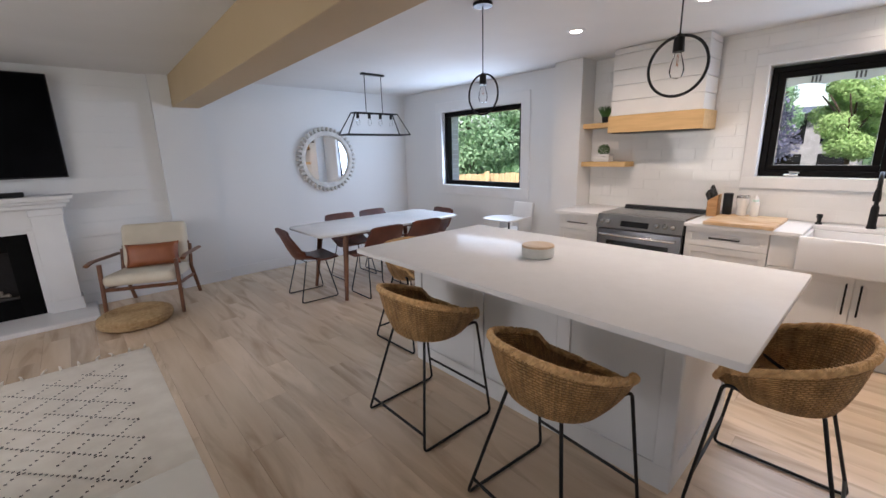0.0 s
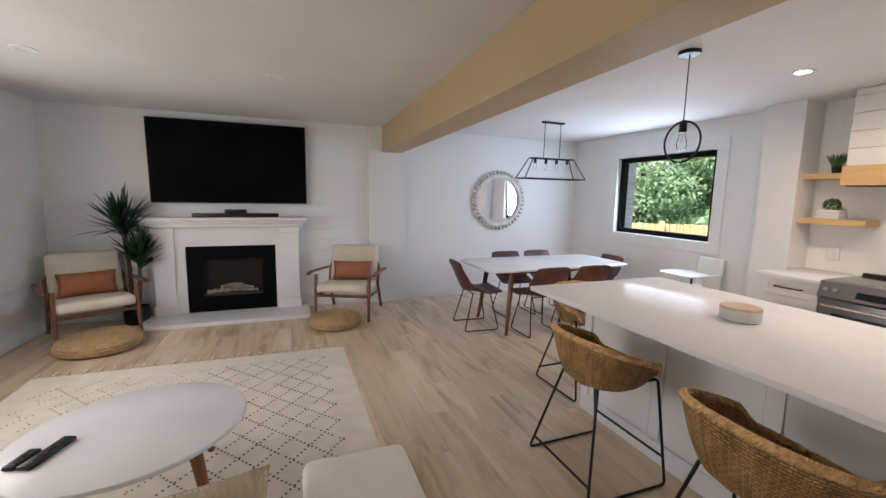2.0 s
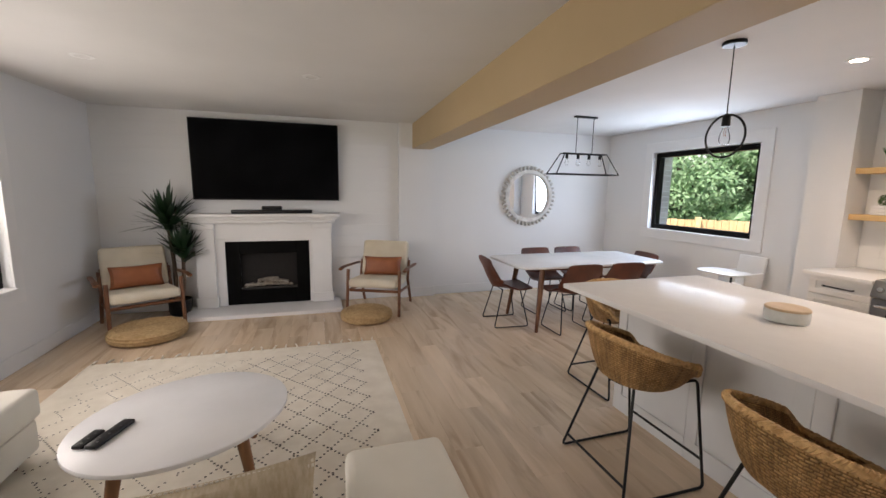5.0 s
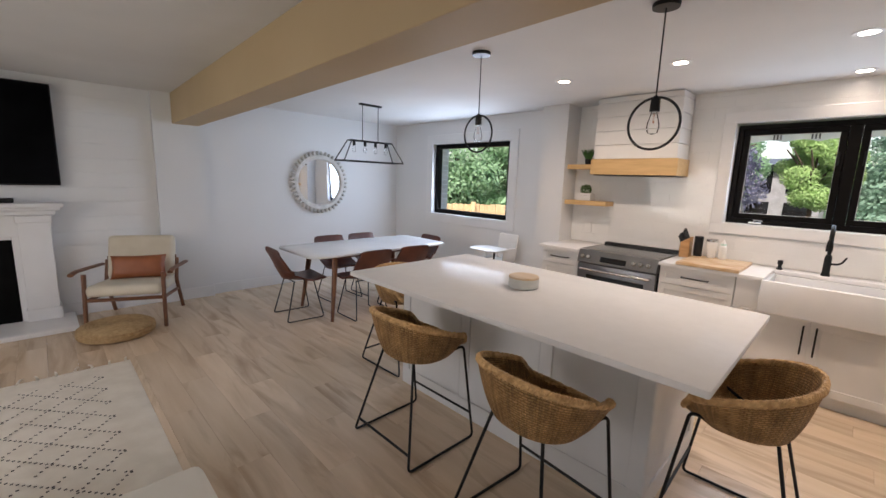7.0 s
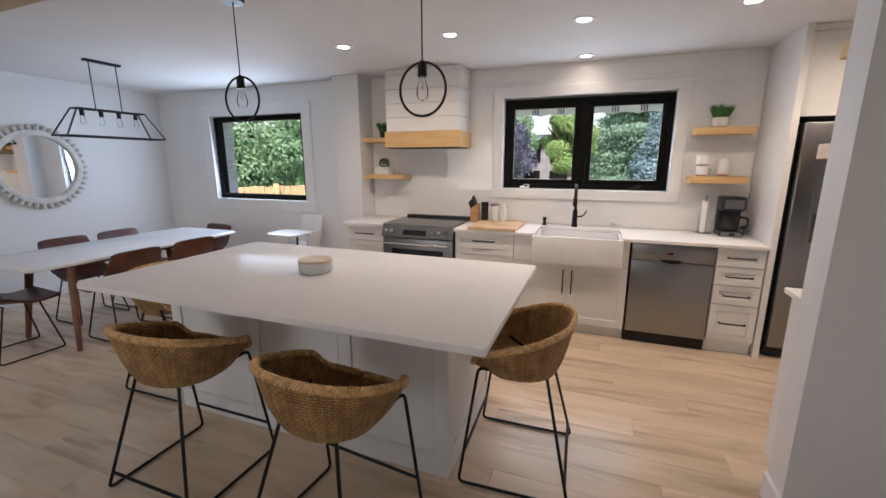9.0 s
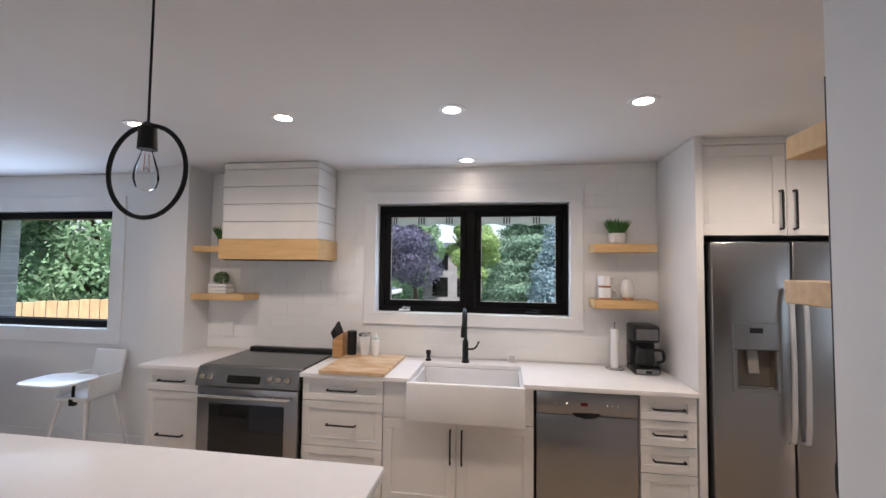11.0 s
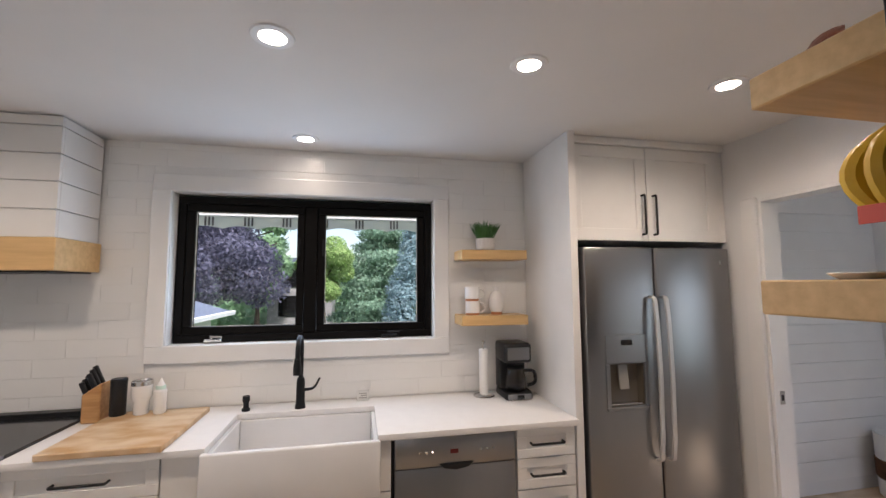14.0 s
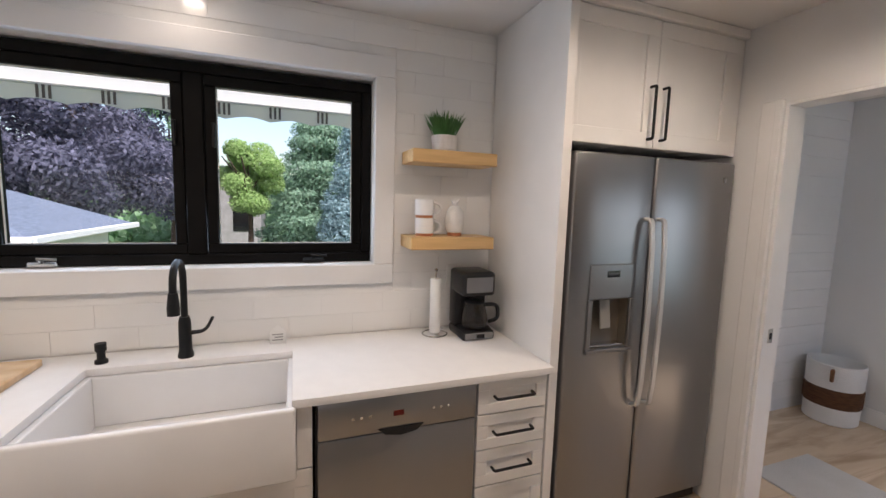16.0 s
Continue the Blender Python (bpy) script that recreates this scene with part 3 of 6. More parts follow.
bm = lathe([(0.0, 0.006), (0.025, 0.006), (0.045, 0.004), (0.048, 0.0)], 24, (4.02, 0.40, zb + 0.03))
part("drain", bm, CHROME, sink)

# faucet
fa = thing("faucet", "matte black pull-down kitchen faucet", "faucet", at=(4.235, 0.315, CTR))
X, Y = 4.235, 0.315
part("base", lathe([(0, 0), (0.029, 0), (0.029, 0.012), (0.024, 0.03), (0.023, 0.15), (0.018, 0.17), (0, 0.17)], 20, (X, Y, CTR)), BLACK, fa)
arc = [(X, Y, CTR + 0.15), (X, Y, CTR + 0.30)] + [(X - 0.075 + 0.075 * math.cos(a), Y, CTR + 0.33 + 0.075 * math.sin(a)) for a in [math.pi * k / 8 for k in range(0, 9)]] + [(X - 0.152, Y, CTR + 0.29)]
part("spout", tube(arc, 0.013, 12), BLACK, fa)
part("spray_head", lathe([(0, 0), (0.021, 0), (0.022, 0.03), (0.016, 0.085), (0, 0.085)], 16, (X - 0.153, Y, CTR + 0.215)), BLACK, fa)
part("lever", tube(fillet([(X, Y - 0.015, CTR + 0.10), (X - 0.005, Y - 0.075, CTR + 0.105), (X - 0.015, Y - 0.105, CTR + 0.165)], 0.03), 0.009, 10, r_end=0.006), BLACK, fa)
so = thing("soap_dispenser", "small matte black soap pump beside the sink", "soap dispenser", at=(4.245, 0.604, CTR))
part("body", lathe([(0, 0), (0.022, 0), (0.022, 0.012), (0.014, 0.018), (0.014, 0.05), (0, 0.05)], 18, (4.245, 0.604, CTR)), BLACK, so)
bm = lathe([(0, 0), (0.019, 0), (0.019, 0.03), (0, 0.032)], 18, (4.245, 0.604, CTR + 0.05))
part("pump", bm, BLACK, so)

# dishwasher
dwm = thing("dishwasher", "stainless steel dishwasher under the white worktop", "dishwasher", at=(4.0, -0.48, 0))
y0, y1 = -0.783, -0.172
part("body", box(FX + 0.02, WX - 0.01, y0, y1, 0.06, CTR - 0.032), BLACKPL, dwm)
part("door_panel", box(FX - 0.012, FX + 0.018, y0 + 0.006, y1 - 0.008, 0.105, 0.735, 0.005, seg=2), STEEL, dwm)
cp = part("control_panel", box(FX - 0.014, FX + 0.018, y0 + 0.006, y1 - 0.008, 0.738, CTR - 0.036, 0.005, seg=2), STEEL, dwm)
part("display", box(FX - 0.0155, FX - 0.013, -0.485, -0.445, 0.795, 0.815), mat("red_display", (0.10, 0.008, 0.006), 0.2), cp)
for y in (-0.60, -0.63, -0.66, -0.36, -0.33, -0.30):
    part("button", box(FX - 0.0165, FX - 0.0135, y - 0.005, y + 0.005, 0.80, 0.81, 0.001), CHROME, cp)
bm = prism([(-0.085, 0.0), (0.085, 0.0), (0.06, -0.022), (0.0, -0.032), (-0.06, -0.022)], 0, 0.006)
bm.transform(Matrix.Translation((FX - 0.013, -0.475, 0.752)) @ pose(0, 0, 0, 90, 0, -90))
part("grip", bm, BLACKPL, dwm)
part("toe_panel", box(FX + 0.03, FX + 0.05, y0, y1, 0.0, 0.10), BLACKPL, dwm)

# range
ra = thing("range", "stainless steel slide-in electric range", "stove", at=(4.0, 1.777, 0))
y0, y1 = 1.396, 2.160
part("body", box(FX + 0.02, WX - 0.02, y0, y1, 0.03, CTR - 0.002), BLACKPL, ra)
part("cooktop", box(FX + 0.03, WX - 0.075, y0 - 0.004, y1 + 0.004, CTR - 0.004, CTR + 0.012, 0.004), COOKTOP, ra)
part("rear_vent", box(WX - 0.075, WX - 0.013, y0, y1, CTR - 0.004, CTR + 0.034, 0.004), BLACKPL, ra)
bm = bmesh.new()
own = bmesh.new()
pr = [(FX - 0.045, 0.79), (FX - 0.055, 0.80), (FX - 0.012, CTR + 0.008), (FX + 0.032, CTR + 0.012), (FX + 0.032, 0.79)]
vs = [own.verts.new((x, y0, z)) for x, z in pr]
f = own.faces.new(vs)
r = bmesh.ops.extrude_face_region(own, geom=[f])
for v in r["geom"]:
    if isinstance(v, bmesh.types.BMVert):
        v.co.y = y1
bmesh.ops.recalc_face_normals(own, faces=own.faces)
cp = part("control_panel", own, STEEL, ra, smooth=0)
tilt = math.atan2(0.043, 0.103)
pm = lambda y, d=0.0: Matrix.Translation((FX - 0.0335 - d * math.cos(tilt), y, 0.851 + d * math.sin(tilt))) @ pose(0, 0, 0, 0, -90 + math.degrees(tilt), 0)
bm = box(-0.034, 0.034, -0.125, 0.125, 0.0, 0.004, 0.001)
bm.transform(pm(1.80))
part("display", bm, DARKGLASS, cp)
for y in (2.105, 2.045, 1.60, 1.535, 1.47):
    bm = lathe([(0, 0.03), (0.017, 0.03), (0.021, 0.024), (0.023, 0.0), (0.0, 0.0)], 18)
    bm.transform(pm(y))
    part("knob", bm, CHROME, cp)
dr = part("oven_door", box(FX - 0.035, FX + 0.018, y0 + 0.006, y1 - 0.006, 0.245, 0.782, 0.006, seg=2), STEEL, ra)
part("oven_window", box(FX - 0.040, FX - 0.034, y0 + 0.10, y1 - 0.10, 0.33, 0.675, 0.004), DARKGLASS, dr)
part("handle", tube(fillet([(FX - 0.035, y0 + 0.05, 0.735), (FX - 0.082, y0 + 0.05, 0.735), (FX - 0.082, y1 - 0.05, 0.735), (FX - 0.035, y1 - 0.05, 0.735)], 0.02), 0.012, 12), CHROME, dr)
part("drawer", box(FX - 0.03, FX + 0.018, y0 + 0.006, y1 - 0.006, 0.075, 0.238, 0.006, seg=2), STEEL, ra)

# hood: shiplap box with a maple band
ho = thing("range_hood", "white shiplap range hood with a maple band", "range hood", at=(4.2, 1.855, 1.68))
HY0, HY1, HX = 1.425, 2.268, 4.015
part("band", box(HX, WX - 0.012, HY0, HY1, 1.682, 1.842, 0.003), MAPLE, ho)
part("liner", box(HX + 0.03, WX - 0.03, HY0 + 0.03, HY1 - 0.03, 1.674, 1.684), BLACKPL, ho)
part("core", box(HX + 0.035, WX - 0.013, HY0 + 0.035, HY1 - 0.035, 1.842, CEIL - 0.002), GROUT, ho)
z = 1.844
for i in range(5):
    z1 = min(z + 0.139, CEIL - 0.003)
    part("board", box(HX + 0.018, HX + 0.036, HY0 + 0.018, HY1 - 0.018, z, z1 - 0.005, 0.002), CAB, ho)
    part("side_board", box(HX + 0.037, WX - 0.013, HY0 + 0.018, HY0 + 0.036, z, z1 - 0.005, 0.002), CAB, ho)
    part("side_board", box(HX + 0.037, WX - 0.013, HY1 - 0.036, HY1 - 0.018, z, z1 - 0.005, 0.002), CAB, ho)
    z = z1


def floating_shelf(label, x0, x1, y0, y1, z0, z1):
    s = thing("floating_shelf", label, "shelf", "maple floating shelves", at=((x0 + x1) / 2, (y0 + y1) / 2, z0))
    part("board", box(x0, x1, y0, y1, z0, z1, 0.003), MAPLE, s)
    return s


floating_shelf("maple floating shelf beside the hood, holding a dark pot", 4.16, WX - 0.012, 2.272, 2.618, 1.745, 1.795)
floating_shelf("maple floating shelf beside the hood, holding a boxwood planter", 4.16, WX - 0.012, 2.13, 2.618, 1.345, 1.395)
floating_shelf("maple floating shelf by the fridge panel with a grass pot", 4.165, WX - 0.012, -1.048, -0.62, 1.760, 1.820)
floating_shelf("maple floating shelf by the fridge panel with mugs", 4.165, WX - 0.012, -1.048, -0.62, 1.352, 1.412)
floating_shelf("thick maple shelf high on the partition", 2.135, 2.405, -1.95, -0.79, 1.958, 2.024)
floating_shelf("thick maple shelf on the partition at eye height", 2.135, 2.395, -1.95, -0.77, 1.545, 1.610)

# fridge surround
pn = thing("fridge_panel", "tall white side panel between worktop and fridge", "cabinet panel", at=(4.0, -1.14, 0))
part("panel", box(3.748, WX - 0.012, -1.165, -1.122, 0, CEIL - 0.002, 0.002), CAB, pn)
uc = thing("wall_cabinet", "white two-door cabinet above the fridge", "cabinet", at=(4.0, -1.68, 1.85))
part("body", box(3.842, WX - 0.012, -2.205, -1.167, 1.852, 2.412), CAB, uc)
part("crown", box(3.800, WX - 0.012, -2.205, -1.167, 2.413, CEIL - 0.002, 0.003), CAB, uc)
part("filler", box(3.824, 3.842, -2.205, -2.155, 1.852, 2.41), CAB, uc)
for a, b, yy in ((-2.152, -1.664, -1.70), (-1.660, -1.169, -1.625)):
    d = shaker_x("door", 3.820, a, b, 1.852, 2.410, uc, rail=0.07)
    bar_handle(d, (3.82, yy, 1.89), (3.82, yy, 2.12), (-0.032, 0, 0), 0.0065)

SATIN = mat("satin_silver", (0.56, 0.56, 0.56), 0.42, metal=0.45, scale=6)
fr = thing("refrigerator", "stainless side-by-side refrigerator with water dispenser", "refrigerator", at=(4.0, -1.69, 0))
part("body", box(3.86, 4.34, -2.185, -1.195, 0.03, 1.80, 0.004), BLACKPL, fr)
bm = box(3.79, 3.855, -1.660, -1.220, 0.09, 1.812, 0.012, seg=3)
for co, no in (((0, -1.565, 0), (0, 1, 0)), ((0, -1.355, 0), (0, 1, 0)), ((0, 0, 0.935), (0, 0, 1)), ((0, 0, 1.164), (0, 0, 1))):
    bmesh.ops.bisect_plane(bm, geom=list(bm.verts) + list(bm.edges) + list(bm.faces), plane_co=co, plane_no=no)
well = [f for f in bm.faces if f.normal.x < -0.99 and -1.56 < f.calc_center_median().y < -1.36 and 0.94 < f.calc_center_median().z < 1.16]
pushed = bmesh.ops.extrude_face_region(bm, geom=well)
bmesh.ops.translate(bm, vec=(0.055, 0, 0), verts=[g for g in pushed["geom"] if isinstance(g, bmesh.types.BMVert)])
bmesh.ops.delete(bm, geom=[f for f in well if f.is_valid], context="FACES_ONLY")
lf = part("freezer_door", bm, STEEL, fr)
rt = part("fridge_door", box(3.79, 3.855, -2.180, -1.668, 0.09, 1.812, 0.012, seg=3), STEEL, fr)
part("toe_grille", box(3.83, 3.85, -2.17, -1.21, 0.015, 0.085), BLACKPL, fr)
for d, y in ((lf, -1.628), (rt, -1.702)):
    pts = [(3.79, y, 1.53), (3.755, y, 1.525), (3.742, y, 1.40), (3.735, y, 1.10), (3.742, y, 0.76), (3.755, y, 0.645), (3.79, y, 0.64)]
    line = fillet(pts, 0.03, 4)
    bm = bmesh.new()
    rings = []
    for k, q in enumerate(line):
        q = Vector(q)
        d_ = (Vector(line[min(k + 1, len(line) - 1)]) - Vector(line[max(k - 1, 0)])).normalized()
        n_ = d_.cross(Vector((0, 1, 0))).normalized() * 0.007
        w_ = Vector((0, 0.0135, 0))
        c_ = (q - w_ * 0.75 - n_, q + w_ * 0.75 - n_, q + w_ - n_ * 0.5, q + w_ + n_ * 0.5, q + w_ * 0.75 + n_, q - w_ * 0.75 + n_, q - w_ + n_ * 0.5, q - w_ - n_ * 0.5)
        rings.append([bm.verts.new(v) for v in c_])
    for r0, r1 in zip(rings, rings[1:]):
        for k in range(8):
            bm.faces.new((r0[k], r0[(k + 1) % 8], r1[(k + 1) % 8], r1[k]))
    bm.faces.new(rings[0])
    bm.faces.new(rings[-1])
    bmesh.ops.recalc_face_normals(bm, faces=bm.faces)
    part("handle", bm, SATIN, d, "pale satin bar handle")
part("dispenser_panel", box(3.783, 3.792, -1.590, -1.330, 1.165, 1.325, 0.004), STEEL, lf)
part("dispenser_display", box(3.780, 3.784, -1.495, -1.425, 1.265, 1.295, 0.001), DARKGLASS, lf)
bm = bmesh.new()
box(3.782, 3.792, -1.590, -1.565, 0.93, 1.164, 0.003, bm)
box(3.782, 3.792, -1.355, -1.330, 0.93, 1.164, 0.003, bm)
box(3.776, 3.792, -1.590, -1.330, 0.915, 0.935, 0.003, bm)
part("dispenser_frame", bm, STEEL, lf)
WELL = mat("dispenser_plastic", (0.13, 0.11, 0.085), 0.35, scale=5)
bm = box(3.841, 3.8435, -1.5635, -1.3565, 0.9365, 1.1625)
for ya, yb in ((-1.5635, -1.561), (-1.359, -1.3565)):
    box(3.793, 3.841, ya, yb, 0.9365, 1.1625, 0, bm)
for za, zb in ((0.9365, 0.939), (1.16, 1.1625)):
    box(3.793, 3.841, -1.561, -1.359, za, zb, 0, bm)
part("dispenser_recess", bm, WELL, lf)
part("drip_grate", box(3.797, 3.838, -1.555, -1.365, 0.940, 0.948, 0.002), CHROME, lf)
bm = box(-0.004, 0.004, -0.03, 0.03, -0.075, 0.075, 0.003)
bm.transform(Matrix.Translation((3.818, -1.455, 1.095)) @ pose(0, 0, 0, 0, 8, 0))
part("dispenser_paddle", bm, mat("grey_plastic", (0.24, 0.225, 0.20), 0.4), lf)
part("badge", box(3.788, 3.791, -2.125, -2.105, 1.715, 1.740, 0.002), CHROME, rt)

# island
isl = thing("kitchen_island", "large grey-white kitchen island with panelled sides", "kitchen island", at=(2.1, 1.6, 0))
IX0, IX1, IY0, IY1 = 1.70, 2.545, 0.72, 2.525
part("body", box(IX0 + 0.012, IX1 - 0.012, IY0 + 0.012, IY1 - 0.012, 0, 0.874), ISL, isl)


def frame_panel(lo, hi, z0, z1, face, axis, parent, out, rail=0.075, t=0.012):
    def b(kind, a0, a1, c0, c1):
        bm = bmesh.new()
        f0, f1 = sorted((face, face - out * t))
        if axis == "x":
            box(f0, f1, a0, a1, c0, c1, 0.002, bm)
        else:
            box(a0, a1, f0, f1, c0, c1, 0.002, bm)
        part(kind, bm, ISL, parent)
    b("rail", lo, hi, z1 - rail, z1)
    b("rail", lo, hi, z0, z0 + rail + 0.05)
    b("stile", lo, lo + rail, z0 + rail + 0.05, z1 - rail)
    b("stile", hi - rail, hi, z0 + rail + 0.05, z1 - rail)


for a, b in ((0.722, 1.322), (1.323, 1.922), (1.923, 2.523)):
    frame_panel(a, b, 0, 0.874, IX0, "x", isl, -1)
    frame_panel(a, b, 0, 0.874, IX1, "x", isl, 1)
frame_panel(IX0 + 0.013, IX1 - 0.013, 0, 0.874, IY0, "y", isl, -1)
frame_panel(IX0 + 0.013, IX1 - 0.013, 0, 0.874, IY1, "y", isl, 1)
it = thing("island_worktop", "white polished quartz island worktop with overhang", "countertop", at=(1.94, 1.58, 0.875))
bm = prism([(1.326 + 1.246 / 2 + x, 1.567 + y) for x, y in rounded_rect(1.246, 2.232, 0.012, 3)], 0.875, 0.905, 0.003)
part("slab", bm, QUARTZ, it)
bo = thing("lidded_bowl", "pale grey ribbed bowl with a wooden lid", "bowl", at=(1.975, 1.645, 0.905))
part("bowl", lathe([(0, 0), (0.085, 0), (0.094, 0.006), (0.096, 0.02), (0.096, 0.062), (0.09, 0.064), (0, 0.064)], 40, (1.975, 1.645, 0.905)), mat("ribbed_stoneware", (0.60, 0.61, 0.58), 0.6, scale=20, bump=0.2, bscale=80), bo)
part("lid", lathe([(0, 0.0), (0.096, 0.0), (0.097, 0.006), (0.092, 0.012), (0, 0.013)], 40, (1.975, 1.645, 0.969)), mat("pale_wood_lid", (0.62, 0.47, 0.30), 0.55, scale=5, stretch=(8, 1, 1), second=(0.55, 0.40, 0.25)), bo)

# recessed ceiling lights
LAMP = glow("lamp_diffuser", (1.0, 0.88, 0.72), 14.0)
POTS = [(3.153, 2.155), (3.153, 1.235), (3.153, 0.295), (3.153, -0.641), (4.152, 0.309), (3.14, -1.546)]


def downlight(x, y, lit=True):
    o = thing("recessed_light", "round white recessed ceiling light, switched on" if lit else "round white recessed ceiling light, switched off", "ceiling light", "recessed ceiling lights", at=(x, y, CEIL))
    part("ring", lathe([(0.046, -0.001), (0.046, -0.006), (0.070, -0.005), (0.074, 0.0)], 28, (x, y, CEIL)), TRIM, o)
    part("diffuser", lathe([(0, -0.003), (0.046, -0.003), (0.046, 0.0)], 28, (x, y, CEIL)), LAMP if lit else CEILM, o)
    if lit:
        d = bpy.data.lights.new("pot_lamp", "SPOT")
        d.energy, d.color, d.spot_size, d.spot_blend, d.shadow_soft_size = (1.6 if x > 4 else 17 if y < -1 else 13), (1.0, 0.82, 0.62), radians(166), 0.75, 0.045
        l = new("pot_lamp", d)
        l.location = (x, y, CEIL - 0.02)
    return o


for x, y in POTS:
    downlight(x, y)
for x, y in ((-1.9, 3.9), (-0.35, 3.9)):
    downlight(x, y, False)


def ring_pendant(x, y, zc, turn):
    """A black ring pendant with a bare filament bulb."""
    o = thing("pendant_light", "black metal ring pendant with a bare clear bulb", "pendant light", "ring pendants over the island", at=(x, y, zc))
    part("canopy", lathe([(0, 0), (0.062, 0), (0.064, -0.004), (0.062, -0.022), (0, -0.024)], 28, (x, y, CEIL)), BLACK, o)
    R = 0.127
    part("cord", tube([(x, y, CEIL - 0.02), (x, y, zc + R)], 0.0035, 8), BLACK, o)
    t = radians(turn)
    pts = [(x + R * math.cos(a) * math.cos(t), y + R * math.cos(a) * math.sin(t), zc + R * math.sin(a)) for a in [2 * math.pi * k / 40 for k in range(40)]]
    part("ring", tube(pts, 0.0065, 8, closed=True), BLACK, o)
    part("socket", lathe([(0, 0.135), (0.010, 0.135), (0.022, 0.12), (0.024, 0.06), (0, 0.06)], 20, (x, y, zc)), BLACK, o)
    b = part("bulb", lathe([(0.012, 0.06), (0.016, 0.045), (0.028, 0.005), (0.031, -0.02), (0.024, -0.045), (0.0, -0.055)], 20, (x, y, zc)), PANE, o, "clear glass filament bulb")
    b.visible_shadow = False
    part("filament", tube([(x - 0.006, y, zc + 0.05), (x - 0.009, y, zc), (x, y, zc + 0.012), (x + 0.009, y, zc), (x + 0.006, y, zc + 0.05)], 0.0010, 6), TERRA, b)
    return o


ring_pendant(2.08, 2.185, 1.905, 91)
ring_pendant(2.06, 0.99, 1.888, 87)


# ---- kitchen small things ----
cb = thing("cutting_board", "thick butcher-block cutting board with juice stains", "cutting board", at=(3.98, 1.03, CTR))
bm = box(3.705, 4.27, 0.795, 1.255, CTR, CTR + 0.028, 0.004)
part("board", bm, mat("stained_board", (0.50, 0.29, 0.12), 0.42, second=(0.68, 0.52, 0.34), scale=7, stretch=(1.6, 0.9, 1), bump=0.05, bscale=50, detail=2.0), cb)
ZB = CTR + 0.028

kb = thing("knife_block", "light wood knife block holding black-handled knives", "knife block", at=(4.22, 1.335, CTR))
bm = box(-0.055, 0.055, -0.042, 0.042, 0, 0.20, 0.006)
for v in bm.verts:
    v.co.z -= max(0, v.co.z - 0.1) * (v.co.y + 0.042) * 7.0
bm.transform(Matrix.Translation((4.235, 1.325, CTR)))
part("block", bm, BUTCHER, kb)
for dx, dy, dz, ln in ((0.030, -0.012, 0.168, 0.115), (0.0, -0.010, 0.165, 0.105), (-0.030, -0.008, 0.162, 0.09), (0.025, 0.022, 0.135, 0.10), (-0.005, 0.024, 0.132, 0.09), (-0.032, 0.026, 0.130, 0.08)):
    bm = box(-0.009, 0.009, -0.012, 0.012, -0.02, ln, 0.004)
    bm.transform(Matrix.Translation((4.235 + dx, 1.325 + dy, CTR + dz)) @ pose(0, 0, 0, -24, 0, 0))
    part("knife_handle", bm, BLACKPL, kb)


def canister(name, label, x, y, z, r, h, body, lidm):
    o = thing(name, label, "canister", at=(x, y, z))
    part("body", lathe([(0, 0), (r * 0.94, 0), (r, 0.006), (r, h), (0, h)], 28, (x, y, z)), body, o)
    part("lid", lathe([(0, 0.0), (r * 1.03, 0.0), (r * 1.03, 0.016), (r * 0.9, 0.022), (0, 0.022)], 28, (x, y, z + h)), lidm, o)
    return o


canister("canister", "tall black ribbed canister on the cutting board", 4.21, 1.215, ZB, 0.036, 0.165, BLACKPL, BLACKPL)
tu = thing("travel_tumbler", "white steel tumbler with a bare steel rim", "tumbler", at=(4.205, 1.105, ZB))
part("body", lathe([(0, 0), (0.030, 0), (0.034, 0.004), (0.036, 0.07), (0.046, 0.09), (0.048, 0.15), (0, 0.15)], 28, (4.205, 1.105, ZB)), CERAMIC, tu)
part("rim", lathe([(0, 0.150), (0.0485, 0.150), (0.049, 0.170), (0.044, 0.172), (0.042, 0.158), (0, 0.158)], 28, (4.205, 1.105, ZB)), CHROME, tu)
bt = thing("baby_bottle", "clear baby bottle with a pale green collar", "bottle", at=(4.20, 1.015, ZB))
part("body", lathe([(0, 0), (0.026, 0), (0.030, 0.01), (0.028, 0.06), (0.030, 0.115), (0.022, 0.125), (0, 0.125)], 24, (4.20, 1.015, ZB)), PLASTIC, bt)
part("collar", lathe([(0, 0.0), (0.023, 0.0), (0.023, 0.018), (0, 0.018)], 24, (4.20, 1.015, ZB + 0.125)), mat("mint_plastic", (0.55, 0.72, 0.66), 0.35), bt)
part("teat", lathe([(0.018, 0.0), (0.014, 0.015), (0.008, 0.022), (0.006, 0.035), (0, 0.038)], 18, (4.20, 1.015, ZB + 0.143)), PLASTIC, bt)

pt = thing("paper_towel_holder", "slim roll of white paper towel on a wire stand", "paper towel", at=(4.245, -0.775, CTR))
ring = [(4.245 + 0.062 * math.cos(a), -0.775 + 0.062 * math.sin(a), CTR + 0.005) for a in [2 * math.pi * k / 28 for k in range(28)]]
part("base_ring", tube(ring, 0.004, 8, closed=True), CHROME, pt)
bm = tube([(4.245, -0.775, CTR + 0.004), (4.245, -0.775, CTR + 0.325)], 0.004, 8)
tube([(4.185, -0.775, CTR + 0.005), (4.305, -0.775, CTR + 0.005)], 0.003, 8, bm)
lathe([(0, 0), (0.009, 0.006), (0.009, 0.012), (0, 0.018)], 14, (4.245, -0.775, CTR + 0.322), bm)
part("rod", bm, CHROME, pt)
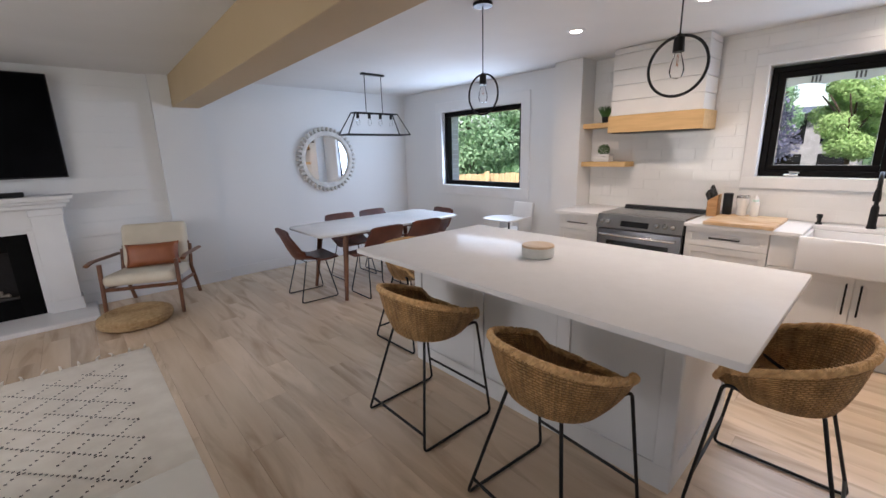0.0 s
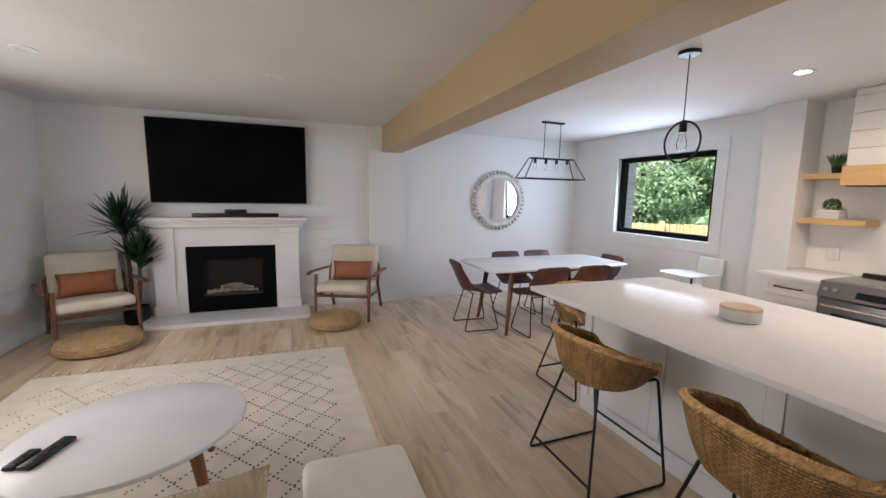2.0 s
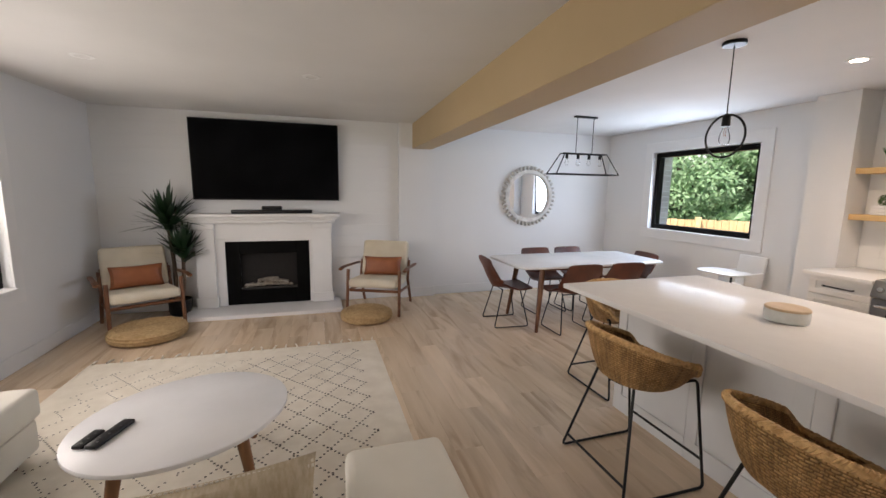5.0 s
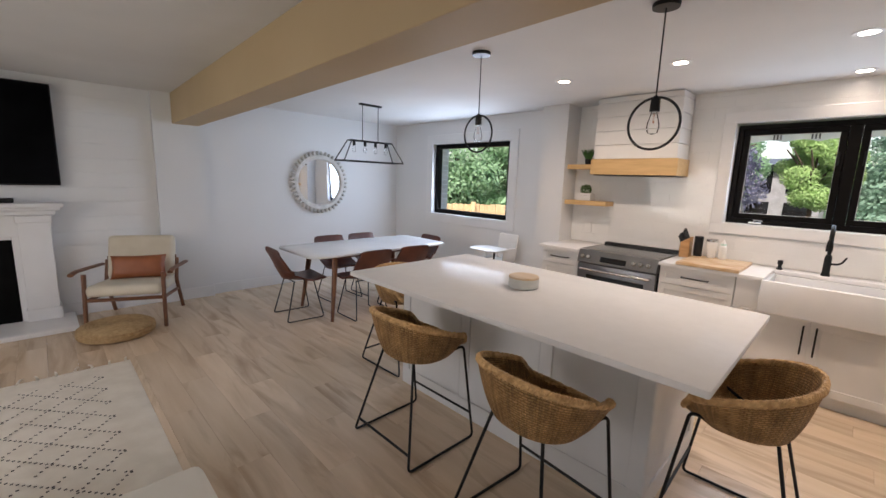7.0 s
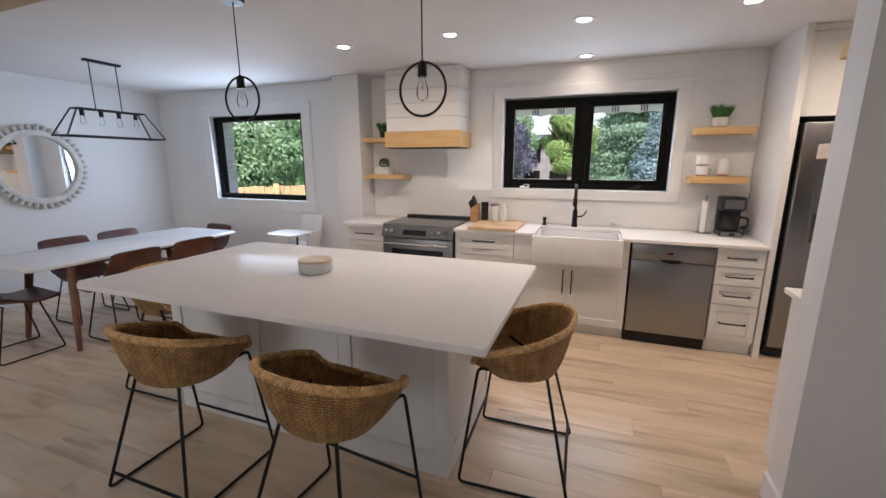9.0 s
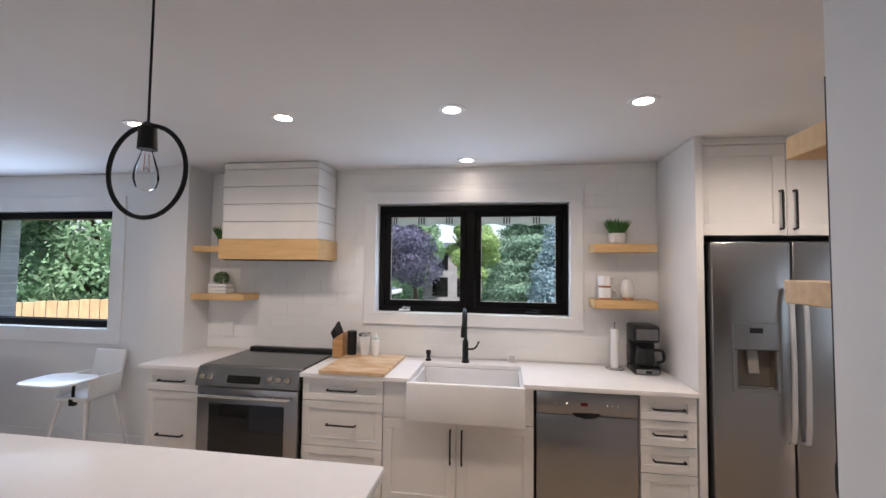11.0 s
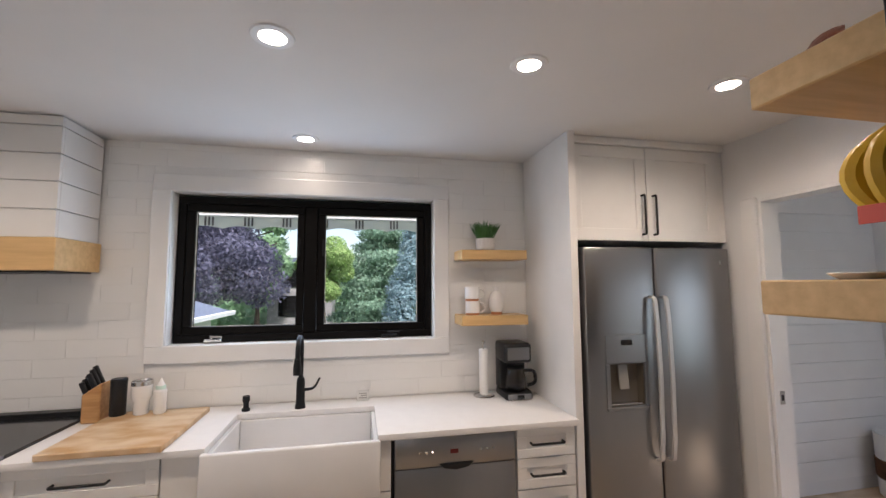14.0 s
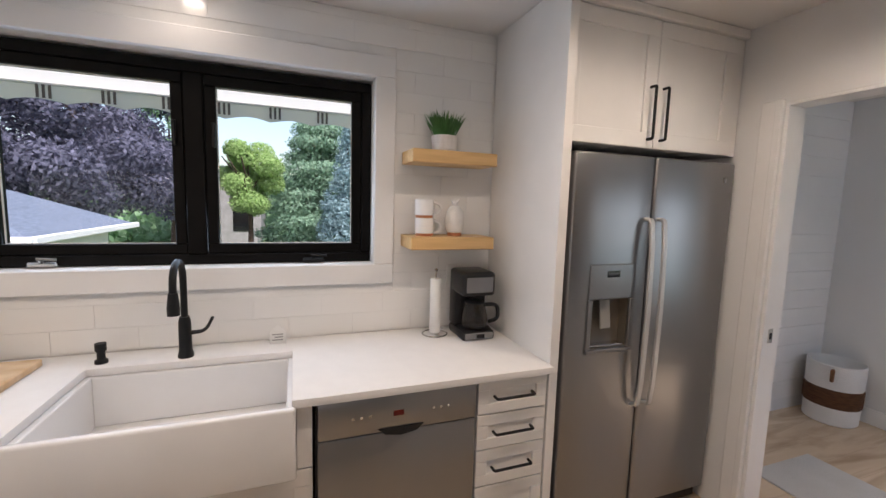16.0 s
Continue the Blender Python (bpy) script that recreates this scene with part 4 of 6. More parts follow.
part("roll", lathe([(0.006, 0), (0.026, 0), (0.027, 0.005), (0.027, 0.275), (0.006, 0.276)], 28, (4.245, -0.775, CTR + 0.012)), mat("paper", (0.84, 0.84, 0.83), 0.9, bump=0.3, bscale=160), pt)

cm = thing("coffee_maker", "black drip coffee maker with steel trim and glass carafe", "coffee maker", at=(4.20, -0.955, CTR))
cx, cy = 4.20, -0.955
part("base", box(cx - 0.10, cx + 0.10, cy - 0.085, cy + 0.085, CTR, CTR + 0.045, 0.012, seg=2), BLACKPL, cm)
part("tower", box(cx + 0.015, cx + 0.10, cy - 0.085, cy + 0.085, CTR + 0.045, CTR + 0.33, 0.012, seg=2), BLACKPL, cm)
hd = part("head", box(cx - 0.09, cx + 0.10, cy - 0.087, cy + 0.087, CTR + 0.215, CTR + 0.335, 0.02, seg=3), BLACKPL, cm)
part("steel_band", box(cx - 0.095, cx - 0.088, cy - 0.07, cy + 0.07, CTR + 0.235, CTR + 0.31, 0.003), STEEL, hd)
part("button_panel", box(cx - 0.106, cx - 0.099, cy - 0.075, cy + 0.075, CTR + 0.006, CTR + 0.038, 0.003), STEEL, cm)
part("clock", box(cx - 0.109, cx - 0.105, cy - 0.025, cy + 0.015, CTR + 0.012, CTR + 0.032), DARKGLASS, cm)
ca = part("carafe", lathe([(0.0, 0.002), (0.055, 0.002), (0.064, 0.02), (0.066, 0.06), (0.052, 0.115), (0.046, 0.125), (0.044, 0.122), (0.05, 0.11), (0.062, 0.06), (0.06, 0.02), (0.0, 0.006)], 28, (cx - 0.035, cy, CTR + 0.048)), glass("carafe_glass", (0.55, 0.52, 0.5)), cm)
part("carafe_lid", lathe([(0, 0.018), (0.03, 0.018), (0.05, 0.006), (0.05, 0), (0, 0)], 24, (cx - 0.035, cy, CTR + 0.172)), BLACKPL, ca)
part("carafe_handle", tube(fillet([(cx - 0.05, cy - 0.05, CTR + 0.165), (cx - 0.06, cy - 0.115, CTR + 0.165), (cx - 0.06, cy - 0.12, CTR + 0.09), (cx - 0.05, cy - 0.07, CTR + 0.075)], 0.03), 0.010, 10), BLACKPL, ca)
part("power_cord", tube(fillet([(cx + 0.09, cy - 0.07, CTR + 0.01), (cx + 0.02, cy - 0.125, CTR + 0.005), (cx + 0.09, cy - 0.145, CTR + 0.006), (cx + 0.155, cy - 0.10, CTR + 0.03)], 0.05), 0.0035, 8), BLACKPL, cm)

sg = thing("counter_sign", "small clear stand with a white message card", "sign", at=(4.30, -0.035, CTR))
bm = box(-0.035, 0.035, -0.0015, 0.0015, 0, 0.06, 0.001)
bm.transform(Matrix.Translation((4.30, -0.035, CTR)) @ pose(0, 0, 0, 0, 0, 90) @ pose(0, 0, 0, 12, 0, 0))
part("card", bm, PLASTIC, sg)
bm = prism([(-0.03, 0), (0.03, 0), (0, 0.03)], -0.0015, 0.0015)
bm.transform(Matrix.Translation((4.307, -0.035, CTR + 0.06)) @ pose(0, 0, 0, 0, 0, 90) @ pose(0, 0, 0, 90, 0, 0))
part("gable", bm, PLASTIC, sg)
for k in range(3):
    bm = box(4.2925 + 0.0025 * k, 4.2935 + 0.0025 * k, -0.058, -0.012 - 0.01 * (k % 2), CTR + 0.018 + 0.012 * k, CTR + 0.023 + 0.012 * k)
    part("text_bar", bm, mat("grey_ink", (0.35, 0.35, 0.35), 0.7), sg)


def wall_plate(x, y, z, n=1):
    o = thing("wall_plate", "white wall plate on the tiled wall", "outlet", at=(x, y, z))
    part("plate", box(x - 0.009, x - 0.001, y - 0.04 * n, y + 0.04 * n, z - 0.06, z + 0.06, 0.003), PLASTIC, o)
    for k in range(n):
        c = y + (k - (n - 1) / 2) * 0.07
        part("rocker", box(x - 0.012, x - 0.008, c - 0.016, c + 0.016, z - 0.033, z + 0.033, 0.002), PLASTIC, o)
    return o


wall_plate(WX - 0.010, 2.40, 1.08, 1)
wall_plate(WX - 0.010, -0.915, 1.19, 1)


def grass_tuft(x, y, z, parent, n=70, h=0.105, r=0.04, material=LEAF):
    rng = random.Random(5)
    own = bmesh.new()
    for i in range(n):
        a, q = rng.uniform(0, 2 * math.pi), r * math.sqrt(rng.random())
        bx, by = x + q * math.cos(a), y + q * math.sin(a)
        lean = rng.uniform(0.1, 0.6)
        hh = h * rng.uniform(0.7, 1.1)
        tx, ty = bx + lean * hh * math.cos(a), by + lean * hh * math.sin(a)
        s, c = 0.004 * math.sin(a), 0.004 * math.cos(a)
        v = [own.verts.new(p) for p in ((bx - s, by + c, z), (bx + s, by - c, z), (bx * 0.5 + tx * 0.5 + s, by * 0.5 + ty * 0.5 - c, z + hh * 0.6), (tx, ty, z + hh), (bx * 0.5 + tx * 0.5 - s, by * 0.5 + ty * 0.5 + c, z + hh * 0.6))]
        own.faces.new(v)
    return part("grass", own, material, parent, "tuft of artificial grass", smooth=0)


WHITEPOT = mat("carved_white_pot", (0.80, 0.78, 0.77), 0.55, second=(0.62, 0.58, 0.56), scale=9, stretch=(3, 3, 1), bump=0.2, bscale=30)
gp = thing("potted_grass", "artificial grass in a carved white pot", "plant", at=(4.28, -0.81, 1.820))
part("pot", lathe([(0, 0), (0.046, 0), (0.060, 0.015), (0.065, 0.080), (0.058, 0.082), (0.056, 0.070), (0, 0.070)], 28, (4.28, -0.81, 1.820)), WHITEPOT, gp)
grass_tuft(4.28, -0.81, 1.888, gp, 260, 0.115, 0.052)
gp = thing("potted_grass", "artificial grass in a small black pot", "plant", at=(4.27, 2.42, 1.795))
part("pot", lathe([(0, 0), (0.032, 0), (0.042, 0.06), (0.038, 0.062), (0.036, 0.052), (0, 0.052)], 24, (4.27, 2.42, 1.795)), BLACKPL, gp)
grass_tuft(4.27, 2.42, 1.847, gp, 130, 0.12, 0.034)

bp = thing("boxwood_planter", "ball of artificial boxwood in a white wooden box", "plant", at=(4.27, 2.42, 1.395))
for k in range(3):
    part("slat", box(4.215, 4.325, 2.335, 2.505, 1.396 + 0.028 * k, 1.421 + 0.028 * k, 0.003), TRIM, bp)
rng = random.Random(9)
own = bmesh.new()
for i in range(520):
    v = Vector((rng.gauss(0, 1), rng.gauss(0, 1), rng.gauss(0, 1))).normalized()
    p = Vector((4.27, 2.42, 1.515)) + v * 0.062 * rng.uniform(0.86, 1.06)
    a = v.orthogonal().normalized()
    a.rotate(Matrix.Rotation(rng.uniform(0, 6.28), 3, v))
    b = v.cross(a)
    n = v * rng.uniform(-0.004, 0.006)
    own.faces.new([own.verts.new(q) for q in (p - a * 0.008, p + b * 0.005 + n, p + a * 0.009 + n, p - b * 0.005)])
part("foliage", own, BOXWOOD, bp, "dense round boxwood leaves", smooth=0)


def mug(x, y, z, r=0.046, h=0.088):
    o = thing("mug", "white mug with a bare terracotta foot", "mug", "stacked mugs", at=(x, y, z))
    part("cup", lathe([(r * 0.93, 0.012), (r, 0.016), (r, h), (r - 0.004, h), (r - 0.005, 0.02), (0, 0.018)], 28, (x, y, z)), CERAMIC, o)
    part("foot", lathe([(0, 0), (r * 0.9, 0), (r * 0.95, 0.004), (r * 0.95, 0.013), (0, 0.013)], 28, (x, y, z)), TERRA, o)
    a = [(x - 0.01, y - r + 0.004 - 0.042 * math.sin(t), z + h * 0.52 + 0.030 * math.cos(t)) for t in [math.pi * k / 8 for k in range(9)]]
    part("handle", tube(a, 0.0068, 8), CERAMIC, o)
    return o


mug(4.27, -0.715, 1.412)
mug(4.27, -0.712, 1.5005)
pa = thing("pineapple_jar", "white ceramic pineapple jar on a wooden foot", "ornament", at=(4.27, -0.875, 1.412))
part("foot", lathe([(0, 0), (0.036, 0), (0.036, 0.016), (0, 0.016)], 24, (4.27, -0.875, 1.412)), TERRA, pa)
part("body", lathe([(0.038, 0.018), (0.048, 0.045), (0.049, 0.085), (0.040, 0.128), (0.024, 0.148), (0, 0.153)], 28, (4.27, -0.875, 1.412)), mat("quilted_ceramic", (0.82, 0.81, 0.80), 0.3, bump=0.5, bscale=70), pa)
for k in range(7):
    a = 2 * math.pi * k / 7
    b = tube([(4.27, -0.875, 1.555), (4.27 + 0.014 * math.cos(a), -0.875 + 0.014 * math.sin(a), 1.58), (4.27 + 0.030 * math.cos(a), -0.875 + 0.030 * math.sin(a), 1.598)], 0.006, 6, r_end=0.001)
    part("crown_leaf", b, CERAMIC, pa)

# coffee corner behind the partition
cc = thing("side_counter", "white cabinet with quartz top against the partition", "cabinet", at=(2.3, -1.5, 0))
part("body", box(2.135, 2.50, -2.195, -0.82, 0.0, CTR - 0.03), CAB, cc)
part("worktop", box(2.135, 2.535, -2.2, -0.795, CTR - 0.029, CTR, 0.003), QUARTZ, cc)
ke = thing("kettle", "black gooseneck kettle on the side counter", "kettle", at=(2.40, -0.95, CTR))
part("body", lathe([(0, 0), (0.085, 0), (0.088, 0.01), (0.07, 0.10), (0.045, 0.13), (0.02, 0.135), (0.012, 0.15), (0, 0.155)], 28, (2.36, -0.97, CTR)), BLACKPL, ke)
part("handle", tube(fillet([(2.40, -0.97, CTR + 0.12), (2.44, -0.97, CTR + 0.17), (2.50, -0.97, CTR + 0.16), (2.50, -0.97, CTR + 0.05), (2.44, -0.97, CTR + 0.04)], 0.03), 0.011, 10), BLACKPL, ke)

YEL = mat("banana_peel", (0.66, 0.43, 0.03), 0.5, second=(0.56, 0.34, 0.02), scale=14, bump=0.05, bscale=50)
bn = thing("bananas", "bunch of ripe bananas hanging under the shelf", "fruit", at=(2.32, -0.93, 1.93))
for k, a in enumerate((-100, -55, -10, 40, 85)):
    t = radians(a)
    pts = []
    for i in range(11):
        s = i / 10
        out = 0.075 * math.sin(math.pi * min(1, s * 0.9 + 0.08)) + 0.012
        pts.append((2.28 + 1.05 * out * math.cos(t), -1.02 + 1.05 * out * math.sin(t), 1.908 - 0.205 * s))
    own = bmesh.new()
    rad = lambda s: 0.021 * min(1, 0.35 + s * 4) * min(1, (1.03 - s) * 5)
    rings = []
    for i, q in enumerate(pts):
        r = rad(i / 10)
        rings.append([own.verts.new(Vector(q) + Vector((math.cos(t) * r * math.cos(w) - math.sin(t) * r * math.sin(w), math.sin(t) * r * math.cos(w) + math.cos(t) * r * math.sin(w), 0))) for w in [2 * math.pi * j / 8 for j in range(8)]])
    for ra_, rb_ in zip(rings, rings[1:]):
        for j in range(8):
            own.faces.new((ra_[j], ra_[(j + 1) % 8], rb_[(j + 1) % 8], rb_[j]))
    own.faces.new(rings[-1])
    own.faces.new(rings[0])
    bmesh.ops.recalc_face_normals(own, faces=own.faces)
    part("banana", own, YEL, bn)
part("stem", tube([(2.28, -1.02, 1.957), (2.28, -1.02, 1.90)], 0.012, 8), BARK, bn)
part("tag", box(2.285, 2.335, -0.945, -0.939, 1.715, 1.75, 0.001), mat("red_tag", (0.6, 0.09, 0.06), 0.5), bn)
PINK = mat("pink_copper_glaze", (0.50, 0.27, 0.21), 0.2, metal=0.4)
tp = thing("teapot", "rose-coloured glazed teapot on the high shelf", "teapot", at=(2.30, -0.99, 2.024))
part("body", lathe([(0, 0), (0.04, 0), (0.06, 0.03), (0.055, 0.065), (0.03, 0.085), (0, 0.09)], 24, (2.30, -0.99, 2.024)), PINK, tp)
part("handle", tube([(2.345 + 0.035 * math.cos(t), -0.952 + 0.03 * math.cos(t), 2.075 + 0.040 * math.sin(t)) for t in [radians(-100 + 20 * k) for k in range(11)]], 0.008, 8), PINK, tp)
pl = thing("small_dish", "small pale dish on the partition shelf", "dish", at=(2.33, -0.93, 1.610))
part("dish", lathe([(0, 0), (0.03, 0), (0.05, 0.012), (0.048, 0.014), (0.028, 0.004), (0, 0.004)], 24, (2.33, -0.93, 1.610)), CERAMIC, pl)

# laundry basket and mat in the next room
bk = thing("laundry_basket", "white rope basket with a brown woven band", "basket", at=(4.14, -4.02, 0))
WHITER = mat("white_rope", (0.78, 0.78, 0.78), 0.85, bump=0.5, bscale=110)
BX, BY = 4.14, -4.02
part("lower_band", lathe([(0, 0), (0.154, 0), (0.163, 0.01), (0.168, 0.135)], 36, (BX, BY, 0)), WHITER, bk)
part("brown_band", lathe([(0.169, 0.135), (0.174, 0.145), (0.176, 0.268), (0.171, 0.277)], 36, (BX, BY, 0)), mat("brown_seagrass", (0.13, 0.055, 0.02), 0.85, second=(0.08, 0.03, 0.012), scale=20, stretch=(1, 1, 5), bump=0.6, bscale=120), bk)
part("upper_band", lathe([(0.170, 0.277), (0.174, 0.455), (0.167, 0.462), (0.161, 0.445), (0.156, 0.05), (0, 0.05)], 36, (BX, BY, 0)), WHITER, bk)
part("handle", tube(fillet([(BX - 0.06, BY + 0.158, 0.425), (BX - 0.08, BY + 0.205, 0.44), (BX - 0.08, BY + 0.205, 0.36), (BX - 0.06, BY + 0.158, 0.35)], 0.02), 0.013, 8), WALNUT, bk)
fm = thing("floor_mat", "small white textured floor mat", "mat", at=(3.6, -3.05, 0))
part("mat", box(3.20, 3.88, -3.27, -2.72, 0.0, 0.012, 0.005), mat("grey_cotton", (0.55, 0.55, 0.54), 0.95, bump=0.6, bscale=150), fm)


# ---- bar stools ----
def weave(name):
    m = mat(name, (0.76, 0.475, 0.205), 0.62, second=(0.52, 0.30, 0.115), scale=14, rvar=0.1)
    nt = m.node_tree
    L = nt.links.new
    p = nt.nodes["Principled BSDF"]
    uv = nt.nodes.new("ShaderNodeUVMap")
    bt_ = nt.nodes.new("ShaderNodeTexBrick")
    bt_.inputs["Scale"].default_value = 1.0
    bt_.inputs["Mortar Size"].default_value, bt_.inputs["Mortar Smooth"].default_value = 0.0045, 1.0
    bt_.inputs["Brick Width"].default_value, bt_.inputs["Row Height"].default_value = 0.027, 0.0125
    bt_.inputs["Color1"].default_value, bt_.inputs["Color2"].default_value, bt_.inputs["Mortar"].default_value = (1, 1, 1, 1), (0.80, 0.75, 0.68, 1), (0.52, 0.44, 0.36, 1)
    wob = nt.nodes.new("ShaderNodeTexNoise")
    wob.inputs["Scale"].default_value, wob.inputs["Detail"].default_value = 22.0, 2.0
    L(uv.outputs[0], wob.inputs["Vector"])
    sh = nt.nodes.new("ShaderNodeVectorMath")
    sh.operation = "MULTIPLY_ADD"
    sh.inputs[1].default_value = (0.016, 0.012, 0)
    L(wob.outputs["Color"], sh.inputs[0])
    L(uv.outputs[0], sh.inputs[2])
    L(sh.outputs[0], bt_.inputs["Vector"])
    rib = nt.nodes.new("ShaderNodeMapping")
    rib.inputs["Scale"].default_value = (55, 5, 1)
    L(uv.outputs[0], rib.inputs["Vector"])
    rn = nt.nodes.new("ShaderNodeTexNoise")
    rn.inputs["Scale"].default_value, rn.inputs["Detail"].default_value = 1.0, 3.0
    L(rib.outputs[0], rn.inputs["Vector"])
    rr_ = nt.nodes.new("ShaderNodeMapRange")
    rr_.inputs["From Min"].default_value, rr_.inputs["From Max"].default_value = 0.3, 0.65
    rr_.inputs["To Min"].default_value, rr_.inputs["To Max"].default_value = 0.62, 1.12
    L(rn.outputs["Fac"], rr_.inputs["Value"])
    ribbed = nt.nodes.new("ShaderNodeVectorMath")
    ribbed.operation = "SCALE"
    L(bt_.outputs["Color"], ribbed.inputs[0])
    L(rr_.outputs["Result"], ribbed.inputs["Scale"])
    mx = nt.nodes.new("ShaderNodeMix")
    mx.data_type, mx.blend_type = "RGBA", "MULTIPLY"
    mx.inputs["Factor"].default_value = 1.0
    src = p.inputs["Base Color"].links[0].from_socket
    L(src, mx.inputs["A"])
    L(ribbed.outputs[0], mx.inputs["B"])
    L(mx.outputs["Result"], p.inputs["Base Color"])
    bp_ = nt.nodes.new("ShaderNodeBump")
    bp_.inputs["Strength"].default_value, bp_.inputs["Distance"].default_value, bp_.invert = 1.0, 0.010, True
    L(bt_.outputs["Fac"], bp_.inputs["Height"])
    L(bp_.outputs["Normal"], p.inputs["Normal"])
    return m


RATTAN = weave("woven_rattan")


def rim_at(a):
    """Place of the stool's rim at the angle a from the front: a round back, straight sides, squared front corners and a low front lip."""
    c, n = math.cos(a), math.sin(a)
    if c > 0:
        x, y = 0.205 * c ** 0.42, 0.285 * math.copysign(abs(n) ** 0.62, n)
    else:
        x, y = -0.238 * abs(c) ** 0.95, 0.285 * math.copysign(abs(n) ** 0.85, n)
    ahead = (x + 0.238) / 0.443
    side = min(1, max(0, (abs(y) / 0.285 - 0.66) / 0.22)) if c > 0 else 1.0
    side = side * side * (3 - 2 * side)
    corner = math.exp(-((abs(a) - 0.62) / 0.22) ** 2)
    z = 0.806 - 0.142 * ahead ** 1.05
    z = z * side + 0.618 * (1 - side) - 0.006 * corner
    return x * (1 + 0.10 * corner), y * (1 + 0.07 * corner), z


def bar_stool():
    """A rattan tub seat on a black bar frame, facing +x."""
    o = thing("bar_stool", "rattan tub bar stool on a thin black metal frame", "stool", "rattan bar stools")
    n, k = 84, 12
    own = bmesh.new()
    uvl = own.loops.layers.uv.new("UVMap")
    outer, inner = [], []
    for j in range(k + 1):
        s = j / k
        ro, ri = [], []
        for i in range(n):
            a = 2 * math.pi * i / n
            a = a - 2 * math.pi if a > math.pi else a
            x, y, z = rim_at(a)
            f = s ** 0.27
            low = 0.545 + 0.030 * max(0, x * f / 0.2) ** 2
            zz = low + (z - low) * max(0, (s - 0.22) / 0.78) ** 1.08
            ro.append(own.verts.new((x * (0.06 + 0.94 * f) * (1 if j else 0.5), y * (0.06 + 0.94 * f), zz)))
            ri.append(own.verts.new((x * (0.06 + 0.94 * f) * 0.93, y * (0.06 + 0.94 * f) * 0.94, zz + 0.014 * (1 - s * 0.6))))
        outer.append(ro)
        inner.append(ri)

    def quad(vs, us):
        f = own.faces.new(vs)
        for lp, u in zip(f.loops, us):
            lp[uvl].uv = u

    for rings in (outer, inner):
        for j in range(k):
            for i in range(n):
                m = (i + 1) % n
                u0, u1, v0, v1 = i / n * 1.8, (i + 1) / n * 1.8, j / k * 0.34, (j + 1) / k * 0.34
                quad((rings[j][i], rings[j][m], rings[j + 1][m], rings[j + 1][i]), ((u0, v0), (u1, v0), (u1, v1), (u0, v1)))
        own.faces.new(rings[0])
    for i in range(n):
        m = (i + 1) % n
        quad((outer[k][i], outer[k][m], inner[k][m], inner[k][i]), ((0, 0), (0.02, 0), (0.02, 0.02), (0, 0.02)))
    bmesh.ops.recalc_face_normals(own, faces=own.faces)
    part("seat_shell", own, RATTAN, o, "woven natural rattan tub", smooth=60)
    rng = random.Random(3)
    # braided rim: three strands wound round one another
    for strand in range(3):
        pts = []
        for i in range(280):
            a = 2 * math.pi * i / 280
            a = a - 2 * math.pi if a > math.pi else a
            x, y, z = rim_at(a)
            w = a * 40 + strand * 2.094
            q = 0.975 + (0.028 + 0.006 * math.sin(5 * a + strand)) * math.cos(w)
            pts.append((x * q, y * q, z + 0.006 + 0.010 * math.sin(w)))
        part("rim_braid", tube(pts, 0.0095, 5, closed=True), RATTAN2, o)
    r = 0.0075
    for sy in (1, -1):
        pts = fillet([(-0.03, sy * 0.140, 0.541), (0.172, sy * 0.238, 0.612), (0.255, sy * 0.268, 0.010), (-0.255, sy * 0.262, 0.010), (-0.130, sy * 0.140, 0.552)], 0.03, 5)
        part("side_frame", tube(pts, r, 8), BLACK, o)
    part("foot_rest", tube([(0.2325, 0.260, 0.17), (0.2325, -0.260, 0.17)], r, 8), BLACK, o)
    part("rear_stretcher", tube([(-0.2365, 0.244, 0.09), (-0.2365, -0.244, 0.09)], r, 8), BLACK, o)
    pts = [(0.125 * math.cos(a) - 0.02, 0.14 * math.sin(a), 0.543) for a in [2 * math.pi * i / 32 for i in range(32)]]
    part("seat_ring", tube(pts, r, 8, closed=True), BLACK, o)
    return o


RATTAN2 = mat("rattan_strand", (0.74, 0.48, 0.22), 0.6, second=(0.48, 0.28, 0.11), scale=40, bump=0.4, bscale=200)
st = bar_stool()
st.matrix_basis = pose(1.325, 1.95, 0, 0, 0, 0)
copy_thing(st, pose(1.275, 1.065, 0, 0, 0, -6))
copy_thing(st, pose(1.975, 0.42, 0, 0, 0, 92))
copy_thing(st, pose(1.96, 2.83, 0, 0, 0, -88))
for o_, l_ in zip([o for o in scene.objects if o.name.startswith("bar_stool")], ("", "", "rattan tub bar stool at the end of the island", "rattan tub bar stool at the dining end of the island")):
    tagged(o_, l_)

# ---- dining corner ----
tb = thing("dining_table", "white-topped dining table on walnut legs", "dining table", at=(2.65, 4.425, 0))
out = []
for i in range(64):
    a = 2 * math.pi * i / 64
    c, s = math.cos(a), math.sin(a)
    out.append((2.65 + 0.965 * math.copysign(abs(c) ** 0.18, c), 4.425 + 0.455 * math.copysign(abs(s) ** 0.18, s) * (1 - 0.0 * abs(c))))
part("tabletop", prism(out, 0.728, 0.752, 0.006), LACQUER, tb)
part("apron", box(2.05, 3.25, 4.16, 4.69, 0.67, 0.727, 0.004), WALNUT, tb)
for sx in (1, -1):
    for sy in (1, -1):
        part("leg", tube([(2.65 + sx * 0.61, 4.425 + sy * 0.29, 0.72), (2.65 + sx * 0.70, 4.425 + sy * 0.365, 0.0)], 0.033, 12, r_end=0.019), WALNUT, tb)


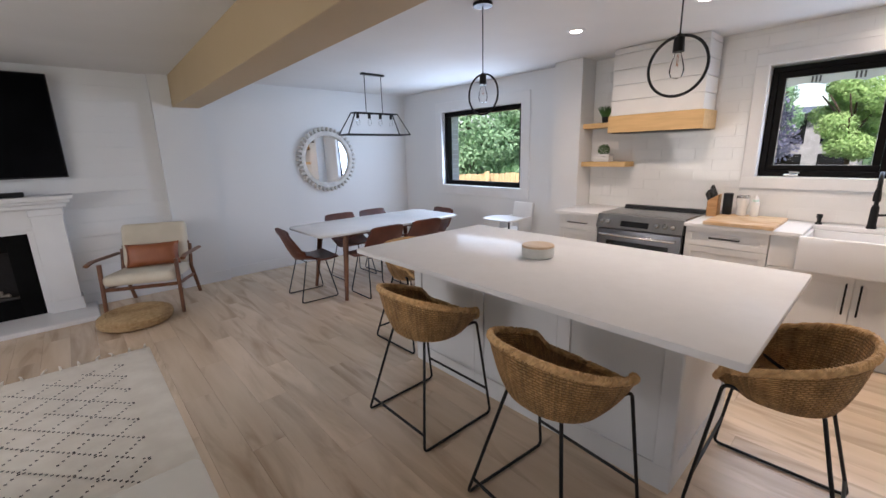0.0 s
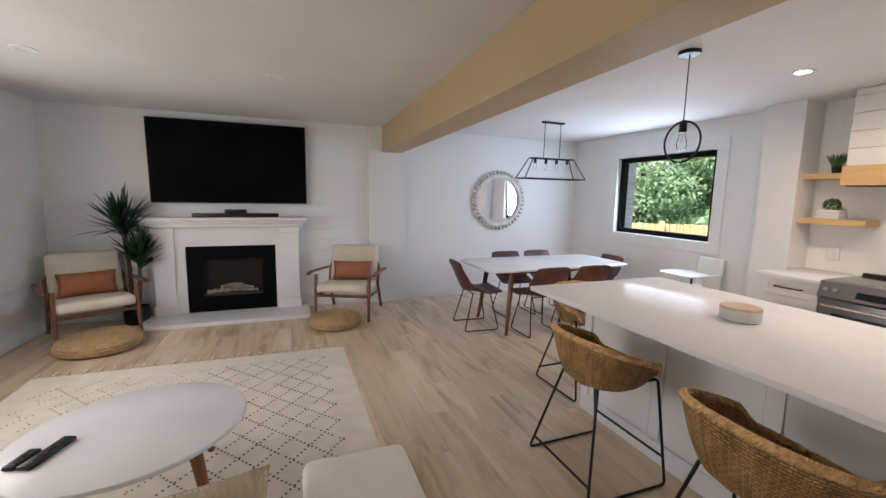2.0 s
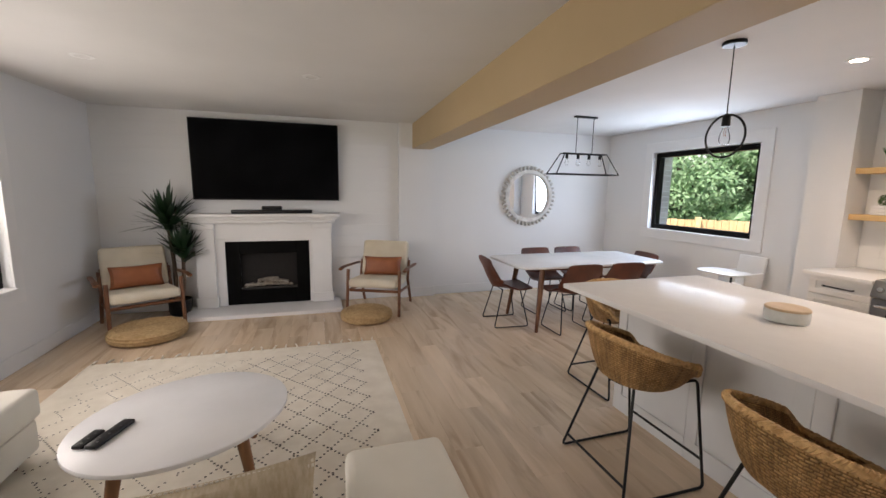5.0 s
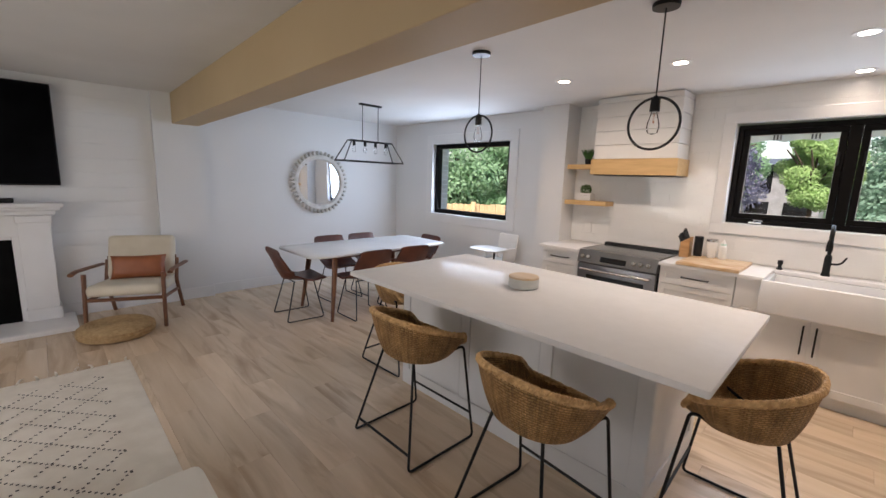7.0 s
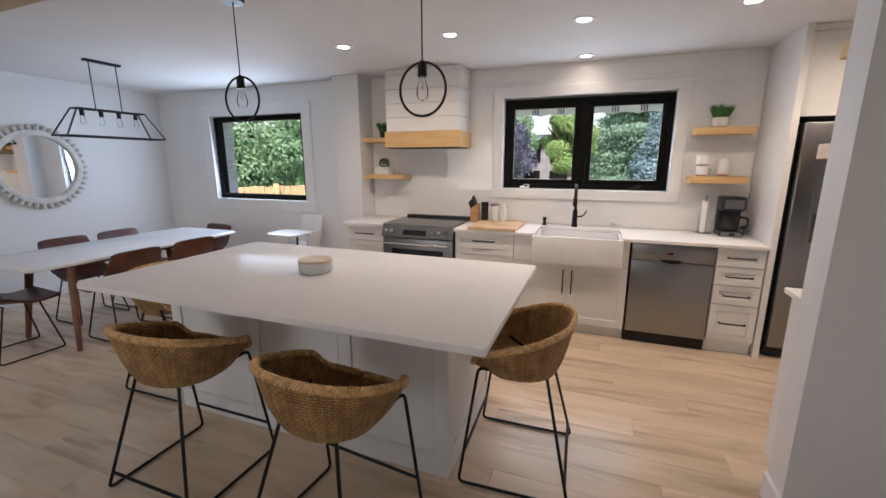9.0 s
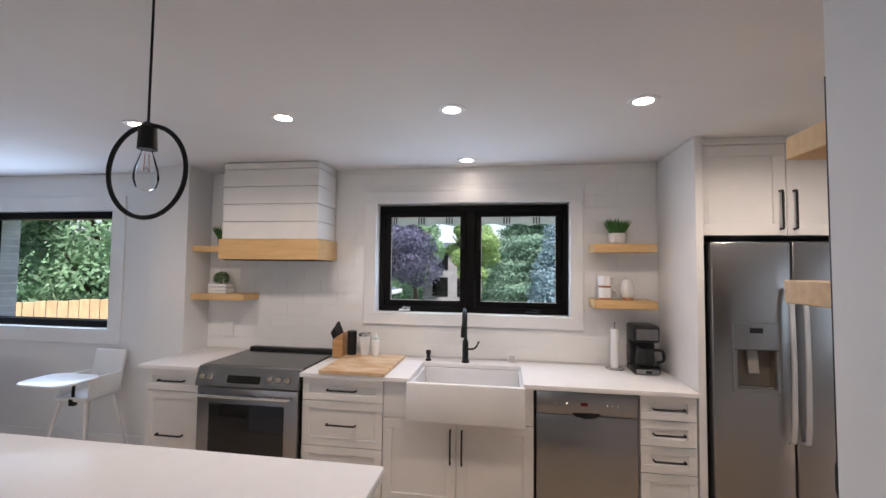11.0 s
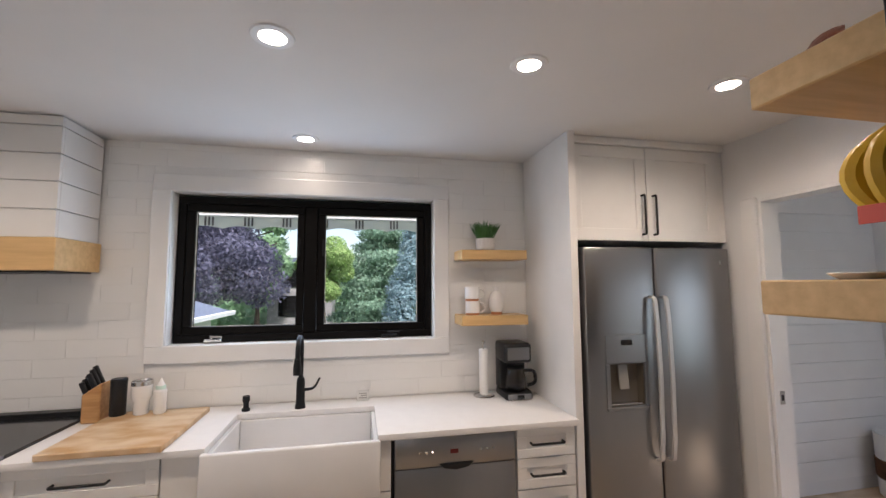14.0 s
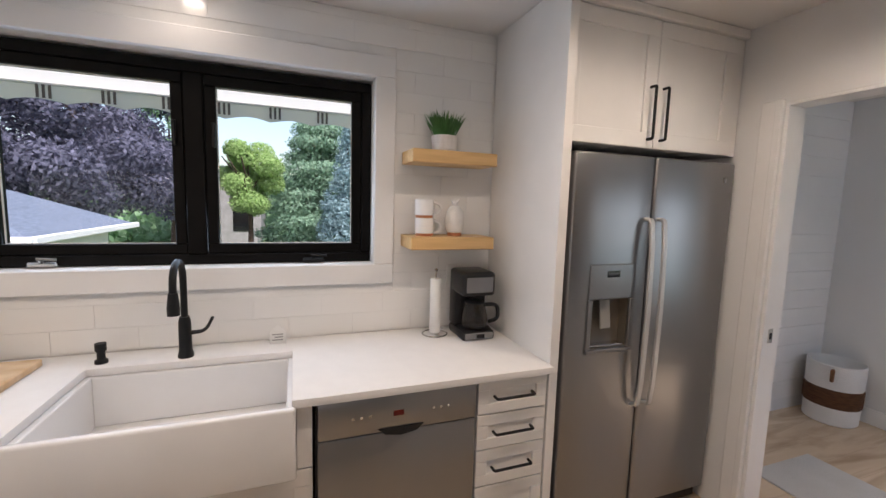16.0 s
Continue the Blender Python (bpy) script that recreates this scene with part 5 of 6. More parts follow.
def leather_chair():
    """A moulded leather shell on black sled legs, facing +x."""
    o = thing("dining_chair", "brown leather dining chair on black metal legs", "chair", "dining chairs")
    n, k = 14, 22
    own = bmesh.new()

    def at(i, j, lift):
        v = 2 * i / n - 1
        s = j / k
        if s < 0.5:
            q = s / 0.5
            x, z = 0.22 - 0.40 * q, 0.455 - 0.02 * math.sin(math.pi * q)
            w = 0.225 - 0.01 * q
        else:
            q = (s - 0.5) / 0.5
            x, z = -0.18 - 0.11 * q - 0.02 * math.sin(math.pi * q), 0.455 + 0.335 * q
            w = 0.215 + 0.02 * math.sin(math.pi * q) - 0.015 * q
        bend = math.sin(math.pi * min(1, max(0, (s - 0.2) / 0.75)))
        x += 0.055 * bend * v * v * (1 if s > 0.4 else 0.6)
        z += 0.05 * bend * v * v * (1.0 if s < 0.62 else 0.3)
        if s > 0.5:
            z -= 0.014 * (v ** 6) * ((s - 0.5) / 0.5)
        t = lift
        return (x + (t if s > 0.5 else 0), v * w, z + (t if s <= 0.5 else 0))

    top_ = [[own.verts.new(at(i, j, 0.014)) for i in range(n + 1)] for j in range(k + 1)]
    low_ = [[own.verts.new(at(i, j, -0.006)) for i in range(n + 1)] for j in range(k + 1)]
    for g in (top_, low_):
        for j in range(k):
            for i in range(n):
                own.faces.new((g[j][i], g[j][i + 1], g[j + 1][i + 1], g[j + 1][i]))
    for j in range(k):
        for i in (0, n):
            own.faces.new((top_[j][i], top_[j + 1][i], low_[j + 1][i], low_[j][i]))
    for i in range(n):
        for j in (0, k):
            own.faces.new((top_[j][i], top_[j][i + 1], low_[j][i + 1], low_[j][i]))
    bmesh.ops.recalc_face_normals(own, faces=own.faces)
    part("shell", own, LEATHER, o, "stitched brown leather seat and back", smooth=50)
    edge = [at(i, k, 0.004) for i in range(n + 1)]
    part("top_seam", tube(edge, 0.006, 6), LEATHER, o)
    for sy in (1, -1):
        pts = fillet([(0.10, sy * 0.15, 0.44), (0.19, sy * 0.215, 0.008), (-0.22, sy * 0.215, 0.008), (-0.11, sy * 0.15, 0.44)], 0.03, 4)
        part("leg_frame", tube(pts, 0.0065, 8), BLACK, o)
    part("cross_bar", tube([(0.10, 0.15, 0.43), (0.10, -0.15, 0.43)], 0.0065, 8), BLACK, o)
    part("cross_bar", tube([(-0.11, 0.15, 0.43), (-0.11, -0.15, 0.43)], 0.0065, 8), BLACK, o)
    return o


ch = leather_chair()
ch.matrix_basis = pose(1.79, 4.50, 0, 0, 0, -4)
for x, y, r in ((2.36, 4.10, 90), (2.93, 4.11, 88), (2.50, 4.83, -90), (3.02, 4.84, -88), (3.45, 4.45, 176)):
    copy_thing(ch, pose(x, y, 0, 0, 0, r))

dl = thing("linear_chandelier", "black open-frame linear chandelier with four sockets", "chandelier", at=(2.795, 4.58, 1.76))
part("canopy", box(2.64, 2.95, 4.555, 4.605, CEIL - 0.022, CEIL, 0.004), BLACK, dl)
for x in (2.68, 2.91):
    part("rod", tube([(x, 4.58, CEIL - 0.02), (x, 4.58, 2.015)], 0.0045, 8), BLACK, dl)
tq = [(2.50, 4.53), (3.09, 4.53), (3.09, 4.63), (2.50, 4.63)]
bq = [(2.36, 4.47), (3.235, 4.47), (3.235, 4.69), (2.36, 4.69)]
b_ = 0.0075
for i in range(4):
    a, c = tq[i], tq[(i + 1) % 4]
    part("top_bar", tube([(*a, 2.01), (*c, 2.01)], b_, 4), BLACK, dl)
    a, c = bq[i], bq[(i + 1) % 4]
    part("bottom_bar", tube([(*a, 1.765), (*c, 1.765)], b_, 4), BLACK, dl)
    part("corner_bar", tube([(*tq[i], 2.01), (*bq[i], 1.765)], b_, 4), BLACK, dl)
part("spine", tube([(2.50, 4.58, 2.01), (3.09, 4.58, 2.01)], 0.009, 4), BLACK, dl)
for x in (2.56, 2.717, 2.873, 3.03):
    s_ = part("socket", lathe([(0, 0), (0.018, 0), (0.018, -0.055), (0, -0.055)], 16, (x, 4.58, 2.005)), BLACK, dl)
    b2 = part("bulb", lathe([(0.011, -0.055), (0.014, -0.07), (0.022, -0.10), (0.018, -0.128), (0, -0.138)], 16, (x, 4.58, 2.005)), PANE, s_, "clear glass bulb")
    b2.visible_shadow = False

LIMED = mat("limewashed_wood", (0.70, 0.68, 0.65), 0.6, second=(0.55, 0.53, 0.50), scale=12, bump=0.1, bscale=60)
mr = thing("round_mirror", "round wall mirror with a white beaded frame", "mirror", at=(2.818, NY, 1.477))
mm = Matrix.Translation((2.818, NY, 1.477)) @ pose(0, 0, 0, 90, 0, 0)
bm = lathe([(0.335, 0.018), (0.35, 0.056), (0.375, 0.062), (0.402, 0.054), (0.406, 0.0), (0.30, 0.0)], 64)
bm.transform(mm)
part("frame", bm, LIMED, mr)
bm = lathe([(0, 0.016), (0.34, 0.016), (0.34, 0.010), (0, 0.010)], 64)
bm.transform(mm)
part("glass", bm, MIRROR, mr, "mirror glass")
for i in range(42):
    a = 2 * math.pi * i / 42
    bm = lathe([(0, 0.068), (0.012, 0.064), (0.020, 0.048), (0.020, 0.008), (0, 0.002)], 12)
    bm.transform(mm @ pose(0.428 * math.cos(a), 0.428 * math.sin(a), 0, 0, 0, math.degrees(a)) @ Matrix.Diagonal((1.7, 1, 1, 1)))
    part("bead", bm, LIMED, mr)

hc = thing("high_chair", "white plastic high chair with a wide tray", "high chair", at=(4.02, 3.42, 0))
for sx, sy in ((-1, -1), (-1, 1), (1, -1), (1, 1)):
    part("leg", tube([(4.05 + sx * 0.11, 3.44 + sy * 0.11, 0.55), (4.04 + sx * 0.19, 3.44 + sy * 0.22, 0.0)], 0.016, 10, r_end=0.011), PLASTIC, hc)
bm = bmesh.new()
box(3.90, 4.20, 3.29, 3.59, 0.53, 0.57, 0.02, bm, 3)
for y in (3.28, 3.575):
    box(3.93, 4.20, y, y + 0.025, 0.56, 0.72, 0.010, bm, 2)
part("seat", bm, PLASTIC, hc)
bm = box(-0.014, 0.014, -0.15, 0.15, 0, 0.33, 0.012, seg=3)
bm.transform(Matrix.Translation((4.19, 3.44, 0.56)) @ pose(0, 0, 0, 0, 10, 0))
part("backrest", bm, PLASTIC, hc)
out = [(3.82 + x, 3.44 + y) for x, y in rounded_rect(0.36, 0.46, 0.12, 8)]
bm = prism(out, 0.715, 0.735, 0.008)
part("tray", bm, PLASTIC, hc)
part("strap", tube([(3.92, 3.42, 0.71), (3.915, 3.42, 0.60), (3.93, 3.43, 0.52)], 0.012, 6), BLACKPL, hc)
part("buckle", box(3.90, 3.94, 3.40, 3.45, 0.50, 0.56, 0.006), BLACKPL, hc)

# ---- living room ----
fp = thing("fireplace", "white mantel fireplace with a black gas insert", "fireplace", at=(-0.95, 5.9, 0))
part("hearth", box(-1.86, -0.055, 5.38, NY - 0.018, 0, 0.045, 0.006), TRIM, fp)
bm = box(-1.945, -0.055, 5.675, NY - 0.002, 1.185, 1.225, 0.006)
box(-1.90, -0.085, 5.715, NY - 0.002, 1.150, 1.185, 0.012, bm, 2)
box(-1.85, -0.12, 5.755, NY - 0.002, 1.105, 1.150, 0.012, bm, 2)
part("mantel_shelf", bm, TRIM, fp)
part("frieze", box(-1.56, -0.40, 5.83, NY - 0.002, 0.90, 1.105, 0.003), TRIM, fp)
for xa, xb in ((-1.77, -1.56), (-0.40, -0.165)):
    bm = box(xa, xb, 5.80, NY - 0.002, 0.045, 1.105, 0.004)
    box(xa - 0.015, xb + 0.015, 5.785, NY - 0.002, 0.045, 0.17, 0.004, bm)
    box(xa - 0.012, xb + 0.012, 5.788, NY - 0.002, 1.03, 1.10, 0.006, bm)
    part("pilaster", bm, TRIM, fp)
for xa, xb in ((-1.56, -1.452), (-0.448, -0.40)):
    part("slip", box(xa, xb, 5.845, NY - 0.002, 0.045, 0.90, 0.002), TRIM, fp)
part("slip", box(-1.452, -0.448, 5.845, NY - 0.002, 0.868, 0.90, 0.002), TRIM, fp)
INS = mat("black_enamel", (0.003, 0.003, 0.003), 0.5, spec=0.06, scale=6, second=(0.005, 0.005, 0.005))
bm = bmesh.new()
for a in ((-1.450, -1.29, 0.047, 0.866), (-0.61, -0.450, 0.047, 0.866), (-1.29, -0.61, 0.71, 0.866), (-1.29, -0.61, 0.047, 0.24)):
    box(a[0], a[1], 5.855, 5.885, a[2], a[3], 0.002, bm)
ins = part("insert", bm, INS, fp, "black steel gas insert")
part("firebox", box(-1.30, -0.60, 5.945, NY - 0.004, 0.24, 0.72), mat("soot", (0.013, 0.011, 0.010), 0.9, bump=0.3, bscale=40), ins)
part("firebox_floor", box(-1.29, -0.61, 5.886, 5.945, 0.235, 0.262), mat("ember_bed", (0.05, 0.045, 0.04), 0.9, bump=1.0, bscale=60), ins)
rng = random.Random(2)
LOG = mat("ceramic_log", (0.30, 0.265, 0.22), 0.9, second=(0.16, 0.13, 0.10), scale=18, bump=0.8, bscale=50)
for k, (xa, xb, z, t) in enumerate(((-1.22, -0.75, 0.285, 3), (-1.12, -0.68, 0.29, -4), (-1.10, -0.85, 0.335, 14), (-0.98, -0.72, 0.34, -12))):
    y = 5.905 + 0.016 * (k % 3)
    part("log", tube([(xa, y, z), ((xa + xb) / 2, y + 0.006, z + 0.012 + 0.001 * t), (xb, y, z + 0.002 * t)], 0.024, 9, r_end=0.019), LOG, ins)

for k in range(22):
    x, r = -1.24 + 0.026 * k + rng.uniform(-0.01, 0.01), rng.uniform(0.014, 0.030)
    bm = bm_new()
    bmesh.ops.create_icosphere(bm, subdivisions=2, radius=r)
    for v in bm.verts:
        v.co *= 1 + 0.35 * noise.noise(v.co * 40 + Vector((k, 0, 0)))
    bm.transform(Matrix.Translation((x, 5.895 + rng.uniform(0, 0.03), 0.268 + r * 0.6 + rng.uniform(0, 0.05) * math.sin(math.pi * k / 21))))
    part("ceramic_ember", bm, LOG, ins)

tv = thing("television", "large black flat-screen television, switched off", "television", at=(-0.91, 5.9, 1.39))
mtv = Matrix.Translation((-0.912, 5.885, 1.875)) @ pose(0, 0, 0, 2.0, 0, 0)
bm = box(-0.862, 0.862, -0.018, 0.018, -0.485, 0.487, 0.006, seg=2)
bm.transform(mtv)
part("bezel", bm, BLACKPL, tv)
bm = box(-0.850, 0.850, -0.0195, -0.0175, -0.468, 0.475)
bm.transform(mtv)
part("screen", bm, SCREEN, tv, "dark glossy screen")
part("wall_bracket", box(-1.2, -0.62, 5.90, NY - 0.002, 1.65, 2.05, 0.004), BLACKPL, tv)
sbr = thing("soundbar", "slim black soundbar on the mantel", "soundbar", at=(-0.87, 5.79, 1.225))
part("bar", box(-1.345, -0.395, 5.755, 5.83, 1.226, 1.272, 0.010, seg=2), BLACKPL, sbr)
part("receiver", box(-1.0, -0.76, 5.775, 5.825, 1.273, 1.318, 0.012, seg=2), BLACKPL, sbr)


def armchair(label, m):
    """A wooden lounge chair with cream cushions, facing -y."""
    o = thing("armchair", label, "armchair", "wood-framed lounge chairs")
    for s in (1, -1):
        part("front_leg", tube([(s * 0.33, -0.32, 0.0), (s * 0.325, -0.27, 0.56)], 0.018, 10, r_end=0.021), TEAK, o)
        part("back_leg", tube([(s * 0.33, 0.40, 0.0), (s * 0.325, 0.22, 0.36), (s * 0.325, 0.30, 0.60)], 0.019, 10), TEAK, o)
        pts = fillet([(s * 0.33, 0.36, 0.53), (s * 0.335, 0.10, 0.555), (s * 0.335, -0.24, 0.585), (s * 0.335, -0.33, 0.565)], 0.06, 4)
        bm = tube(pts, 0.022, 10)
        bm.transform(Matrix.Translation((0, 0, 0.575)) @ Matrix.Diagonal((1.2, 1, 0.75, 1)) @ Matrix.Translation((0, 0, -0.575)))
        part("armrest", bm, TEAK, o)
        part("side_rail", tube([(s * 0.32, -0.29, 0.30), (s * 0.32, 0.26, 0.25)], 0.017, 8), TEAK, o)
    part("front_rail", tube([(-0.32, -0.28, 0.30), (0.32, -0.28, 0.30)], 0.018, 8), TEAK, o)
    part("back_rail", tube([(-0.32, 0.30, 0.62), (0.32, 0.30, 0.62)], 0.018, 8), TEAK, o)
    bm = box(-0.31, 0.31, -0.34, 0.27, -0.055, 0.055, 0.045, seg=4)
    bm.transform(Matrix.Translation((0, 0, 0.375)) @ pose(0, 0, 0, -4, 0, 0))
    part("seat_cushion", bm, LINEN, o, "cream upholstered seat cushion")
    bm = box(-0.31, 0.31, -0.055, 0.055, 0.0, 0.47, 0.045, seg=4)
    bm.transform(Matrix.Translation((0, 0.235, 0.40)) @ pose(0, 0, 0, -16, 0, 0))
    part("back_cushion", bm, LINEN, o, "cream upholstered back cushion")
    o.matrix_basis = m
    return o


def lumbar(m, label="cognac leather lumbar pillow on a cream armchair"):
    o = thing("lumbar_pillow", label, "pillow", "leather lumbar pillows")
    part("cover", pillow(0.50, 0.25, 0.12, 14), COGNAC, o)
    o.matrix_basis = m
    return o


M1 = pose(0.42, 5.43, 0, 0, 0, -24)
armchair("teak-framed armchair with cream cushions and a leather pillow", M1)
lumbar(M1 @ pose(0.01, 0.125, 0.545, 74, 0, 4))
M2 = pose(-2.22, 5.40, 0, 0, 0, 28)
armchair("teak-framed armchair with cream cushions in the room's corner", M2)
lumbar(M2 @ pose(-0.01, 0.125, 0.545, 74, 0, -3))


def pouf(x, y, r, h):
    o = thing("floor_pouf", "flat round woven jute floor cushion", "pouf", "jute poufs", at=(x, y, 0))
    prof = [(0, h)]
    c = 9
    for i in range(c):
        q = (i + 0.5) / c * (r - 0.05)
        prof += [(q, h - 0.002), (q + (r - 0.05) / c * 0.5, h - 0.008)]
    for i in range(9):
        a = math.pi / 2 - math.pi * i / 8
        prof.append((r - 0.05 + 0.05 * math.cos(a), h / 2 + (h / 2 - 0.004) * math.sin(a)))
    prof.append((0, 0.003))
    part("cushion", lathe(prof, 40, (x, y, 0)), JUTE, o)
    own = bmesh.new()
    for k in range(3):
        zz = h * (0.28 + 0.22 * k)
        rr = r - 0.05 + 0.05 * math.sqrt(max(0, 1 - ((zz - h / 2) / (h / 2)) ** 2))
        tube([(x + rr * math.cos(a), y + rr * math.sin(a), zz) for a in [2 * math.pi * i / 40 for i in range(40)]], 0.009, 6, own, closed=True)
    part("braid", own, JUTE, o)
    return o


pouf(-2.03, 4.97, 0.345, 0.13)
pouf(0.20, 5.02, 0.30, 0.125)

yu = thing("yucca_plant", "tall artificial yucca with two bare canes", "plant", at=(-1.95, 5.74, 0))
part("pot", lathe([(0, 0), (0.09, 0), (0.115, 0.02), (0.13, 0.20), (0.12, 0.20), (0.115, 0.17), (0, 0.17)], 24, (-1.95, 5.74, 0)), BLACKPL, yu)
part("soil", lathe([(0, 0.178), (0.116, 0.172)], 20, (-1.95, 5.74, 0)), SOIL, yu)
rng = random.Random(11)
for (dx, dy, hgt, spread, cnt) in ((-0.06, -0.02, 1.12, 0.43, 130), (0.08, -0.05, 0.74, 0.40, 95)):
    base = Vector((-1.95 + dx * 0.4, 5.74 + dy, 0.16))
    tip = Vector((-1.95 + dx, 5.74 + dy, hgt))
    part("cane", tube([base, (base + tip) / 2 + Vector((0.015, 0, 0)), tip], 0.024, 10, r_end=0.02), BARK, yu)
    own = bmesh.new()
    for i in range(cnt):
        a = rng.uniform(0, 2 * math.pi)
        up = rng.uniform(0.0, 1.5) if cnt > 100 else rng.uniform(0.35, 1.5)
        ln = spread * rng.uniform(0.7, 1.15)
        d = Vector((math.cos(a) * math.cos(up), math.sin(a) * math.cos(up), math.sin(up)))
        st_ = tip + Vector((0, 0, rng.uniform(-0.10, 0.05)))
        side = d.cross(Vector((0, 0, 1))).normalized() if abs(d.z) < 0.98 else Vector((1, 0, 0))
        rows = []
        for j in range(5):
            s = j / 4
            p = st_ + d * ln * s - Vector((0, 0, 0.16 * ln * s * s * math.cos(up)))
            p.y = min(p.y, NY - 0.015)
            w = 0.033 * (0.6 + 1.2 * s) * (1 - s) + 0.001
            rows.append((own.verts.new(p - side * w), own.verts.new(p + side * w)))
        for r0, r1 in zip(rows, rows[1:]):
            own.faces.new((r0[0], r0[1], r1[1], r1[0]))
    part("foliage", own, DARKLEAF, yu, "long dark green blades", smooth=0)

# rug
rg = thing("area_rug", "cream wool rug with black diamond stitching", "rug", at=(-1.02, 2.9, 0))
RX0, RX1, RY0, RY1 = -2.26, 0.20, 1.25, 4.285
own = bmesh.new()
nx, ny = 40, 50
gv = [[own.verts.new((RX0 + (RX1 - RX0) * i / nx, RY0 + (RY1 - RY0) * j / ny + 0.03 * (1 - i / nx), 0.012 + 0.003 * noise.noise(Vector((i * 0.4, j * 0.4, 0))) if 0 < i < nx and 0 < j < ny else 0.003)) for j in range(ny + 1)] for i in range(nx + 1)]
for i in range(nx):
    for j in range(ny):
        own.faces.new((gv[i][j], gv[i + 1][j], gv[i + 1][j + 1], gv[i][j + 1]))
part("woven_base", own, RUGM, rg)
own = bmesh.new()
hx, hy = 0.098, 0.113
for fam in (1, -1):
    for k in range(-40, 41):
        for q in range(0, 240):
            x = RX0 + 0.16 + q * 0.0105
            y = RY0 + 0.16 + fam * (x - RX0) * hy / hx + k * 2 * hy
            if not (RX0 + 0.18 < x < RX1 - 0.18 and RY0 + 0.18 < y < RY1 - 0.22):
                continue
            if q % 2 or noise.noise(Vector((x * 9, y * 9, fam))) > (0.48 if x > -0.95 else 0.12):
                continue
            s = 0.0063 if x > -0.95 else 0.005
            vs = [own.verts.new(p) for p in ((x - s, y - s, 0.0175), (x + s, y - s, 0.0175), (x + s, y + s, 0.0175), (x - s, y + s, 0.0175))]
            own.faces.new(vs)
tagged(part("stitching", own, RUGDARK, rg, "dashed black diamond stitches", smooth=0), kind="stuff")
for i in range(24):
    x = RX0 + 0.03 + i * (RX1 - RX0 - 0.06) / 23
    y = RY1 + 0.03 * (1 - (x - RX0) / (RX1 - RX0))
    w = 0.025 * math.sin(i * 2.3)
    part("tassel", tube([(x, y - 0.01, 0.010), (x + w * 0.4, y + 0.035, 0.014), (x + w, y + 0.075, 0.006)], 0.010, 6, r_end=0.004), RUGM, rg)

OAKLEG = mat("brown_oak_leg", (0.27, 0.125, 0.05), 0.45, second=(0.19, 0.085, 0.035), scale=6, stretch=(6, 6, 0.8))
ct = thing("coffee_table", "oval white coffee table on round wooden legs", "coffee table", at=(-0.99, 2.43, 0))
a0 = radians(35)
out = []
for i in range(56):
    a = 2 * math.pi * i / 56
    u, v = 0.485 * math.cos(a), 0.435 * math.sin(a)
    out.append((-0.99 + u * math.cos(a0) - v * math.sin(a0), 2.43 + u * math.sin(a0) + v * math.cos(a0)))
part("tabletop", prism(out, 0.398, 0.422, 0.007), LACQUER, ct)
for a in (-123, -38, 57, 142):
    t = radians(a)
    part("leg", tube([(-0.99 + 0.35 * math.cos(t), 2.43 + 0.35 * math.sin(t), 0.40), (-0.99 + 0.44 * math.cos(t), 2.43 + 0.44 * math.sin(t), 0.012)], 0.03, 12, r_end=0.018), OAKLEG, ct)
for (x, y, r, l, w) in ((-1.262, 2.300, 71, 0.22, 0.055), (-1.335, 2.275, 75, 0.13, 0.048)):
    o = thing("remote_control", "black remote control on the coffee table", "remote control", "remote controls")
    part("case", box(-l / 2, l / 2, -w / 2, w / 2, 0, 0.018, 0.006, seg=2), BLACKPL, o)
    for k in range(6):
        part("button", cyl(-l / 2 + l * (k + 1) / 7, 0.008 * (1 if k % 2 else -1), 0.017, 0.0205, 0.0045, n=10), mat("grey_rubber", (0.12, 0.12, 0.12), 0.7) if k == 0 else bpy.data.materials["grey_rubber"], o)
    o.matrix_basis = pose(x, y, 0.4225, 0, 0, r)

# sofas
sf = thing("sofa", "cream upholstered sofa with loose pillows", "sofa", at=(-1.0, 1.1, 0))
part("base", box(-1.70, -0.27, 0.62, 1.52, 0.08, 0.30, 0.02, seg=2), SOFAM, sf)
part("seat_cushion", box(-1.69, -0.985, 0.80, 1.56, 0.30, 0.45, 0.04, seg=4), SOFAM, sf)
part("seat_cushion", box(-0.98, -0.275, 0.80, 1.56, 0.30, 0.45, 0.04, seg=4), SOFAM, sf)
part("backrest", box(-1.70, -0.27, 0.60, 0.82, 0.30, 0.78, 0.05, seg=4), SOFAM, sf)
part("armrest", box(-0.265, 0.105, 0.60, 1.65, 0.06, 0.60, 0.035, seg=4), SOFAM, sf)
for x in (-1.6, 0.0):
    for y in (0.70, 1.45):
        part("foot", cyl(x, y, 0.0 if x < -1 else 0.0, 0.08, 0.022, 0.026, 12), TEAK, sf)
sc = thing("chaise", "cream upholstered chaise under the window", "sofa", at=(-2.28, 2.1, 0))
part("base", box(-2.74, -1.87, 1.05, 2.92, 0.07, 0.25, 0.02, seg=2), SOFAM, sc)
part("seat_cushion", box(-2.745, -1.855, 1.05, 2.95, 0.252, 0.425, 0.035, seg=4), SOFAM, sc)
for x in (-2.66, -1.95):
    for y in (1.15, 2.82):
        part("foot", cyl(x, y, 0.0, 0.07, 0.02, 0.024, 12), TEAK, sc)
TAN = mat("tan_woven", (0.62, 0.52, 0.38), 0.9, second=(0.50, 0.40, 0.26), scale=22, stretch=(3, 1, 1), bump=0.6, bscale=200)
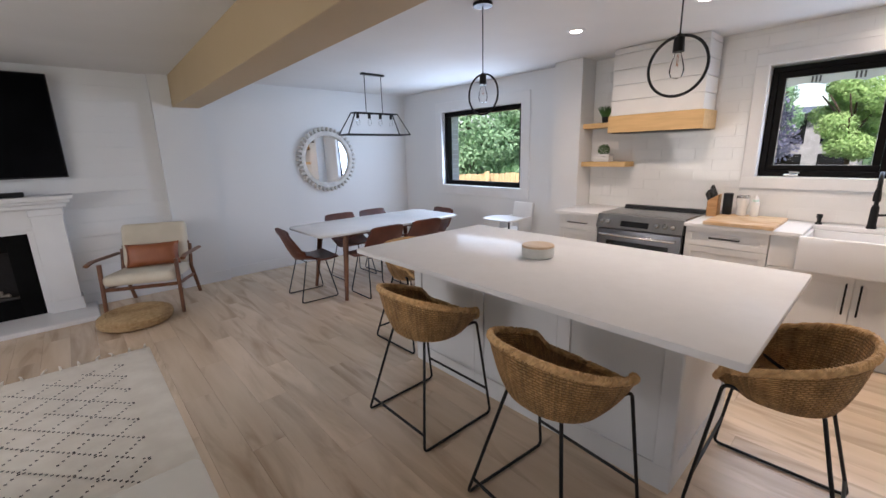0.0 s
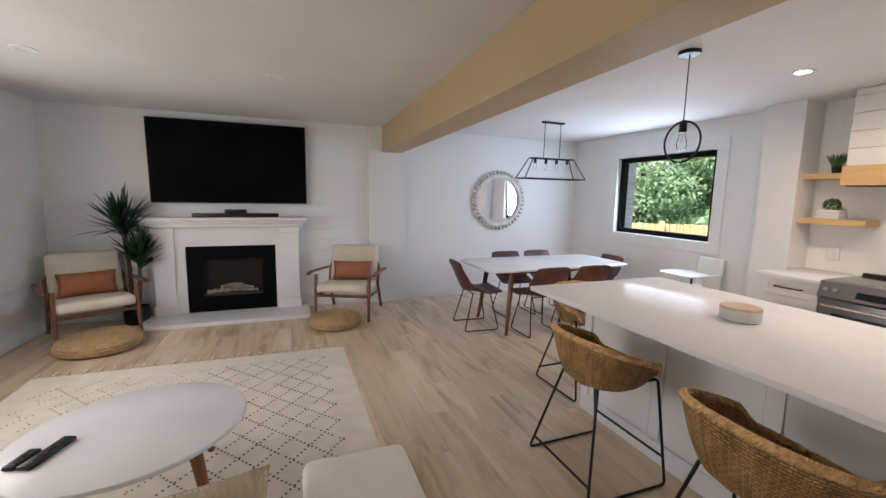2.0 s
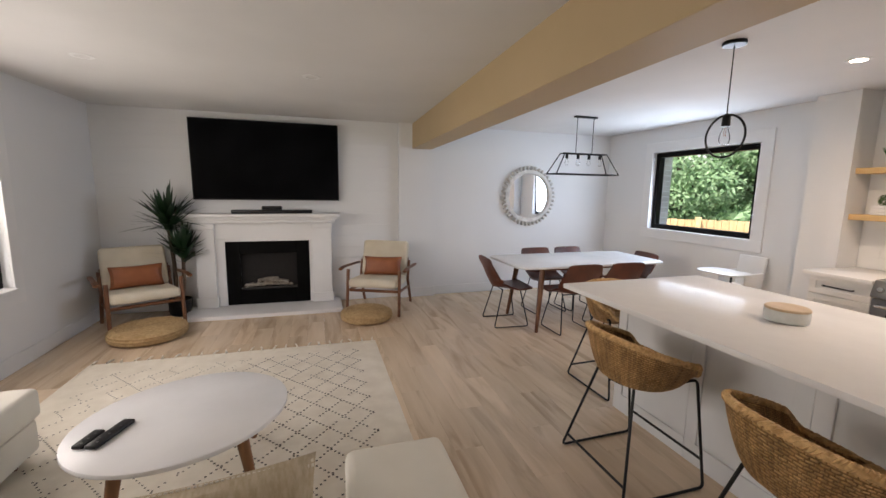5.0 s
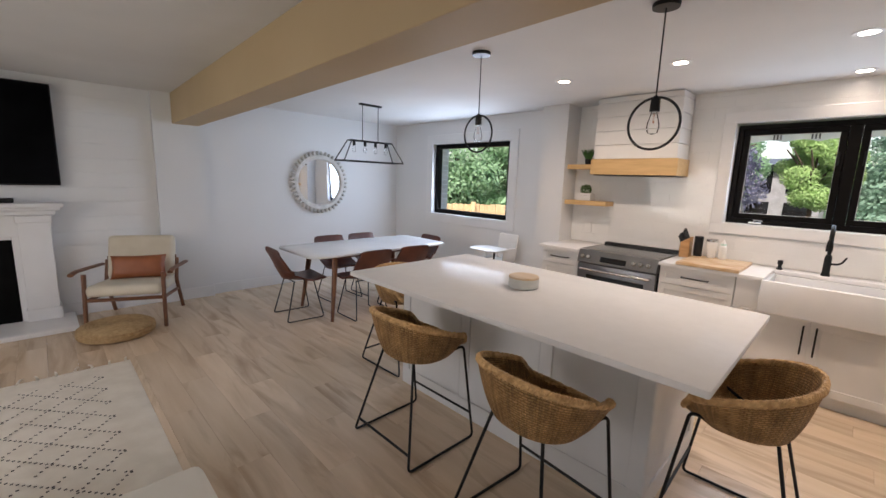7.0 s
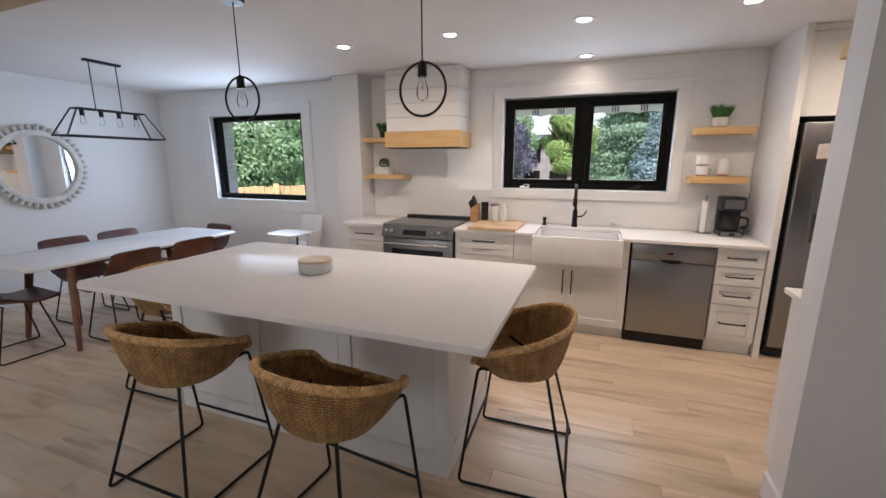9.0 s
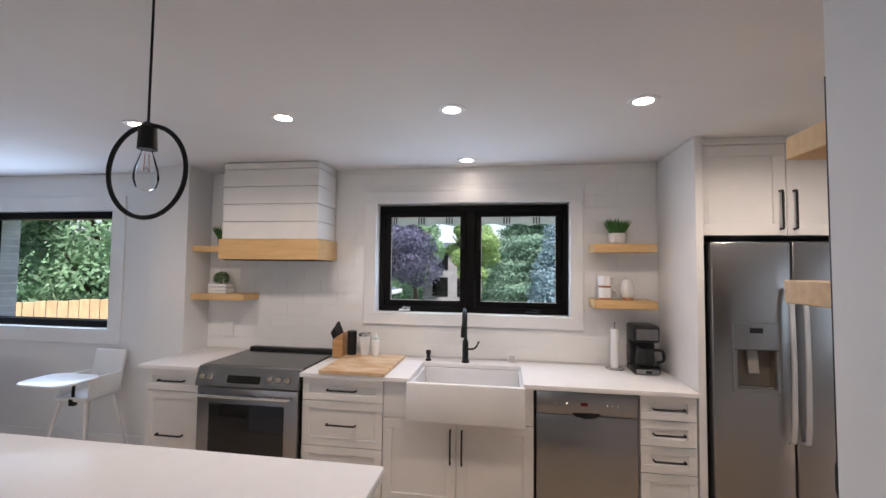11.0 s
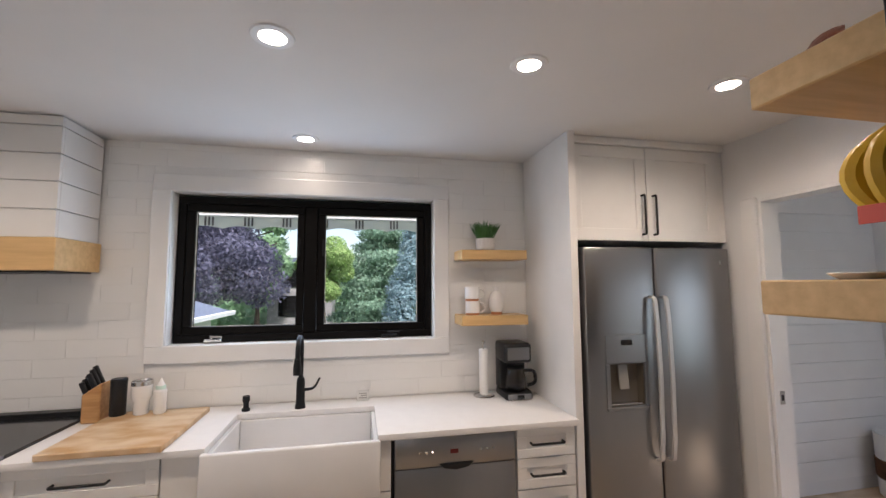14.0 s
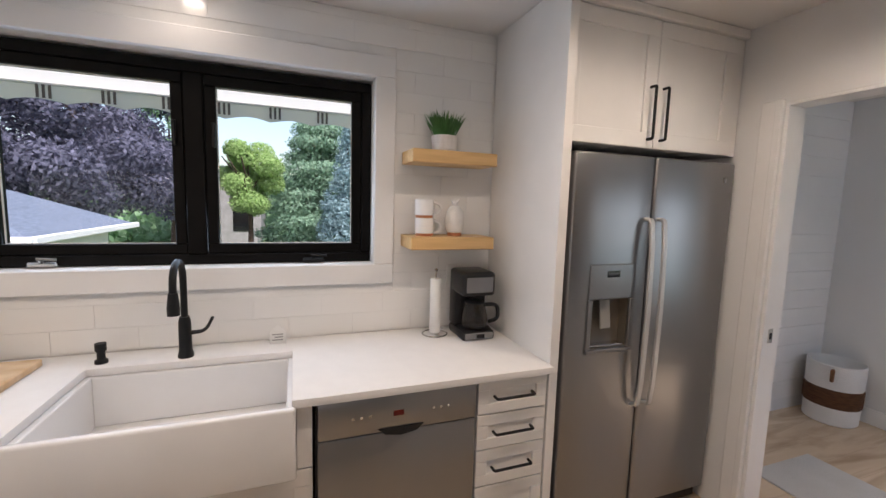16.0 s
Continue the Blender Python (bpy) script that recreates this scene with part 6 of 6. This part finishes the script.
tp2 = thing("throw_pillow", "tan woven throw pillow with a fringed edge", "pillow", at=(0, 0, 0))
part("cover", pillow(0.68, 0.46, 0.16, 16), TAN, tp2)
own = bmesh.new()
for i in range(46):
    x = -0.325 + i * 0.65 / 45
    for r_ in range(2):
        box(x - 0.004, x + 0.004, 0.19 + 0.014 * r_, 0.199 + 0.014 * r_, 0.014 - 0.006 * r_, 0.020 - 0.006 * r_, 0, own)
tagged(part("stitching", own, RUGM, tp2, "pale cross-stitched border"), kind="stuff")
tp2.matrix_basis = pose(-0.69, 1.40, 0.475, 66, 4, 5) @ pose(0, 0, 0, 0, 0, 4)
lumbar(pose(-1.22, 1.28, 0.56, 66, 0, 2) @ Matrix.Diagonal((1, 1.5, 1, 1)), "brown leather pillow leaning on the sofa")


# ---- outside ----
GRASS = mat("lawn", (0.075, 0.12, 0.04), 0.95, second=(0.05, 0.085, 0.03), scale=3, bump=0.8, bscale=30)
structure("ground", box(-300, 300, -300, 300, -1.3, -0.9), GRASS, "mown green lawn")
CEDAR = mat("cedar_fence", (0.62, 0.42, 0.22), 0.8, second=(0.50, 0.32, 0.16), scale=5, stretch=(4, 4, 0.7), bump=0.2, bscale=60, obj_var=0.1)
fe = thing("garden_fence", "new cedar board fence along the garden", "fence", at=(8, 8, -0.9))
fdir = Vector((0.80, -0.60, 0)).normalized()
f0 = Vector((3.6, 10.6, 0))
for i in range(58):
    p = f0 + fdir * (i * 0.145)
    bm = box(-0.068, 0.068, -0.01, 0.01, -0.9, 0.97 + 0.008 * math.sin(i * 1.7), 0.004)
    bm.transform(Matrix.Translation(p) @ pose(0, 0, 0, 0, 0, math.degrees(math.atan2(fdir.y, fdir.x))))
    part("picket", bm, CEDAR, fe)
for i in range(4):
    p = f0 + fdir * (0.6 + i * 2.4) - Vector((0.05, 0.06, 0))
    bm = box(-0.055, 0.055, -0.055, 0.055, -0.9, 1.03, 0.006)
    bm.transform(Matrix.Translation(p) @ pose(0, 0, 0, 0, 0, math.degrees(math.atan2(fdir.y, fdir.x))))
    part("post", bm, CEDAR, fe)


def leaf_cloud(name, blobs, count, size, seed):
    """Many small leaves spread over overlapping masses."""
    rng = np.random.default_rng(seed)
    c = np.array([b[:3] for b in blobs])
    r = np.array([b[3:6] for b in blobs])
    w = np.prod(r, axis=1) ** (2 / 3)
    pick = rng.choice(len(blobs), count, p=w / w.sum())
    d = rng.normal(size=(count, 3))
    d /= np.linalg.norm(d, axis=1)[:, None]
    q = c[pick] + d * r[pick] * (rng.uniform(0.45, 1.08, count) ** 0.6)[:, None]
    a = rng.normal(size=(count, 3))
    a /= np.linalg.norm(a, axis=1)[:, None]
    b = np.cross(a, d)
    b /= np.linalg.norm(b, axis=1)[:, None] + 1e-9
    s = size * rng.uniform(0.6, 1.3, count)[:, None]
    v = np.stack([q - a * s, q + b * s * 0.45, q + a * s, q - b * s * 0.45], axis=1).reshape(-1, 3)
    me = bpy.data.meshes.new(name)
    me.from_pydata(v.tolist(), [], np.arange(count * 4).reshape(-1, 4).tolist())
    return me


def foliage(name, a, b, trans=0.5):
    m = bpy.data.materials.new(name)
    m.use_nodes = True
    nt = m.node_tree
    p = nt.nodes["Principled BSDF"]
    geo = nt.nodes.new("ShaderNodeNewGeometry")
    mx = nt.nodes.new("ShaderNodeMix")
    mx.data_type = "RGBA"
    mx.inputs["A"].default_value, mx.inputs["B"].default_value = (*a, 1), (*b, 1)
    nt.links.new(geo.outputs["Random Per Island"], mx.inputs["Factor"])
    nt.links.new(mx.outputs["Result"], p.inputs["Base Color"])
    p.inputs["Roughness"].default_value, p.inputs["Specular IOR Level"].default_value = 0.7, 0.1
    tl = nt.nodes.new("ShaderNodeBsdfTranslucent")
    nt.links.new(mx.outputs["Result"], tl.inputs["Color"])
    ms = nt.nodes.new("ShaderNodeMixShader")
    ms.inputs[0].default_value = trans
    nt.links.new(p.outputs[0], ms.inputs[1])
    nt.links.new(tl.outputs[0], ms.inputs[2])
    nt.links.new(ms.outputs[0], nt.nodes["Material Output"].inputs[0])
    return m


GREEN = foliage("maple_leaves", (0.20, 0.34, 0.18), (0.38, 0.54, 0.33))
LIME = foliage("lime_leaves", (0.26, 0.40, 0.14), (0.42, 0.56, 0.24))
PURPLE = foliage("copper_leaves", (0.085, 0.088, 0.125), (0.215, 0.215, 0.30))
CONIFER = foliage("conifer_needles", (0.17, 0.29, 0.20), (0.32, 0.45, 0.33))
BLUE = foliage("spruce_needles", (0.20, 0.31, 0.33), (0.34, 0.45, 0.48))


def tree(name, label, x, y, h, r, material, count, size, seed, conifer=False, trunk_h=1.5, skirt=0.0):
    rng = random.Random(seed)
    o = thing(name, label, "tree", "garden trees", at=(x, y, -0.9))
    bm = tube([(x, y, -0.9), (x + 0.05, y, trunk_h * 0.5), (x, y + 0.05, h * 0.75)], 0.05 * r + 0.07, 10, r_end=0.03)
    for k in range(6):
        a = rng.uniform(0, 6.28)
        z = trunk_h + rng.uniform(0, 0.4) * h
        if not conifer:
            tube([(x, y, z - 0.3), (x + 0.4 * r * math.cos(a), y + 0.4 * r * math.sin(a), z + 0.4), (x + 0.75 * r * math.cos(a), y + 0.75 * r * math.sin(a), z + 1.0)], 0.06, 6, bm, r_end=0.02)
    part("trunk", bm, BARK, o)
    blobs = []
    if conifer:
        for k in range(16):
            s = k / 15
            rr = r * (1 - s) * 0.9 + 0.12
            for j in range(3):
                a = rng.uniform(0, 6.28)
                blobs.append((x + 0.4 * rr * math.cos(a), y + 0.4 * rr * math.sin(a), trunk_h - 0.9 + (h - trunk_h + 0.7) * s, rr * 0.75, rr * 0.75, 0.4))
    else:
        for k in range(int(22 * (1 + skirt))):
            a, u = rng.uniform(0, 6.28), rng.uniform(-1, 1)
            if k >= 22:
                a, q, s = rng.uniform(1.3, 5.0), r * rng.uniform(0.65, 1.0), r * rng.uniform(0.16, 0.26)
                blobs.append((x + q * math.cos(a), y + 0.35 * r + q * math.sin(a), trunk_h + rng.uniform(0, 0.3) * (h - trunk_h), s, s, s * 0.75))
                continue
            q = math.sqrt(1 - u * u) * r * rng.uniform(0.4, 0.85)
            zc = (trunk_h + h) / 2 + u * (h - trunk_h) * 0.42
            s = r * rng.uniform(0.28, 0.46)
            blobs.append((x + q * math.cos(a), y + q * math.sin(a), zc, s, s, s * 0.8))
    me = leaf_cloud("crown", blobs, int(count * 2.3), size * 0.62, seed)
    me.materials.append(material)
    c = new("crown", me)
    c.parent = o
    c.matrix_parent_inverse = Matrix.Translation((-x, -y, 0.9))
    return o


tree("maple_tree", "copper-leaved maple beyond the driveway", 18.0, 6.1, 9.0, 4.0, PURPLE, 52000, 0.125, 1, trunk_h=1.3, skirt=2.2)
tree("maple_tree", "green maple behind the fence", 9.6, 9.6, 6.5, 2.4, GREEN, 16000, 0.115, 2, trunk_h=0.4)
tree("maple_tree", "green maple behind the fence", 7.4, 11.6, 6.0, 2.5, GREEN, 16000, 0.115, 3, trunk_h=0.2)
tree("maple_tree", "green maple behind the fence", 11.8, 7.4, 6.5, 2.2, GREEN, 13000, 0.12, 4, trunk_h=0.4)
tree("cedar_tree", "dense green cedar by the garden fence", 6.6, 9.9, 5.0, 1.3, CONIFER, 9000, 0.12, 5, True, 0.0)
tree("young_tree", "young lime-green tree on the lawn", 20.0, 1.5, 3.8, 1.25, LIME, 12000, 0.085, 6, trunk_h=0.9)
tree("cedar_tree", "tall green conifer across the lawn", 22.0, -1.3, 8.2, 2.9, CONIFER, 26000, 0.13, 7, True, 0.4)
tree("cedar_tree", "tall green conifer across the lawn", 19.5, -4.2, 8.0, 2.9, CONIFER, 22000, 0.13, 8, True, 0.4)
tree("spruce_tree", "blue spruce across the lawn", 18.5, -2.1, 5.0, 1.5, BLUE, 9000, 0.11, 9, True, 0.0)
tree("maple_tree", "green maple by the far house", 25.5, 5.4, 7.0, 2.3, GREEN, 5000, 0.22, 15, trunk_h=0.6)
tree("maple_tree", "green maple beside the porch", -7.6, 11.0, 5.5, 2.8, LIME, 6000, 0.16, 12, trunk_h=0.5)
tree("maple_tree", "green maple beside the porch", -8.5, 6.5, 5.5, 2.6, GREEN, 6000, 0.16, 13, trunk_h=0.5)
blobs = []
rng = random.Random(21)
for k in range(70):
    a = radians(-35 + 125 * k / 69)
    d = rng.uniform(30, 36)
    blobs.append((d * math.cos(a), d * math.sin(a), rng.uniform(-0.5, 1.6) if abs(a - 0.10) > 0.08 else -1.2, 3.2, 3.2, rng.uniform(1.5, 2.2)))
me = leaf_cloud("far_woods", blobs, 30000, 0.38, 30)
me.materials.append(GREEN)
tagged(new("far_woods", me), "distant green trees closing the view", "trees", kind="stuff")

SHINGLE = mat("grey_shingles", (0.125, 0.155, 0.21), 0.9, second=(0.085, 0.105, 0.145), scale=7, stretch=(1, 6, 1), bump=0.3, bscale=30)
SIDING = mat("white_siding", (0.78, 0.78, 0.76), 0.6, scale=2)
ga = thing("garage", "low white garage with a grey shingle roof", "house", at=(10.8, 5.6, -0.9))
part("wall", box(9.3, 12.3, 3.4, 5.8, -0.9, 1.0), SIDING, ga)
own = bmesh.new()
e, z0, z1 = 0.35, 0.98, 1.86
pts = [(9.3 - e, 3.4 - e, z0), (12.3 + e, 3.4 - e, z0), (12.3 + e, 6.1, z0), (9.3 - e, 6.1, z0), (10.8, 5.0, z1), (10.8, 6.1, z1)]
vs = [own.verts.new(p) for p in pts]
for f in ((0, 1, 4), (1, 2, 5, 4), (3, 0, 4, 5), (2, 3, 5), (3, 2, 1, 0)):
    own.faces.new([vs[i] for i in f])
rf = part("roof", own, SHINGLE, ga, "grey asphalt shingle hip roof", smooth=0)
part("gutter", box(8.90, 8.98, 3.0, 6.1, 0.90, 1.0, 0.01), SIDING, rf)
part("gutter", box(8.98, 12.7, 2.98, 3.05, 0.90, 1.0, 0.01), SIDING, rf)
ho2 = thing("far_house", "pale two-storey house behind the trees", "house", at=(29, 3.4, -0.9))
part("wall", box(27, 31, 1.6, 5.2, -0.9, 2.9), mat("tan_brick", (0.27, 0.265, 0.26), 0.9, second=(0.21, 0.205, 0.20), scale=3), ho2)
bm = prism([(26.6, 1.2), (31.4, 1.2), (31.4, 5.6), (26.6, 5.6)], 2.9, 3.2)
part("roof", bm, SHINGLE, ho2)
for y in (2.0, 3.6):
    for z in (-0.2, 1.5):
        part("window", box(26.95, 27.02, y, y + 1.0, z, z + 1.2, 0.01), DARKGLASS, ho2)
lf_ = thing("low_fence", "low brown wooden garden fence", "fence", at=(16, 3.0, -0.9))
for i in range(3):
    part("rail", box(16.0, 16.05, -4.0, 9.0, -0.45 + 0.24 * i, -0.25 + 0.24 * i, 0.01), CEDAR, lf_)
structure("road", box(17.2, 20.5, -40, 40, -0.9, -0.886), mat("asphalt", (0.14, 0.14, 0.145), 0.9, bump=0.4, bscale=50), "grey asphalt street beyond the lawn")

# awning over the kitchen window
aw = thing("window_awning", "cream canvas awning with dark stripes and scalloped valance", "awning", at=(4.9, 0.3, 2.3))
CANVAS = foliage("cream_canvas", (0.72, 0.70, 0.63), (0.76, 0.74, 0.67), 0.55)
STRIPE = mat("dark_stripe", (0.10, 0.085, 0.075), 0.85)
AX = 5.35
own = bmesh.new()
vs = [own.verts.new(p) for p in ((4.66, -1.3, 2.46), (4.66, 1.9, 2.46), (AX, 1.9, 2.175), (AX, -1.3, 2.175))]
own.faces.new(vs)
part("canopy", own, CANVAS, aw)
own = bmesh.new()
n = 96
t_ = [own.verts.new((AX, -1.3 + 3.2 * i / n, 2.175)) for i in range(n + 1)]
u_ = [own.verts.new((AX + 0.01 * math.sin(i * 0.7), -1.3 + 3.2 * i / n, 2.072 + 0.022 * abs(math.sin(math.pi * i / 8)))) for i in range(n + 1)]
for i in range(n):
    own.faces.new((t_[i], t_[i + 1], u_[i + 1], u_[i]))
part("valance", own, CANVAS, aw)
for k in range(11):
    y = -1.2 + k * 0.30
    for d in (-0.028, 0.0, 0.028):
        part("stripe", box(AX - 0.014, AX - 0.011, y + d - 0.007, y + d + 0.007, 2.095, 2.168), STRIPE, aw)
part("front_bar", tube([(AX, -1.3, 2.18), (AX, 1.9, 2.18)], 0.012, 8), TRIM, aw)
for y in (-1.3, 1.9):
    part("side_arm", tube([(4.64, y, 2.02), (AX, y, 2.18)], 0.01, 8), TRIM, aw)

# porch outside the living room window
po = thing("porch_screen", "white louvred privacy screen on the porch", "screen", at=(-4.4, 6.8, -0.9))
for i in range(15):
    bm = box(-4.43, -4.40, 6.14, 7.6, -0.6 + 0.135 * i, -0.49 + 0.135 * i, 0.005)
    part("slat", bm, SIDING, po)
for y in (6.07, 6.85, 7.6):
    part("post", box(-4.46, -4.38, y, y + 0.07, -0.9, 1.62, 0.006), SIDING, po)
pc = thing("porch_post", "square white porch post", "post", at=(-4.3, 5.85, -0.9))
part("post", box(-4.45, -4.18, 5.70, 6.0, -0.9, 2.62, 0.01), SIDING, pc)
pf = thing("porch_roof", "white porch ceiling and beam", "roof", at=(-3.9, 3.0, 2.4))
part("soffit", box(-4.6, LX - 0.21, 0.5, 8.5, 2.50, 2.60), SIDING, pf)
part("beam", box(-4.6, -4.4, 0.5, 8.5, 2.28, 2.50), SIDING, pf)
structure("pavement_porch", box(-4.7, LX - 0.2, 0.5, 8.5, -0.9, -0.12), mat("concrete", (0.45, 0.44, 0.42), 0.9, bump=0.3, bscale=40), "grey concrete porch slab")

# ---- wall tiles and floor boards ----
def tile_mesh(w, h, t=0.003):
    bm = box(-t, 0, -w / 2, w / 2, -h / 2, h / 2, 0.0006)
    me = bpy.data.meshes.new("tile")
    bm.to_mesh(me)
    bm.free()
    me.materials.append(TILE)
    return me


TILES = {}
tilt_rng = random.Random(17)
TW, TH, GAP = 0.300, 0.100, 0.0007
BLOCK = [(KW[0] - 0.10, KW[1] + 0.10, KW[2] - 0.10, KW[3] + 0.10), (HY0 + 0.018, HY1 - 0.018, 1.86, 3.0)]
row = 0
z = CTR + 0.001
while z < CEIL - 0.02:
    zt = min(z + TH, CEIL - 0.002)
    y = 2.618 - (0.15 if row % 2 else 0.0)
    y = y + TW
    while y > -1.12:
        ya, yb = max(y - TW, -1.120), min(y, 2.618)
        y -= TW
        if yb - ya < 0.03:
            continue
        spans = [(ya, yb)]
        for a, b, c, d in BLOCK:
            if z >= d or zt <= c:
                continue
            nxt = []
            for p, q in spans:
                if q <= a or p >= b:
                    nxt.append((p, q))
                else:
                    if p < a:
                        nxt.append((p, a))
                    if q > b:
                        nxt.append((b, q))
            spans = nxt
        for p, q in spans:
            if q - p < 0.015:
                continue
            key = (round(q - p - GAP, 3), round(zt - z - GAP, 3))
            if key not in TILES:
                TILES[key] = tile_mesh(*key)
            o = new("tile", TILES[key])
            o.location = (WX, (p + q) / 2, (z + zt) / 2)
            o.rotation_euler = (0, tilt_rng.uniform(-0.006, 0.006), tilt_rng.uniform(-0.005, 0.005))
            o.parent = kitchen_wall
    z = zt
    row += 1

PLANKS = {}


def plank_mesh(length, w=0.178):
    bm = box(-w / 2 + 0.0004, w / 2 - 0.0004, -length / 2 + 0.0004, length / 2 - 0.0004, -0.012, 0.0, 0.0006)
    me = bpy.data.meshes.new("plank")
    bm.to_mesh(me)
    bm.free()
    me.materials.append(OAK)
    return me


rng = random.Random(4)
PW, PL = 0.178, 1.22
made = 0
rest = bmesh.new()
x = LX + PW / 2
i = 0
while x - PW / 2 < 4.42:
    y = -4.3 + (i * 0.437) % PL - PL
    while y < NY:
        ya, yb = max(y, -4.3), min(y + PL, NY)
        y += PL
        ln = round(yb - ya, 2)
        if ln < 0.04:
            continue
        if x < 1.75 and yb < -2.8:
            continue
        near = yb > -0.9 and x > -2.4
        if near and made < 300:
            if ln not in PLANKS:
                PLANKS[ln] = plank_mesh(ln)
            o = new("plank", PLANKS[ln])
            o.location = (x, (ya + yb) / 2, 0)
            o.parent = floor
            made += 1
        else:
            box(x - PW / 2 + 0.0006, x + PW / 2 - 0.0006, ya + 0.0006, yb - 0.0006, -0.012, 0.0, 0, rest)
    x += PW
    i += 1
tagged(part("plank_field", rest, OAK, floor, smooth=0), kind="stuff")
